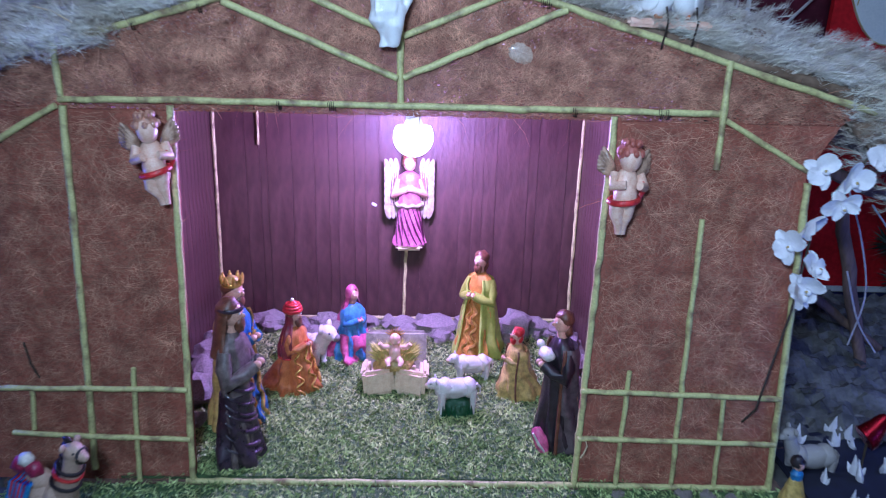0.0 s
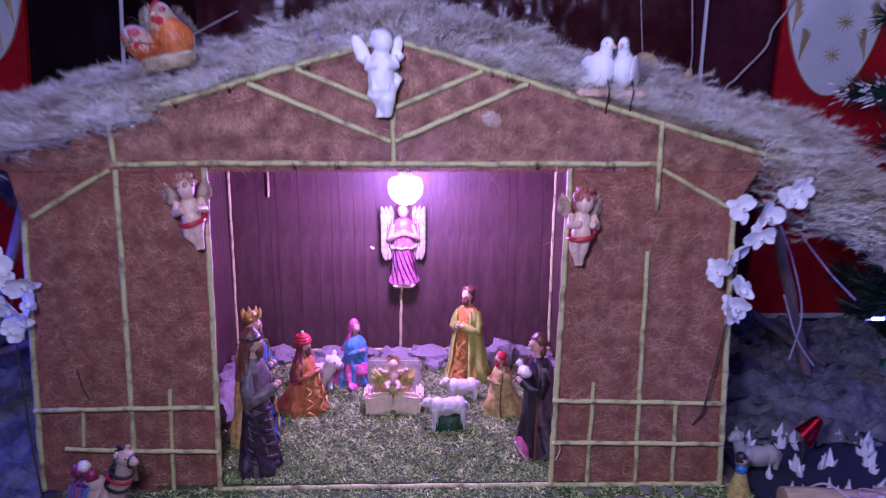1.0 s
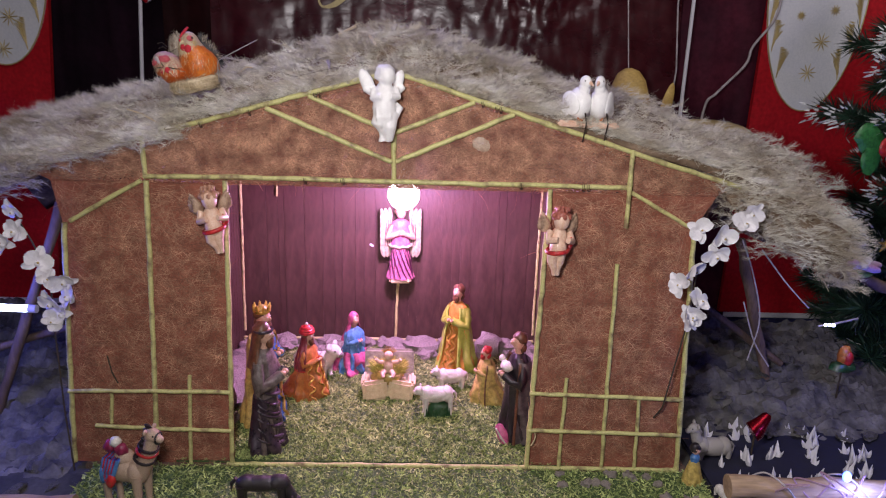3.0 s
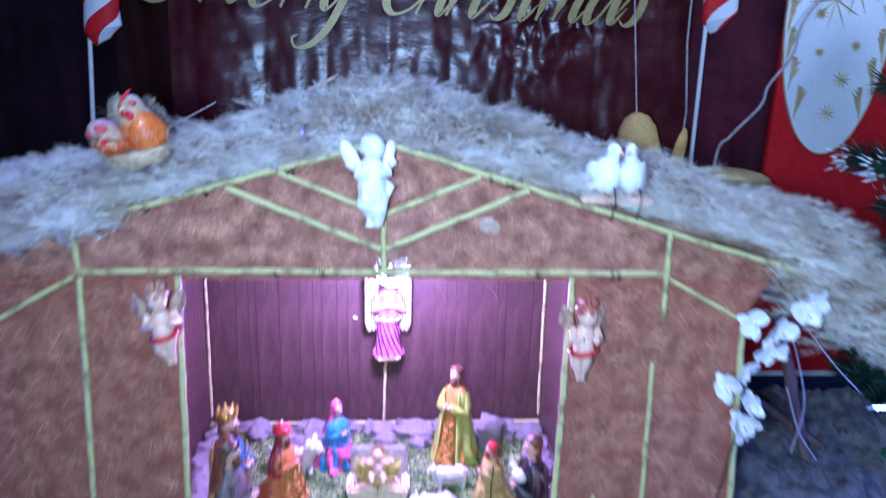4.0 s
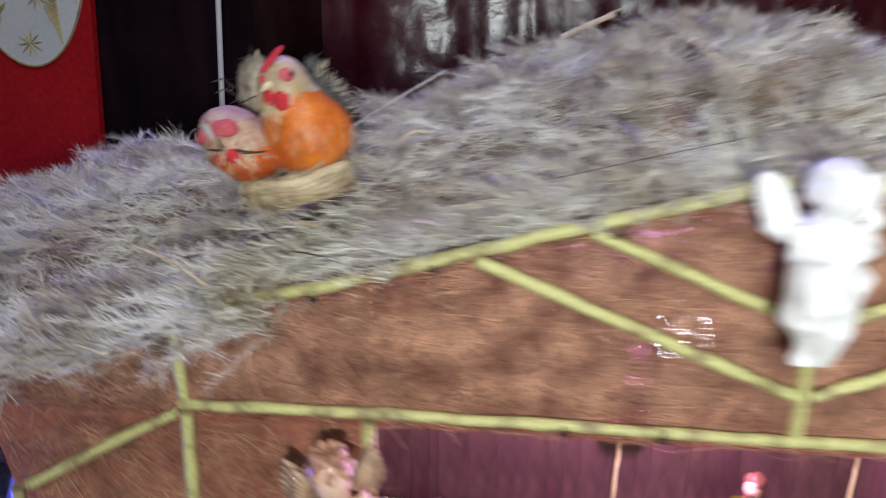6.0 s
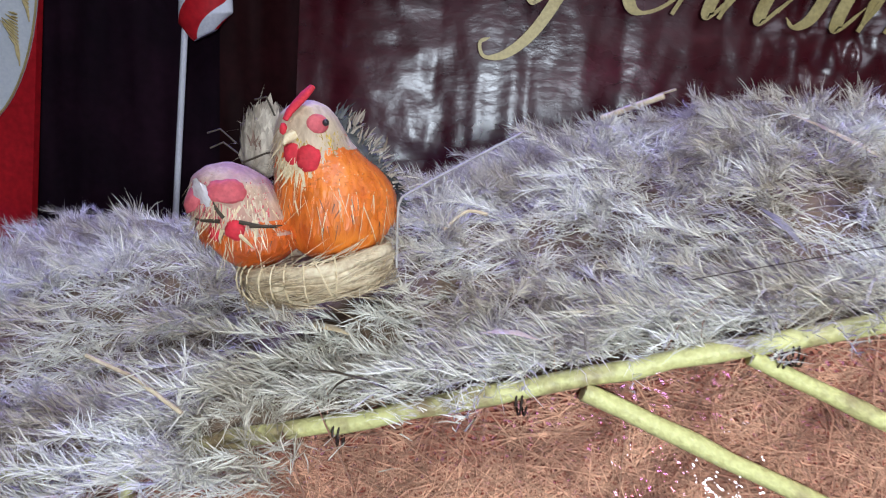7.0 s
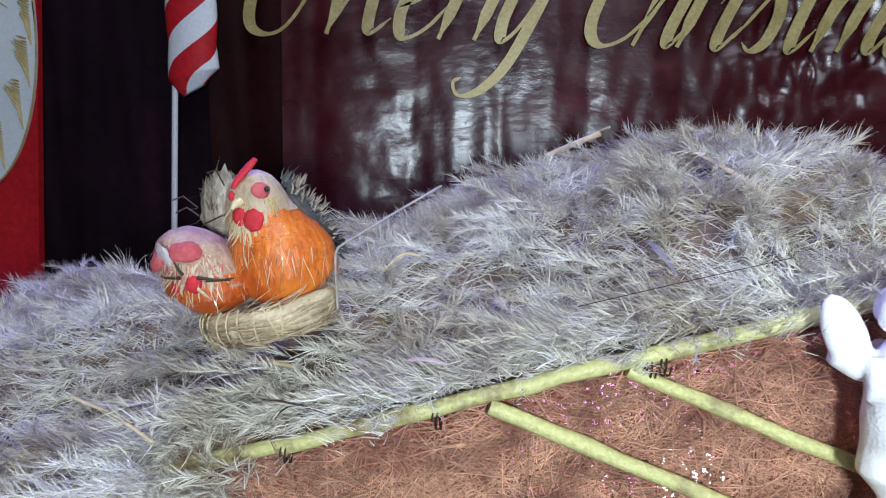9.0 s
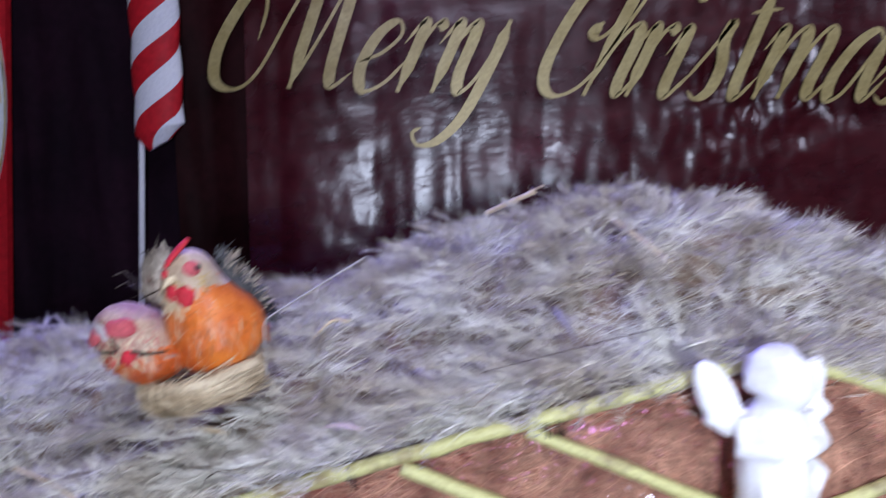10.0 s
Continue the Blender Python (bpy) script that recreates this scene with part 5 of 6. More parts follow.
f.tube([(.13 * h * math.cos(a), .095 * h * math.sin(a), .47 * h + .008 * h * math.sin(8 * a)) for a in np.linspace(0, 2 * math.pi, 60)], .018 * h, 4, 6)
for j in range(9):
    start = -200 + 25 * j
    line = []
    for u in np.linspace(0, 1, 14):
        z = 0.44 - 0.36 * u
        rx, ry = np.interp(z, (.06, .2, .42), (.15, .12, .10)), np.interp(z, (.06, .2, .42), (.10, .09, .08))
        t = radians(start + 62 * u)
        line.append((h * rx * 1.10 * math.cos(t), h * ry * 1.12 * math.sin(t), h * z))
    f.tube(line, h * np.interp(np.linspace(0, 1, 14), (0, 0.5, 1), (0.004, 0.011, 0.006)), 5, 6)
for s in (-1, 1):
    for j in range(5):
        f.tube([(s * (.10 + .022 * j) * h, (.036 - .003 * j) * h, (.82 - .02 * j) * h), (s * (.115 + .024 * j) * h, (.030 - .004 * j) * h, (.60 - .02 * j) * h), (s * (.10 + .026 * j) * h, (.034 - .003 * j) * h, (.42 + .012 * j) * h)], (.003 * h, .006 * h, .003 * h), 5, 6)
solid("angel_figurine", f, [paint("painted_rose", (0.52, 0.19, 0.29), (0.34, 0.08, 0.16)), SKIN, CREAM, BROWN, paint("painted_pale_wing", (0.46, 0.42, 0.28), (0.26, 0.21, 0.12)), paint("painted_dark_plum", (0.10, 0.02, 0.05))], "painted angel figurine in pink with pale wings on a stick", "angel figurine", pose(-0.004, 0.628, 0.199, 0, 0, 4), smooth=60)

# ---- bulb ----
bulb = thing("light_bulb", "lit dome-shaped bulb hanging under the stable roof", "light bulb", pose(0.009, 0.395, 0.506) @ Matrix.Diagonal((1.04, 1.04, 1.04, 1)))
rings = []
for k in range(14):
    t = radians(-88 + 118 * k / 13)
    rings.append(np.array([(0.0375 * math.cos(t) * math.cos(a), 0.0375 * math.cos(t) * math.sin(a), 0.0375 * math.sin(t)) for a in np.linspace(0, 2 * math.pi, 28, endpoint=False)]))
globe = part("globe", Form().loft(rings), BULB, bulb, "glowing white dome", smooth=40)
globe.visible_shadow = False
part("socket", Form().tube([(0, 0, 0.019), (0, 0, 0.030), (0, 0, 0.055), (0, 0, 0.070)], (0.020, 0.015, 0.012, 0.010), seg=20), PLASTER, bulb)
part("cord", Form().tube([(0, 0, 0.068), (0.004, 0, 0.14), (0, 0, 0.25)], 0.003), BLACK, bulb)


# ---- doves on the roof edge ----
perch = solid("perch_board", Form().box((0, 0, 0), (0.115, 0.034, 0.012), 0, (0, 2, 0), 0.004), [FLESH], "short pinkish board under the two doves", "board", pose(0.361, 0.004, 0.733))


def dove(x, rz, label):
    f = Form()
    f.ball((0, 0, 0.026), (0.022, 0.027, 0.027), 0, (18, 0, 0), 18, 12)
    f.ball((0, -0.008, 0.044), (0.0125, 0.0135, 0.021), 0, (16, 0, 0))
    f.ball((0, -0.012, 0.060), (0.0108, 0.0135, 0.0118), 0)
    f.tube([(0, -0.024, 0.060), (0, -0.033, 0.056)], (0.0042, 0.0008), 1, 8)
    f.ball((0, 0.034, 0.016), (0.010, 0.024, 0.006), 0, (18, 0, 0))
    for s in (-1, 1):
        f.ball((s * 0.0175, 0.008, 0.026), (0.006, 0.025, 0.019), 0, (24, 0, 0))
        f.ball((s * 0.0092, -0.018, 0.063), 0.0015, 2, seg=6, rows=4)
        f.tube([(s * 0.007, -0.004, 0.010), (s * 0.008, -0.006, 0.0)], 0.0026, 3, 6).ball((s * 0.008, -0.011, -0.001), (0.0045, 0.008, 0.0022), 3, seg=8, rows=5)
        for j in range(4):
            f.ball((s * (0.0200 - 0.001 * j), 0.014 + 0.006 * j, 0.022 - 0.004 * j), (0.0035, 0.016, 0.006), 0, (26, 0, 0), 8, 6)
    return solid("dove_figurine", f, [PLASTER, FLESH, BLACK, ORANGE], label, "bird figurine", pose(x, 0.004, 0.742, 0, 0, rz) @ Matrix.Diagonal((0.86, 0.92, 1.12, 1)), "pair of doves", smooth=60)


dove(0.344, 38, "glossy white dove figurine turned towards its mate")
dove(0.383, -30, "glossy white dove figurine nestling beside its mate")
for x in (0.352, 0.392):
    solid("tie_wire", Form().tube([(x, -0.016, 0.755), (x + 0.003, -0.02, 0.735), (x + 0.001, -0.008, 0.700)], 0.0014, seg=6), WIRE, "dark wire that ties the perch to the roof", "wire")


# ---- hens in a straw nest ----
NEST = Vector((-0.385, 0.070, 0.7815))
nest = thing("straw_nest", "round straw nest set into the thatch", "nest", pose(*NEST, 0, -13, 0) @ Matrix.Diagonal((0.82, 0.84, 0.72, 1)))
for k in range(5):
    r, z = (0.040, -0.016) if k == 0 else (0.0445 + 0.0015 * k, -0.014 + 0.0052 * k)
    loop = [((r + 0.002 * math.sin(7 * a + k)) * math.cos(a), (r * 0.85 + 0.002 * math.cos(5 * a)) * math.sin(a), z + 0.0015 * math.sin(4 * a + k)) for a in np.linspace(0, 2 * math.pi, 40)]
    part("straw_coil", Form().tube(loop, 0.0058, 0, 8), STRAW, nest)
part("nest_floor", Form().ball((0, 0, -0.01), (0.043, 0.036, 0.012)), STRAW, nest)
n = 1500
a = rng.uniform(0, 2 * math.pi, n)
r = rng.uniform(0.046, 0.057, n)
roots = np.stack([r * np.cos(a), 0.85 * r * np.sin(a), rng.uniform(-0.020, 0.014, n)], 1)
strands("loose_straw", roots, unit(np.stack([-np.sin(a), np.cos(a), rng.normal(0.05, 0.28, n)], 1)), rng.normal(0, 0.25, (n, 3)) + np.stack([-np.cos(a), -np.sin(a), 0 * a], 1) * 0.6, rng.uniform(0.015, 0.045, n), rng.uniform(0.0004, 0.0009, n), STRAW, nest)
for j in range(9):
    t = radians(200 + 11.5 * j + rng.uniform(-3, 3))
    c = np.array((math.cos(t), 0.85 * math.sin(t), 0))
    lean = np.array((math.sin(t), -math.cos(t), 0)) * rng.uniform(-0.004, 0.004)
    loop = [c * (0.049 + 0.010 * math.sin(u)) + lean * math.cos(u) + (0, 0, 0.0 - 0.016 * math.cos(u)) for u in np.linspace(0.25, 2.9, 8)]
    part("binding", Form().tube(loop, 0.0007, seg=5), CREAM, nest)

# rows of (height, centre x, half width, centre y, half depth) that shape the sitting birds
UPRIGHT = [(0.788, -0.377, 0.016, 0.074, 0.018), (0.794, -0.377, 0.025, 0.074, 0.027), (0.807, -0.3765, 0.0335, 0.077, 0.034), (0.817, -0.3765, 0.0365, 0.077, 0.037), (0.830, -0.3780, 0.0345, 0.076, 0.035), (0.840, -0.3820, 0.0300, 0.075, 0.030), (0.848, -0.3870, 0.0245, 0.073, 0.026),
           (0.855, -0.3900, 0.0210, 0.070, 0.023), (0.862, -0.3920, 0.0188, 0.069, 0.0205), (0.869, -0.3930, 0.0155, 0.068, 0.017), (0.875, -0.3930, 0.0100, 0.068, 0.011), (0.8775, -0.393, 0.0030, 0.068, 0.004)]
CROUCH = [(0.782, -0.4220, 0.012, 0.066, 0.014), (0.786, -0.4220, 0.0180, 0.066, 0.020), (0.793, -0.4215, 0.0255, 0.065, 0.027), (0.802, -0.4220, 0.0300, 0.064, 0.031), (0.812, -0.4265, 0.0275, 0.061, 0.029), (0.823, -0.4315, 0.0243, 0.058, 0.026),
          (0.832, -0.4340, 0.0205, 0.058, 0.022), (0.838, -0.4360, 0.0115, 0.058, 0.013), (0.8405, -0.4360, 0.003, 0.058, 0.004)]


def bird_form(rows, z0, z1, swell=0.0, seed=0.0):
    """The stretch of a bird's outline between two heights, as one closed skin."""
    rows = np.array(rows)
    rings = []
    for z in np.linspace(max(z0, rows[0, 0]), min(z1, rows[-1, 0]), 16):
        cx, w, cy, d = (np.interp(z, rows[:, 0], rows[:, k]) for k in range(1, 5))
        ring = []
        for a in np.linspace(0, 2 * math.pi, 32, endpoint=False):
            r = 1 + swell + 0.05 * noise.noise(Vector((2.2 * math.cos(a), 2.2 * math.sin(a), z * 60 + seed)))
            ring.append((cx + w * r * math.cos(a), cy + d * r * math.sin(a), z))
        rings.append(np.array(ring))
    return Form().loft(rings)


def plumage(name, rows, z0, z1, count, mat, parent, length, width, lift=0.1):
    """Small feathers lying down over the skin between two heights."""
    rows = np.array(rows)
    z, a = rng.uniform(z0, z1, count), rng.uniform(math.pi * 0.85, math.pi * 2.15, count)
    cx, w, cy, d = (np.interp(z, rows[:, 0], rows[:, k]) for k in range(1, 5))
    out = np.stack([np.cos(a), np.sin(a), np.full(count, 0.15)], 1)
    roots = np.stack([cx + w * 1.01 * np.cos(a), cy + d * 1.01 * np.sin(a), z], 1)
    side = np.stack([-np.sin(a), np.cos(a), 0 * a], 1) * rng.normal(0, 0.35, count)[:, None]
    strands(name, roots, unit(out * lift + side + (0, 0, -1)), rng.normal(0, 0.15, (count, 3)), rng.uniform(*length, count), rng.uniform(*width, count), mat, parent, across=out)


def on_skin(rows, z, angle, lift=1.0):
    rows = np.array(rows)
    cx, w, cy, d = (np.interp(z, rows[:, 0], rows[:, k]) for k in range(1, 5))
    a = radians(angle)
    return np.array((cx + lift * w * math.cos(a), cy + lift * d * math.sin(a), z))


hen = thing("toy_hen", "orange feathered toy hen with a red comb upright in the nest", "toy hen", group="hens in the nest")
part("body", bird_form(UPRIGHT, 0.79, 0.860, 0, 1), ORANGE_FEATHER, hen, "orange breast feathers")
head = part("head", bird_form(UPRIGHT, 0.852, 0.90, 0.015, 2), PALE_FEATHER, hen, "straw-coloured head feathers")
plumage("breast_down", UPRIGHT, 0.814, 0.853, 620, ORANGE_FEATHER, hen, (0.006, 0.011), (0.0022, 0.0046), 0.015)
plumage("neck_down", UPRIGHT, 0.848, 0.873, 560, PALE_FEATHER, hen, (0.005, 0.011), (0.0005, 0.0013), 0.25)
plumage("white_quill", UPRIGHT, 0.812, 0.848, 10, CREAM, hen, (0.006, 0.011), (0.0007, 0.0016), 0.2)
plumage("dark_barb", UPRIGHT, 0.812, 0.868, 70, WOOD, hen, (0.005, 0.012), (0.0003, 0.0006), 0.15)
plumage("pale_wisp", UPRIGHT, 0.815, 0.868, 150, CREAM, hen, (0.010, 0.026), (0.0002, 0.0005), 0.22)
plumage("mustard_down", UPRIGHT, 0.853, 0.862, 110, material("mustard_straw", (0.50, 0.34, 0.06), (0.30, 0.18, 0.03), 0.7, island=0.3), head, (0.004, 0.008), (0.0005, 0.0010), 0.3)
crest = np.array([(-0.4020, 0.0495, 0.8665), (-0.4000, 0.051, 0.871), (-0.3965, 0.054, 0.876), (-0.3930, 0.058, 0.881), (-0.3900, 0.061, 0.8850)])
part("comb", Form().tube(crest, (0.0022, 0.0031, 0.0036, 0.0036, 0.0026), seg=12, flat=0.6), COMB, head, "slim red felt comb")
p = on_skin(UPRIGHT, 0.8655, 297)
eye = part("eye_patch", Form().ball(p, (0.0062, 0.0026, 0.0056), 0, (-20, 0, 24)), ROSE, head, "rosy felt patch")
part("pupil", Form().ball(on_skin(UPRIGHT, 0.8665, 308, 1.22), 0.0020, seg=8, rows=6), BLACK, eye)
part("nostril", Form().ball(on_skin(UPRIGHT, 0.8615, 236, 1.06), (0.0022, 0.0026, 0.0034), seg=10, rows=7, rough=0.2), COMB, head, "small red felt lobe above the beak")
part("beak", Form().tube([on_skin(UPRIGHT, 0.8585, 252), on_skin(UPRIGHT, 0.857, 248, 1.18), on_skin(UPRIGHT, 0.854, 246, 1.3)], (0.0036, 0.0028, 0.0008)), CREAM, head, "small cream beak")
for angle, z, size in ((247, 0.8490, 0.0056), (266, 0.8470, 0.0068)):
    part("wattle", Form().ball(on_skin(UPRIGHT, z, angle, 1.04), (size, size * 0.55, size * 1.1), 0, (0, 0, angle - 270), 16, 12, 0.22, size * 900), COMB, head, "red felt wattle")
rows = np.array(UPRIGHT)
m = 70
z, a = rng.uniform(0.838, 0.855, m), radians(235) + rng.normal(0, 0.28, m)
c = np.stack([np.interp(z, rows[:, 0], rows[:, 1]) + np.interp(z, rows[:, 0], rows[:, 2]) * 1.03 * np.cos(a), np.interp(z, rows[:, 0], rows[:, 3]) + np.interp(z, rows[:, 0], rows[:, 4]) * 1.03 * np.sin(a), z], 1)
strands("white_down", c, unit(np.stack([rng.normal(0, 0.3, m), rng.normal(-0.2, 0.1, m), np.full(m, -1.0)], 1)), rng.normal(0, 0.2, (m, 3)), rng.uniform(0.006, 0.013, m), rng.uniform(0.0008, 0.0022, m), CREAM, head, "white chin feathers", across=np.stack([np.cos(a), np.sin(a), 0 * a], 1))
m = 420
u = rng.random(m)
roots = np.stack([-0.384 + 0.040 * u, 0.098 + 0.016 * rng.random(m), 0.866 - 0.045 * u + rng.normal(0, 0.003, m)], 1)
strands("tail_down", roots, unit(np.stack([0.25 + 0.35 * rng.random(m), np.full(m, 0.3), 0.75 - 1.1 * u], 1)), rng.normal(0, 0.4, (m, 3)), rng.uniform(0.005, 0.012, m), rng.uniform(0.0008, 0.0026, m), SLATE_FEATHER, hen, "ragged dark grey tail feathers")
m = 90
u = rng.random(m)
roots = np.stack([-0.376 + 0.034 * u, 0.094 + 0.012 * rng.random(m), 0.864 - 0.036 * u + rng.normal(0, 0.004, m)], 1)
strands("pale_down", roots, unit(np.stack([0.1 + 0.5 * rng.random(m), rng.normal(0, 0.3, m), 0.9 - 0.9 * u], 1)), rng.normal(0, 0.6, (m, 3)), rng.uniform(0.004, 0.010, m), rng.uniform(0.0008, 0.0022, m), ASH_FEATHER, hen, "pale torn feather tips")
part("tail", Form().ball((-0.366, 0.100, 0.840), (0.009, 0.011, 0.026), 0, (0, -38, 0), 14, 10, 0.5, 3), SLATE_FEATHER, hen, "dark grey tail")

hen = thing("toy_hen", "orange feathered toy hen crouching low in the nest", "toy hen", group="hens in the nest")
part("body", bird_form(CROUCH, 0.77, 0.812, 0, 3), RUST_FEATHER, hen, "orange breast feathers")
head = part("head", bird_form(CROUCH, 0.804, 0.86, 0.012, 4), BLUSH_FEATHER, hen, "straw-coloured head feathers")
plumage("breast_down", CROUCH, 0.800, 0.810, 150, RUST_FEATHER, hen, (0.005, 0.009), (0.0020, 0.0040), 0.015)
plumage("neck_down", CROUCH, 0.810, 0.830, 380, PALE_FEATHER, hen, (0.005, 0.011), (0.0005, 0.0013), 0.25)
plumage("dark_barb", CROUCH, 0.798, 0.834, 50, WOOD, hen, (0.005, 0.011), (0.0003, 0.0006), 0.2)
plumage("pale_wisp", CROUCH, 0.795, 0.836, 110, CREAM, hen, (0.008, 0.020), (0.0002, 0.0005), 0.3)
for angle, z, size in ((280, 0.8275, (0.0105, 0.003, 0.0075)), (228, 0.822, (0.0075, 0.003, 0.0085))):
    part("eye_patch", Form().ball(on_skin(CROUCH, z, angle), size, 0, (-30, 0, angle - 270), 18, 12, 0.25, angle), ROSE, head, "rosy felt patch")
part("shiny_flake", Form().ball(on_skin(CROUCH, 0.823, 246, 1.03), (0.0072, 0.0014, 0.0112), 0, (24, 12, -30), 14, 10, 0.5, 3), material("clear_film", (0.72, 0.68, 0.68), (0.60, 0.5, 0.5), 0.12), head, "shiny pale film flake")
for angle, z, size in ((273, 0.8075, 0.0055), (250, 0.8045, 0.0042)):
    part("wattle", Form().ball(on_skin(CROUCH, z, angle, 1.05), (size, size * 0.7, size), seg=12, rows=9, rough=0.2), COMB, head, "red felt wattle")
plumage("ruffled_down", CROUCH, 0.804, 0.822, 45, CREAM, head, (0.005, 0.012), (0.0006, 0.0014), 0.5)
plumage("rosy_down", CROUCH, 0.812, 0.837, 260, ROSE, head, (0.005, 0.011), (0.0005, 0.0012), 0.2)
for z0, a0, z1, a1 in ((0.812, 262, 0.8105, 222), (0.8125, 282, 0.8085, 318), (0.808, 262, 0.798, 250), (0.806, 276, 0.797, 286), (0.814, 268, 0.822, 262), (0.8105, 290, 0.8095, 325)):
    part("straw_bit", Form().tube([on_skin(CROUCH, z0, a0, 1.12), on_skin(CROUCH, (z0 + z1) / 2, (a0 + a1) / 2, 1.14), on_skin(CROUCH, z1, a1, 1.06)], (0.0012, 0.0009, 0.0003), seg=5), STEM if z0 > 0.809 else CREAM, head)

puff = thing("feather_tuft", "fluffy pale feather tuft behind the hens", "feathers", pose(-0.427, 0.105, 0.848))
part("core", Form().ball((0, 0, 0), (0.0150, 0.014, 0.0205), 0, (0, 8, 0), 18, 12, 0.25, 5), ASH_FEATHER, puff)
m = 420
d = unit(rng.normal(size=(m, 3)) + (0, -0.25, 0.2))
strands("down", d * (0.0155, 0.014, 0.0205), unit(d * 0.25 + (0.1, 0, 0.9)), rng.normal(0, 0.25, (m, 3)) - d * 0.5, rng.uniform(0.006, 0.012, m), rng.uniform(0.0018, 0.0048, m), ASH_FEATHER, puff, across=d)
m = 60
d = unit(rng.normal(size=(m, 3)) + (0, -0.2, 0.3))
strands("loose_down", d * (0.0165, 0.015, 0.0215), unit(d + rng.normal(0, 0.5, (m, 3))), rng.normal(0, 0.6, (m, 3)), rng.uniform(0.006, 0.016, m), rng.uniform(0.0002, 0.0005, m), ASH_FEATHER, puff)
strands("dark_down", rng.normal(0, 0.002, (14, 3)) + (-0.002, -0.016, 0.0), unit(rng.normal(0, 0.4, (14, 3)) + (0, -0.2, 1.0)), rng.normal(0, 0.3, (14, 3)), rng.uniform(0.006, 0.011, 14), rng.uniform(0.0008, 0.0014, 14), WOOD, puff)
for pts in (((-0.443, 0.10, 0.842), (-0.452, 0.10, 0.848), (-0.460, 0.10, 0.844)), ((-0.444, 0.10, 0.848), (-0.454, 0.10, 0.856), (-0.462, 0.10, 0.853)), ((-0.409, 0.055, 0.868), (-0.414, 0.055, 0.878), (-0.421, 0.058, 0.876)), ((-0.435, 0.085, 0.838), (-0.420, 0.08, 0.845), (-0.408, 0.08, 0.847))):
    solid("dark_straw", Form().tube(pts, 0.0006, seg=5), [STEM], "thin dark straw sticking out beside the hens", "straw")
pale_wire = material("pale_wire", (0.42, 0.39, 0.36), (0.26, 0.23, 0.20), 0.6)
solid("hooked_wire", Form().tube(smooth_path([(-0.3385, 0.066, 0.785), (-0.3395, 0.066, 0.815), (-0.3385, 0.067, 0.8245), (-0.333, 0.070, 0.8295), (-0.300, 0.086, 0.849), (-0.270, 0.100, 0.866)], 30), 0.0008, seg=6), [pale_wire], "thin pale hooked wire beside the nest", "wire")


# ---- white silk orchids on both sides ----
def petal(f, angle, length, width, curl, lift):
    """A thin cupped petal that spreads from the middle of a blossom."""
    ca, sa = math.cos(angle), math.sin(angle)
    rings = []
    for u in np.linspace(0.02, 0.98, 9):
        half = width * math.sin(math.pi * min(0.97, 0.10 + 0.84 * u)) ** 0.7
        ring = []
        for v in (-1, -0.6, -0.2, 0.2, 0.6, 1, 0.6, 0.2, -0.2, -0.6):
            across = half * v
            y = -lift * u + curl * u * u - 0.25 * abs(v) ** 2 * half + 0.0012 * math.sin(5 * u + 4 * v + angle * 3)
            ring.append((length * u * ca - across * sa, y, length * u * sa + across * ca))
        for j in range(6, 10):
            x, y, z = ring[j]
            ring[j] = (x, y + 0.0012, z)
        rings.append(np.array(ring))
    f.loft(rings)


def blossom_form(seed):
    f = Form()
    for j, (angle, length, width) in enumerate(((90, 0.026, 0.009), (215, 0.024, 0.009), (325, 0.024, 0.009), (12, 0.026, 0.0145), (168, 0.026, 0.0145))):
        petal(f, radians(angle) + 0.15 * math.sin(seed + j), length * (1 + 0.12 * math.sin(3 * seed + j)), width, 0.010 * math.sin(2 * seed + 1.7 * j), 0.006 + 0.004 * (j > 2))
    f.ball((0, -0.008, -0.004), (0.0045, 0.006, 0.0055), 0, seg=8, rows=6)
    f.ball((0, -0.011, -0.002), (0.0025, 0.003, 0.0025), 1, seg=8, rows=6)
    return f


BLOSSOMS = [blossom_form(s).mesh("blossom", [PETAL, YELLOW]) for s in (0.2, 1.1, 2.3)]


def spray(label, stem_points, places, turn):
    ob = thing("orchid_spray", label, "artificial flower", pose(*stem_points[0]))
    base = np.array(stem_points[0])
    part("stem", Form().tube([np.subtract(p, base) for p in stem_points], 0.0017, seg=7), STEM, ob)
    for j, p in enumerate(places):
        flower = new("blossom", BLOSSOMS[j % 3])
        flower.parent = ob
        size = rng.uniform(0.84, 1.08)
        flower.matrix_basis = pose(*np.subtract(p, base), rng.uniform(-35, 35), rng.uniform(-60, 60), turn + rng.uniform(-38, 38)) @ Matrix.Diagonal((size, size, size, 1))
    return ob


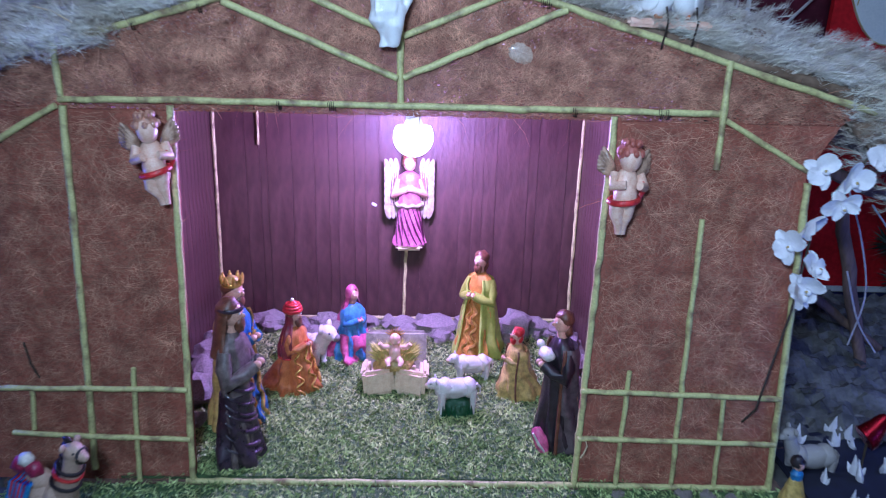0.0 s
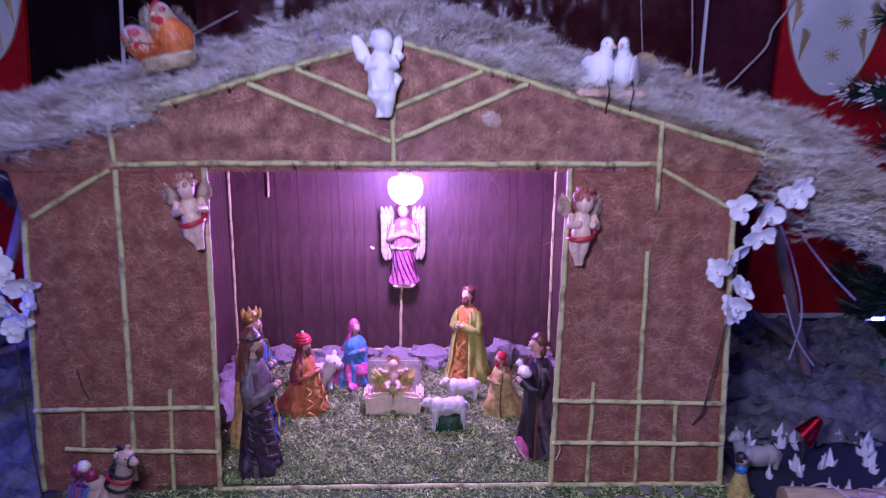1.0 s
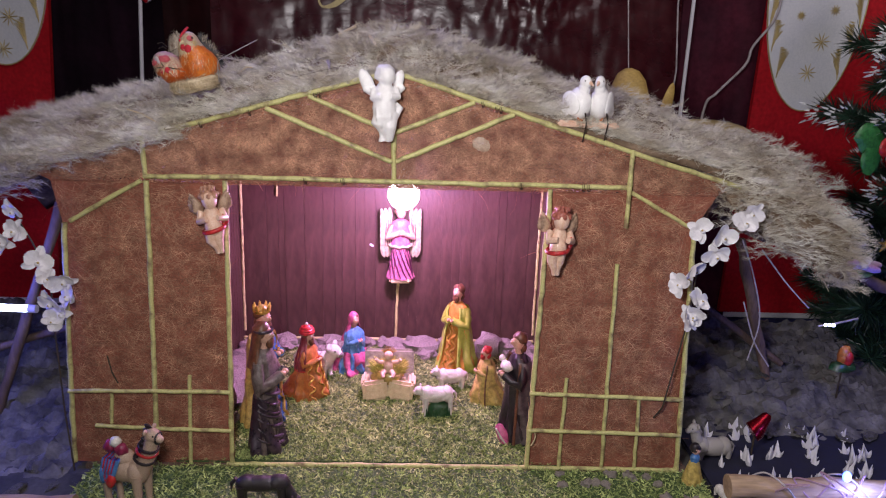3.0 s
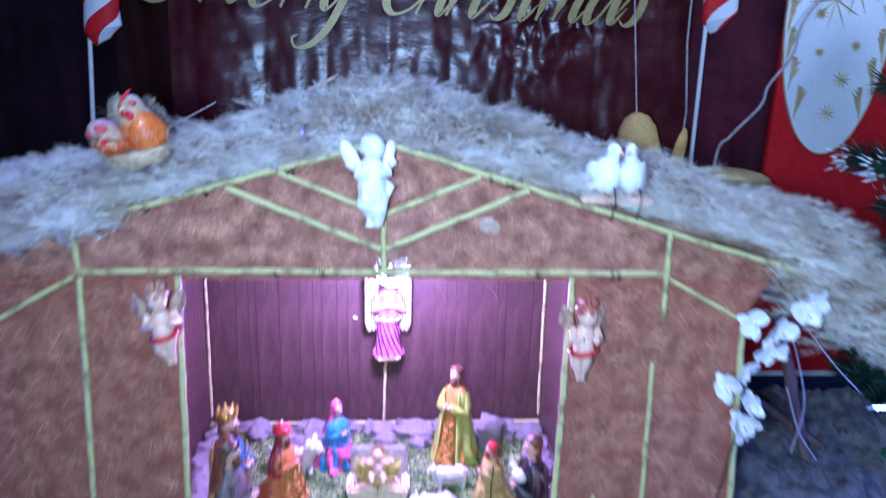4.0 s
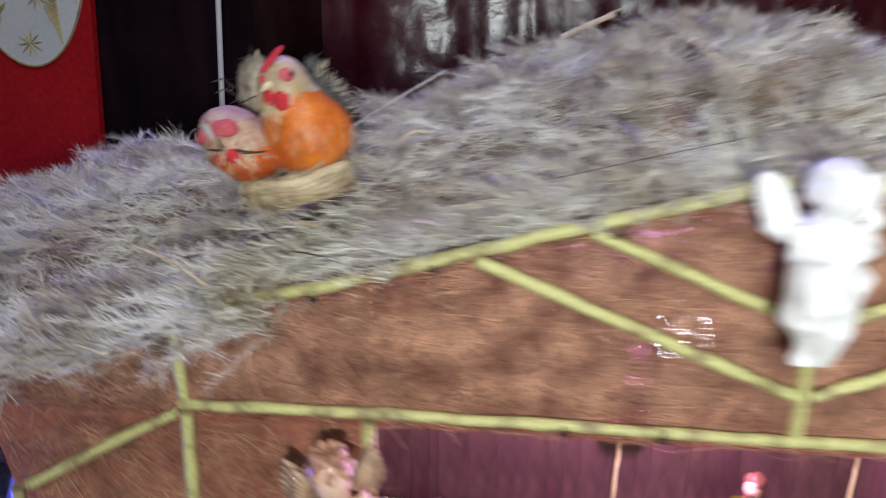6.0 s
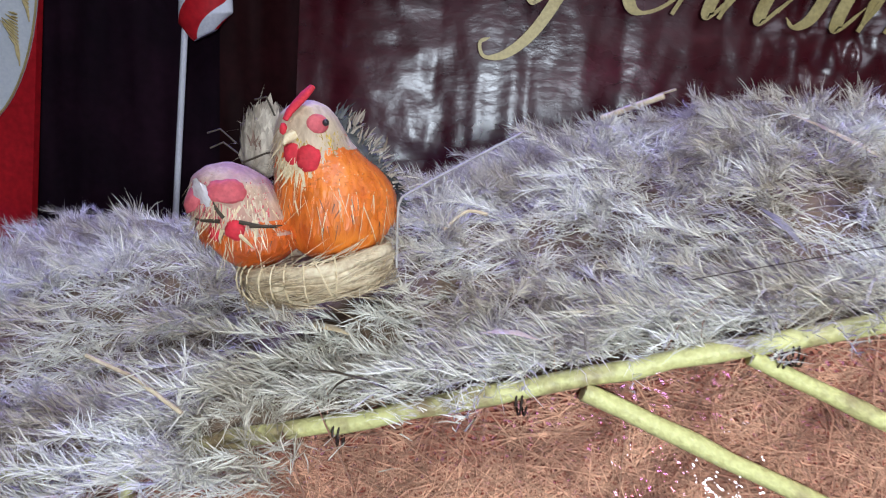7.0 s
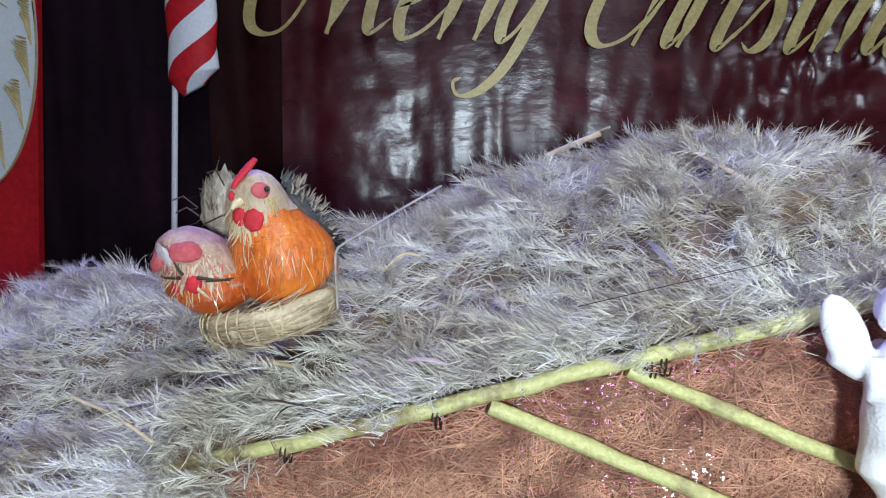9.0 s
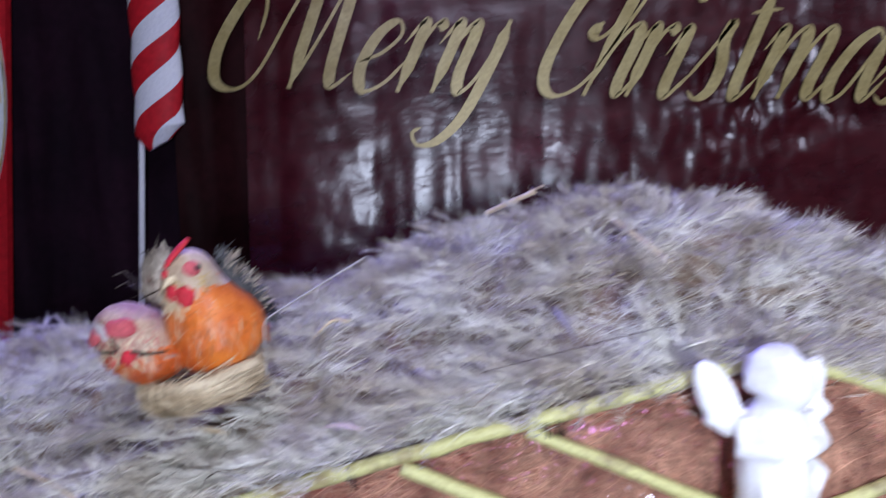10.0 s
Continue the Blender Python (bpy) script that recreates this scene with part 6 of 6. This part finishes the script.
spray("white silk orchid spray bent over the stable corner", [(0.552, -0.004, 0.125), (0.560, -0.025, 0.16), (0.582, -0.035, 0.33), (0.590, -0.037, 0.45), (0.615, -0.038, 0.52), (0.665, -0.04, 0.585)],
      [(0.677, -0.045, 0.583), (0.664, -0.05, 0.560), (0.625, -0.05, 0.535), (0.580, -0.05, 0.545), (0.617, -0.05, 0.500), (0.575, -0.05, 0.470), (0.556, -0.05, 0.437), (0.594, -0.05, 0.404), (0.580, -0.05, 0.360), (0.590, -0.05, 0.375)], 0)
spray("white silk orchid spray bent beside the stable corner", [(-0.650, -0.035, 0.0), (-0.655, -0.035, 0.14), (-0.655, -0.035, 0.33), (-0.650, -0.037, 0.42), (-0.675, -0.038, 0.49), (-0.71, -0.04, 0.565)],
      [(-0.698, -0.045, 0.553), (-0.694, -0.05, 0.512), (-0.720, -0.045, 0.488), (-0.664, -0.05, 0.457), (-0.652, -0.05, 0.420), (-0.622, -0.045, 0.419), (-0.648, -0.05, 0.376), (-0.650, -0.05, 0.336), (-0.629, -0.045, 0.347), (-0.612, -0.045, 0.384)], 0)


# ---- side supports, logs and lights ----
def pole(name, a, b, r, mat, label, category="pole"):
    a, b = np.array(a), np.array(b)
    t = np.linspace(0, 1, 12)
    pts = a + t[:, None] * (b - a) + rng.normal(0, r * 0.12, (12, 3))
    return solid(name, Form().tube(pts, r * rng.uniform(0.88, 1.1, 12), seg=12), mat, label, category)


pole("prop_pole", (0.845, 0.36, 0.42), (0.99, 0.377, -0.012), 0.0125, WOOD, "leaning brown wooden pole under the eave")
pole("prop_pole", (0.80, 0.40, 0.47), (1.22, 0.30, 0.315), 0.014, WOOD, "slanting brown wooden pole under the eave")
pole("prop_pole", (0.78, 0.40, 0.24), (1.02, 0.40, 0.07), 0.009, WOOD, "thin brown wooden pole beside the stable")
pole("prop_pole", (-0.705, 0.15, 0.52), (-0.915, 0.14, -0.012), 0.011, WOOD, "leaning brown wooden pole under the eave")
pole("prop_pole", (-0.66, 0.18, 0.25), (-1.0, 0.16, 0.15), 0.009, WOOD, "thin brown wooden pole beside the stable")
pole("log_rail", (0.652, -0.16, 0.068), (1.20, -0.15, 0.048), 0.022, LOG, "peeled log rail at the edge of the display", "log")
pole("log_prop", (0.85, -0.165, 0.038), (0.91, -0.29, -0.012), 0.017, LOG, "peeled log leg under the rail", "log")
pole("log_rail", (-0.590, -0.165, 0.008), (-1.10, -0.17, 0.006), 0.019, LOG, "peeled log rail at the edge of the display", "log")

cord = [(0.70 + 0.03 * k, -0.158 + 0.026 * math.cos(k * 1.3), 0.064 + 0.028 * math.sin(k * 1.3)) for k in range(16)]
lights = thing("string_lights", "pale cable with lit blue bulbs wound round the log", "string lights")
part("cable", Form().tube(smooth_path(cord, 120), 0.0018, seg=6), CABLE, lights)
for k in (6, 13):
    part("led", Form().ball(np.add(cord[k], (0, -0.012, 0.004)), (0.008, 0.008, 0.011)), LED_BLUE, lights, "lit blue bulb")
tube_lamp = thing("tube_light", "lit blue-white light tube lying behind the orchids", "light tube", pose(-0.735, 0.03, 0.329))
part("tube", Form().tube([(-0.62, 0.03, 0.0), (-0.3, 0.015, 0.001), (0, 0, 0)], 0.0075, seg=12), glowing("lit_tube", (0.45, 0.62, 1.0), 6), tube_lamp, "glowing blue-white tube")
part("end_cap", Form().tube([(0, 0, 0), (0.016, -0.001, 0)], 0.0085, seg=12), CARD, tube_lamp)
lights = thing("string_lights", "short strip of lit blue-white bulbs by the tree", "string lights")
part("cable", Form().tube([(1.05, 0.31, 0.215), (1.09, 0.31, 0.222), (1.16, 0.33, 0.23)], 0.0025, seg=6), CABLE, lights)
for k in range(3):
    part("led", Form().ball((1.063 + 0.010 * k, 0.30, 0.222), (0.0045, 0.0045, 0.0045), seg=8, rows=6), LED_WHITE, lights, "lit blue-white bulb")


# ---- small things beside the stable ----
cloth = Form().box((0.95, 0.06, -0.008), (0.56, 0.42, 0.012), bevel=0.004)
solid("blue_cloth", cloth, [material("dark_blue_cloth", (0.012, 0.013, 0.035), (0.006, 0.006, 0.018), 0.8)], "dark blue cloth spread beside the stable", "cloth")
f = Form()
f.tube([(0, 0, 0), (0, 0, 0.010), (0.001, 0, 0.030), (0.002, 0, 0.054)], (0.012, 0.0125, 0.007, 0.0008), 0, 7, 0.7)
f.tube([(0.008, 0, 0), (0.015, -0.004, 0.014), (0.021, -0.005, 0.024)], (0.007, 0.006, 0.0008), 0, 6, 0.5)
f.tube([(-0.008, 0, 0), (-0.015, -0.003, 0.016), (-0.020, -0.004, 0.029)], (0.007, 0.006, 0.0008), 0, 6, 0.5)
CONE = f.mesh("paper_cone", [PETAL], 40)
spots = [(0.72 + 0.36 * rng.random(), -0.09 + 0.27 * rng.random()) for _ in range(46)]
spots += [(-1.0 + 0.26 * rng.random(), -0.24 + 0.12 * rng.random()) for _ in range(7)] + [(0.95 + 0.2 * rng.random(), -0.30 + 0.1 * rng.random()) for _ in range(8)]
for x, y in spots:
    ob = tagged(new("paper_bud", CONE), "small pointed white paper bud standing on the ground", "paper flower", "white paper buds")
    size = rng.uniform(0.52, 0.80)
    ob.matrix_basis = pose(x, y, -0.004, rng.uniform(-14, 14), rng.uniform(-14, 14), rng.uniform(0, 360)) @ Matrix.Diagonal((size, size, size, 1))

f = Form()
robe(f, 0.085, [(0, .26, .24, 0, 0), (.2, .22, .2, 0, 0), (.55, .13, .11, 0, 0), (.60, .10, .09, 0, 0)], 0, 9, 0.08, 2)
robe(f, 0.085, [(.58, .11, .10, 0, 0), (.7, .13, .10, 0, 0), (.78, .05, .05, 0, 0)], 1, 5, 0.05, 3)
f.ball((0, 0, 0.075), (0.009, 0.0095, 0.011), 2).ball((0, 0.002, 0.078), (0.011, 0.011, 0.011), 3, rough=0.3)
solid("doll_figurine", f, [YELLOW, BLUE, SKIN, BLACK], "small doll figurine in a long yellow skirt and blue bodice", "figurine", pose(0.634, -0.045, 0.0, 0, 0, 20), smooth=60)
PALE_STONE = paint("painted_pale_stone", (0.46, 0.43, 0.40), (0.30, 0.27, 0.25), 0.6)
beast("goose_figurine", "small pale stone-coloured animal figurine among the stones", 0.715, 0.06, 6, 0.105, [PALE_STONE, PALE_STONE, BLACK, PALE_STONE], legs=0.15, neck=(0.42, 0.62), base=-0.01)
beast("duck_figurine", "small white duck figurine at the turf edge", 0.675, -0.105, 100, 0.05, [WOOL, YELLOW, BLACK, WOOL], legs=0.15, neck=(0.36, 0.7), base=0.0, head_r=0.16)
f = Form().tube([(-0.004, 0, -0.004), (0, 0, 0), (0.008, 0, 0.022), (0.014, 0, 0.040), (0.016, 0, 0.046)], (0.0235, 0.0225, 0.0160, 0.0110, 0.0060), 0, 20)
solid("red_foil_bell", f, [material("red_foil", (0.42, 0.012, 0.03), (0.30, 0.01, 0.02), 0.25, 0.9)], "small shiny red foil bell tilted among the paper buds", "ornament", pose(0.798, 0.05, 0.068, 0, 14, 0))
pole("ornament_stick", (0.80, 0.05, -0.012), (0.80, 0.05, 0.072), 0.002, STEM, "thin stick that carries the foil bell")


# ---- candy canes on rods ----
def candy(x, y, z0, label, tall=0.52, lean=0.0):
    """A twisted candy stick: bulging white and red bands that wind upwards, with a hooked top."""
    ob = thing("candy_cane", label, "candy cane", pose(x, y, 0))
    part("rod", Form().tube([(-lean * (z0 + 0.3) - 0.012, 0, -0.30), (-lean * z0 * 0.5 - 0.012, 0, z0 * 0.5), (-0.009, 0, z0 + 0.05)], 0.0062, seg=10), CARD, ob, "thin white rod")
    seg, rows = 40, 150
    f = Form()
    verts, faces, mats = [], [], []
    for i in range(rows + 1):
        t = i / rows
        z = z0 + tall * t
        r = 0.050 * min(1.0, 0.45 + 9 * t)
        for j in range(seg):
            a = 2 * math.pi * j / seg + z * 27
            wave = 0.95 + 0.08 * abs(math.sin((2 * a - z * 54) / 2))
            verts.append((0.028 + r * wave * math.cos(a), r * wave * math.sin(a) * 0.5, z + 0.55 * r * math.cos(a) * max(0, 1 - 9 * t)))
    for i in range(rows):
        for j in range(seg):
            k = (j + 1) % seg
            faces.append((i * seg + j, i * seg + k, (i + 1) * seg + k, (i + 1) * seg + j))
            mats.append(int((j // 10) % 2))
    faces.append(tuple(range(seg))[::-1])
    mats.append(0)
    f.add(verts, faces)
    f.m = mats
    part("twist", f, [CARD, RED], ob, "red and white twisted stick", smooth=180)
    hook = [(0.028 + 0.11 - 0.11 * math.cos(a), 0, z0 + tall - 0.01 + 0.11 * math.sin(a)) for a in np.linspace(0, 2.7, 14)]
    f = Form()
    for j in range(13):
        f.tube([hook[j], hook[j + 1]], 0.045, j % 2, 16)
    part("hook", f, [CARD, RED], ob, smooth=60)
    return ob


candy(-0.832, 1.075, 0.965, "red and white candy cane on a thin rod", lean=0.057)
candy(0.914, 1.075, 1.035, "red and white candy cane on a thin rod by the curtain")

# gold bell with ribbon leaves, behind the roof
bell = thing("gold_bell", "gold fabric bell hanging behind the thatch", "bell", pose(0.705, 0.93, 0.605, 0, -8, 0) @ Matrix.Diagonal((1.28, 1.2, 1.22, 1)))
rings = []
for z, r in ((0.0, 0.075), (0.012, 0.070), (0.04, 0.055), (0.09, 0.046), (0.13, 0.040), (0.155, 0.026), (0.165, 0.008)):
    rings.append(np.array([(r * math.cos(a), r * math.sin(a), z) for a in np.linspace(0, 2 * math.pi, 24, endpoint=False)]))
YELLOW_CLOTH = material("yellow_gold_cloth", (0.62, 0.43, 0.13), (0.45, 0.28, 0.07), 0.6, 0, 30, 0.3, 200)
part("bell_cup", Form().loft(rings), YELLOW_CLOTH, bell)
part("ribbon", Form().ball((0.085, 0, 0.05), (0.014, 0.006, 0.07), 0, (0, 18, 0)), YELLOW_CLOTH, bell)
part("ribbon", Form().ball((0.20, 0.02, -0.02), (0.11, 0.05, 0.03), 0, (0, 12, 0)), GOLD, bell)
part("hanger", Form().tube([(0, 0, 0.16), (0.02, 0.03, 0.5), (0.06, 0.12, 0.95)], 0.0015, seg=5), CABLE, bell)

wander = [(1.35, 1.09, 1.25), (1.21, 1.09, 1.08), (1.18, 1.085, 0.97), (1.12, 1.085, 0.88), (1.10, 1.08, 0.82), (1.02, 1.08, 0.73), (0.98, 1.075, 0.67), (0.96, 1.06, 0.4)]
solid("wall_cable", Form().tube(smooth_path(wander, 60), 0.0042, seg=7), [CABLE], "pale wavy cable hanging in front of the curtain", "cable")
solid("wall_cable", Form().tube([(0.86, 1.08, 1.6), (0.855, 1.075, 1.0), (0.875, 1.08, 0.8), (0.86, 1.08, 0.5)], 0.0028, seg=6), [CABLE], "thin pale cable at the edge of the sheet", "cable")
for k, pts in enumerate((((0.80, 0.25, 0.45), (0.84, 0.25, 0.36), (0.87, 0.25, 0.25), (0.85, 0.24, 0.15)), ((0.86, 0.27, 0.42), (0.93, 0.27, 0.34), (0.99, 0.26, 0.28)), ((0.82, 0.24, 0.30), (0.86, 0.24, 0.20), (0.90, 0.23, 0.14)))):
    solid("twig_wire", Form().tube(smooth_path(pts, 20), 0.0018, seg=6), [CABLE], "thin pale twig under the eave", "twig")


# ---- frosted fir tree ----
tree = thing("fir_tree", "artificial dark green fir with frosted white tips and ornaments", "christmas tree", pose(1.50, 0.58, -0.012))
part("trunk", Form().tube([(0, 0, 0), (0, 0, 0.7), (0, 0, 1.4)], (0.03, 0.022, 0.008)), STEM, tree)
R, W, L, OUT = [], [], [], []
for i in range(170):
    z = 0.06 + 1.25 * rng.random() ** 1.35
    a = rng.uniform(0, 2 * math.pi)
    reach = (0.12 + 0.40 * (1 - z / 1.45)) * rng.uniform(0.7, 1.06)
    if z < 0.56 and math.cos(a) < -0.3:
        reach *= 0.5
    way = np.array((math.cos(a), math.sin(a), rng.uniform(-0.15, 0.25)))
    root = np.array((0, 0, z))
    tip = root + way * reach
    part("branch", Form().tube([root, (root + tip) / 2 - (0, 0, 0.012), tip], (0.006, 0.004, 0.0025), 0, 5), STEM, tree)
    n = 400
    t = 0.25 + 0.75 * rng.random(n) ** 0.6
    R.append(root + t[:, None] * (tip - root) - np.outer(np.sin(t * math.pi), (0, 0, 0.012)))
    W.append(unit(unit(rng.normal(size=(n, 3))) * (1, 1, 0.9) + way * 0.8))
    L.append(rng.uniform(0.046, 0.078, n) * (0.7 + 0.4 * t))
    OUT.append(((t > 0.9) & (W[-1] @ unit(way) > 0.72) & (abs(way[0]) > 0.75)) | ((t > 0.55) & (W[-1] @ unit(np.array((way[0], way[1], 0)) + (0, 0, 1.1)) > 0.9) & (i % 3 == 0)))
R, W, L, OUT = (np.concatenate(v) for v in (R, W, L, OUT))
n = len(R)
strands("needles", R, W, np.zeros((n, 3)), L, np.full(n, 0.0034), NEEDLE, tree)
outer = OUT & (R[:, 2] > 0.36)
strands("frost", (R + W * L[:, None] * 0.80)[outer], W[outer], np.zeros((outer.sum(), 3)), L[outer] * 0.28, np.full(outer.sum(), 0.0056), FROST, tree, "white frosted needle tips")
LEAF_GREEN = paint("shiny_leaf_green", (0.03, 0.22, 0.06), (0.015, 0.11, 0.03))
gift = thing("leaf_ornament", "shiny green leaf ornament with a red bow on the fir", "ornament", pose(1.175, 0.44, 0.655, 0, 10, 10))
part("leaf", Form().ball((-0.01, 0, 0.012), (0.046, 0.012, 0.034), 0, (0, 24, 0), 14, 9, 0.35, 2), LEAF_GREEN, gift)
part("leaf", Form().ball((0.01, -0.004, -0.035), (0.026, 0.010, 0.044), 0, (0, -14, 0), 14, 9, 0.35, 4), LEAF_GREEN, gift)
part("bow", Form().ball((0.02, -0.03, 0.0), (0.02, 0.008, 0.025)).ball((0.045, -0.03, 0.0), (0.016, 0.008, 0.02)), SCARLET, gift, "red bow")
for x, y, z in ((1.33, 0.36, 0.56), (1.20, 0.34, 0.42), (1.36, 0.42, 0.72)):
    f = Form()
    for j in range(5):
        t = 2 * math.pi * j / 5 + 1.57
        f.tube([(0, 0, 0), (0.022 * math.cos(t), 0, 0.022 * math.sin(t))], (0.007, 0.001), 0, 6)
    solid("star_ornament", f, [GILT], "small gilt star ornament on the fir", "ornament", pose(x, y, z), "stars on the fir")
f = Form().ball((0, 0, 0.0), (0.018, 0.016, 0.026), 0, rough=0.3).ball((0.004, -0.01, -0.004), (0.012, 0.010, 0.02), 1).ball((0.0, 0, -0.03), (0.034, 0.022, 0.014), 2, rough=0.3)
solid("tulip_ornament", f, [ORANGE, SCARLET, DEEP_GREEN], "red and orange flower ornament with green leaves", "ornament", pose(1.12, 0.29, 0.145))
pole("ornament_stick", (1.12, 0.295, -0.012), (1.12, 0.292, 0.13), 0.0025, STEM, "thin stick that carries the flower ornament")
f = Form()
for j in range(7):
    t = 2 * math.pi * j / 7
    f.ball((0.028 * math.cos(t), 0.012 * math.sin(t), 0.008 + 0.006 * math.sin(t * 2)), (0.022, 0.012, 0.010), 0 if j % 2 else 1, (0, 0, math.degrees(t)), 10, 7, 0.2, j)
f.ball((0, 0, -0.015), (0.03, 0.014, 0.010), 2)
solid("silk_flower", f, [PETAL, material("mauve_petal", (0.55, 0.25, 0.50), (0.6, 0.5, 0.6), 0.7), GREEN], "mauve and white silk flower lying on the pole", "artificial flower", pose(1.125, 0.30, 0.372))

# ---- odds and ends ----
pink_cable = material("pink_cable", (0.50, 0.32, 0.40), (0.36, 0.20, 0.28), 0.5)
for k, (x0, ph) in enumerate(((0.74, 0.3), (0.80, 1.9))):
    loop = [(x0 + 0.035 * math.sin(1.7 * j + ph) + 0.012 * j, -0.190 + 0.028 * math.cos(2.1 * j + ph), 0.060 + 0.045 * math.sin(1.1 * j + ph)) for j in range(13)]
    solid("cable_loop", Form().tube(smooth_path(loop, 110), 0.0018, seg=6), [pink_cable], "loops of pale pink cable hanging on the log", "cable")
solid("pale_flake", Form().ball((0, 0, 0), (0.020, 0.0015, 0.012), 0, (0, 20, 0), 12, 7, 0.5, 3), [TAN], "pale torn flake caught in the coir", "flake", pose(0.163, -0.002, 0.690))
solid("paper_tag", Form().box((0, 0, 0), (0.012, 0.002, 0.006), 0, (0, 30, 0), 0.0006), [CARD], "tiny white paper tag on the back wall", "tag", pose(-0.088, 0.6625, 0.298))
solid("string_curl", Form().tube([(0, 0, 0.0), (0.004, -0.003, 0.010), (0.008, -0.003, 0.024), (0.005, -0.002, 0.034)], 0.0016, seg=6), [CREAM], "short white string curl on the door post", "string", pose(0.296, -0.010, 0.058))
for pts in (((-0.37, -0.012, 0.735), (-0.345, -0.022, 0.69), (-0.31, -0.028, 0.64), (-0.285, -0.026, 0.60)), ((-0.385, -0.012, 0.715), (-0.362, -0.024, 0.665), (-0.352, -0.030, 0.615), (-0.35, -0.028, 0.59)), ((-0.40, -0.010, 0.70), (-0.405, -0.02, 0.66), (-0.395, -0.022, 0.63))):
    p = np.array(pts)
    t = np.linspace(0, len(p) - 1, 20)
    solid("hanging_straw", Form().tube(np.stack([np.interp(t, range(len(p)), p[:, c]) for c in range(3)], 1), 0.0004, seg=5), [FIBRE], "long bent straw hanging from the thatch edge", "straw")
solid("dark_twig", Form().tube([(-0.572, -0.006, 0.245), (-0.565, -0.008, 0.21), (-0.556, -0.006, 0.185)], 0.0016, seg=6), [STEM], "short dark twig stuck in the coir mat", "twig")
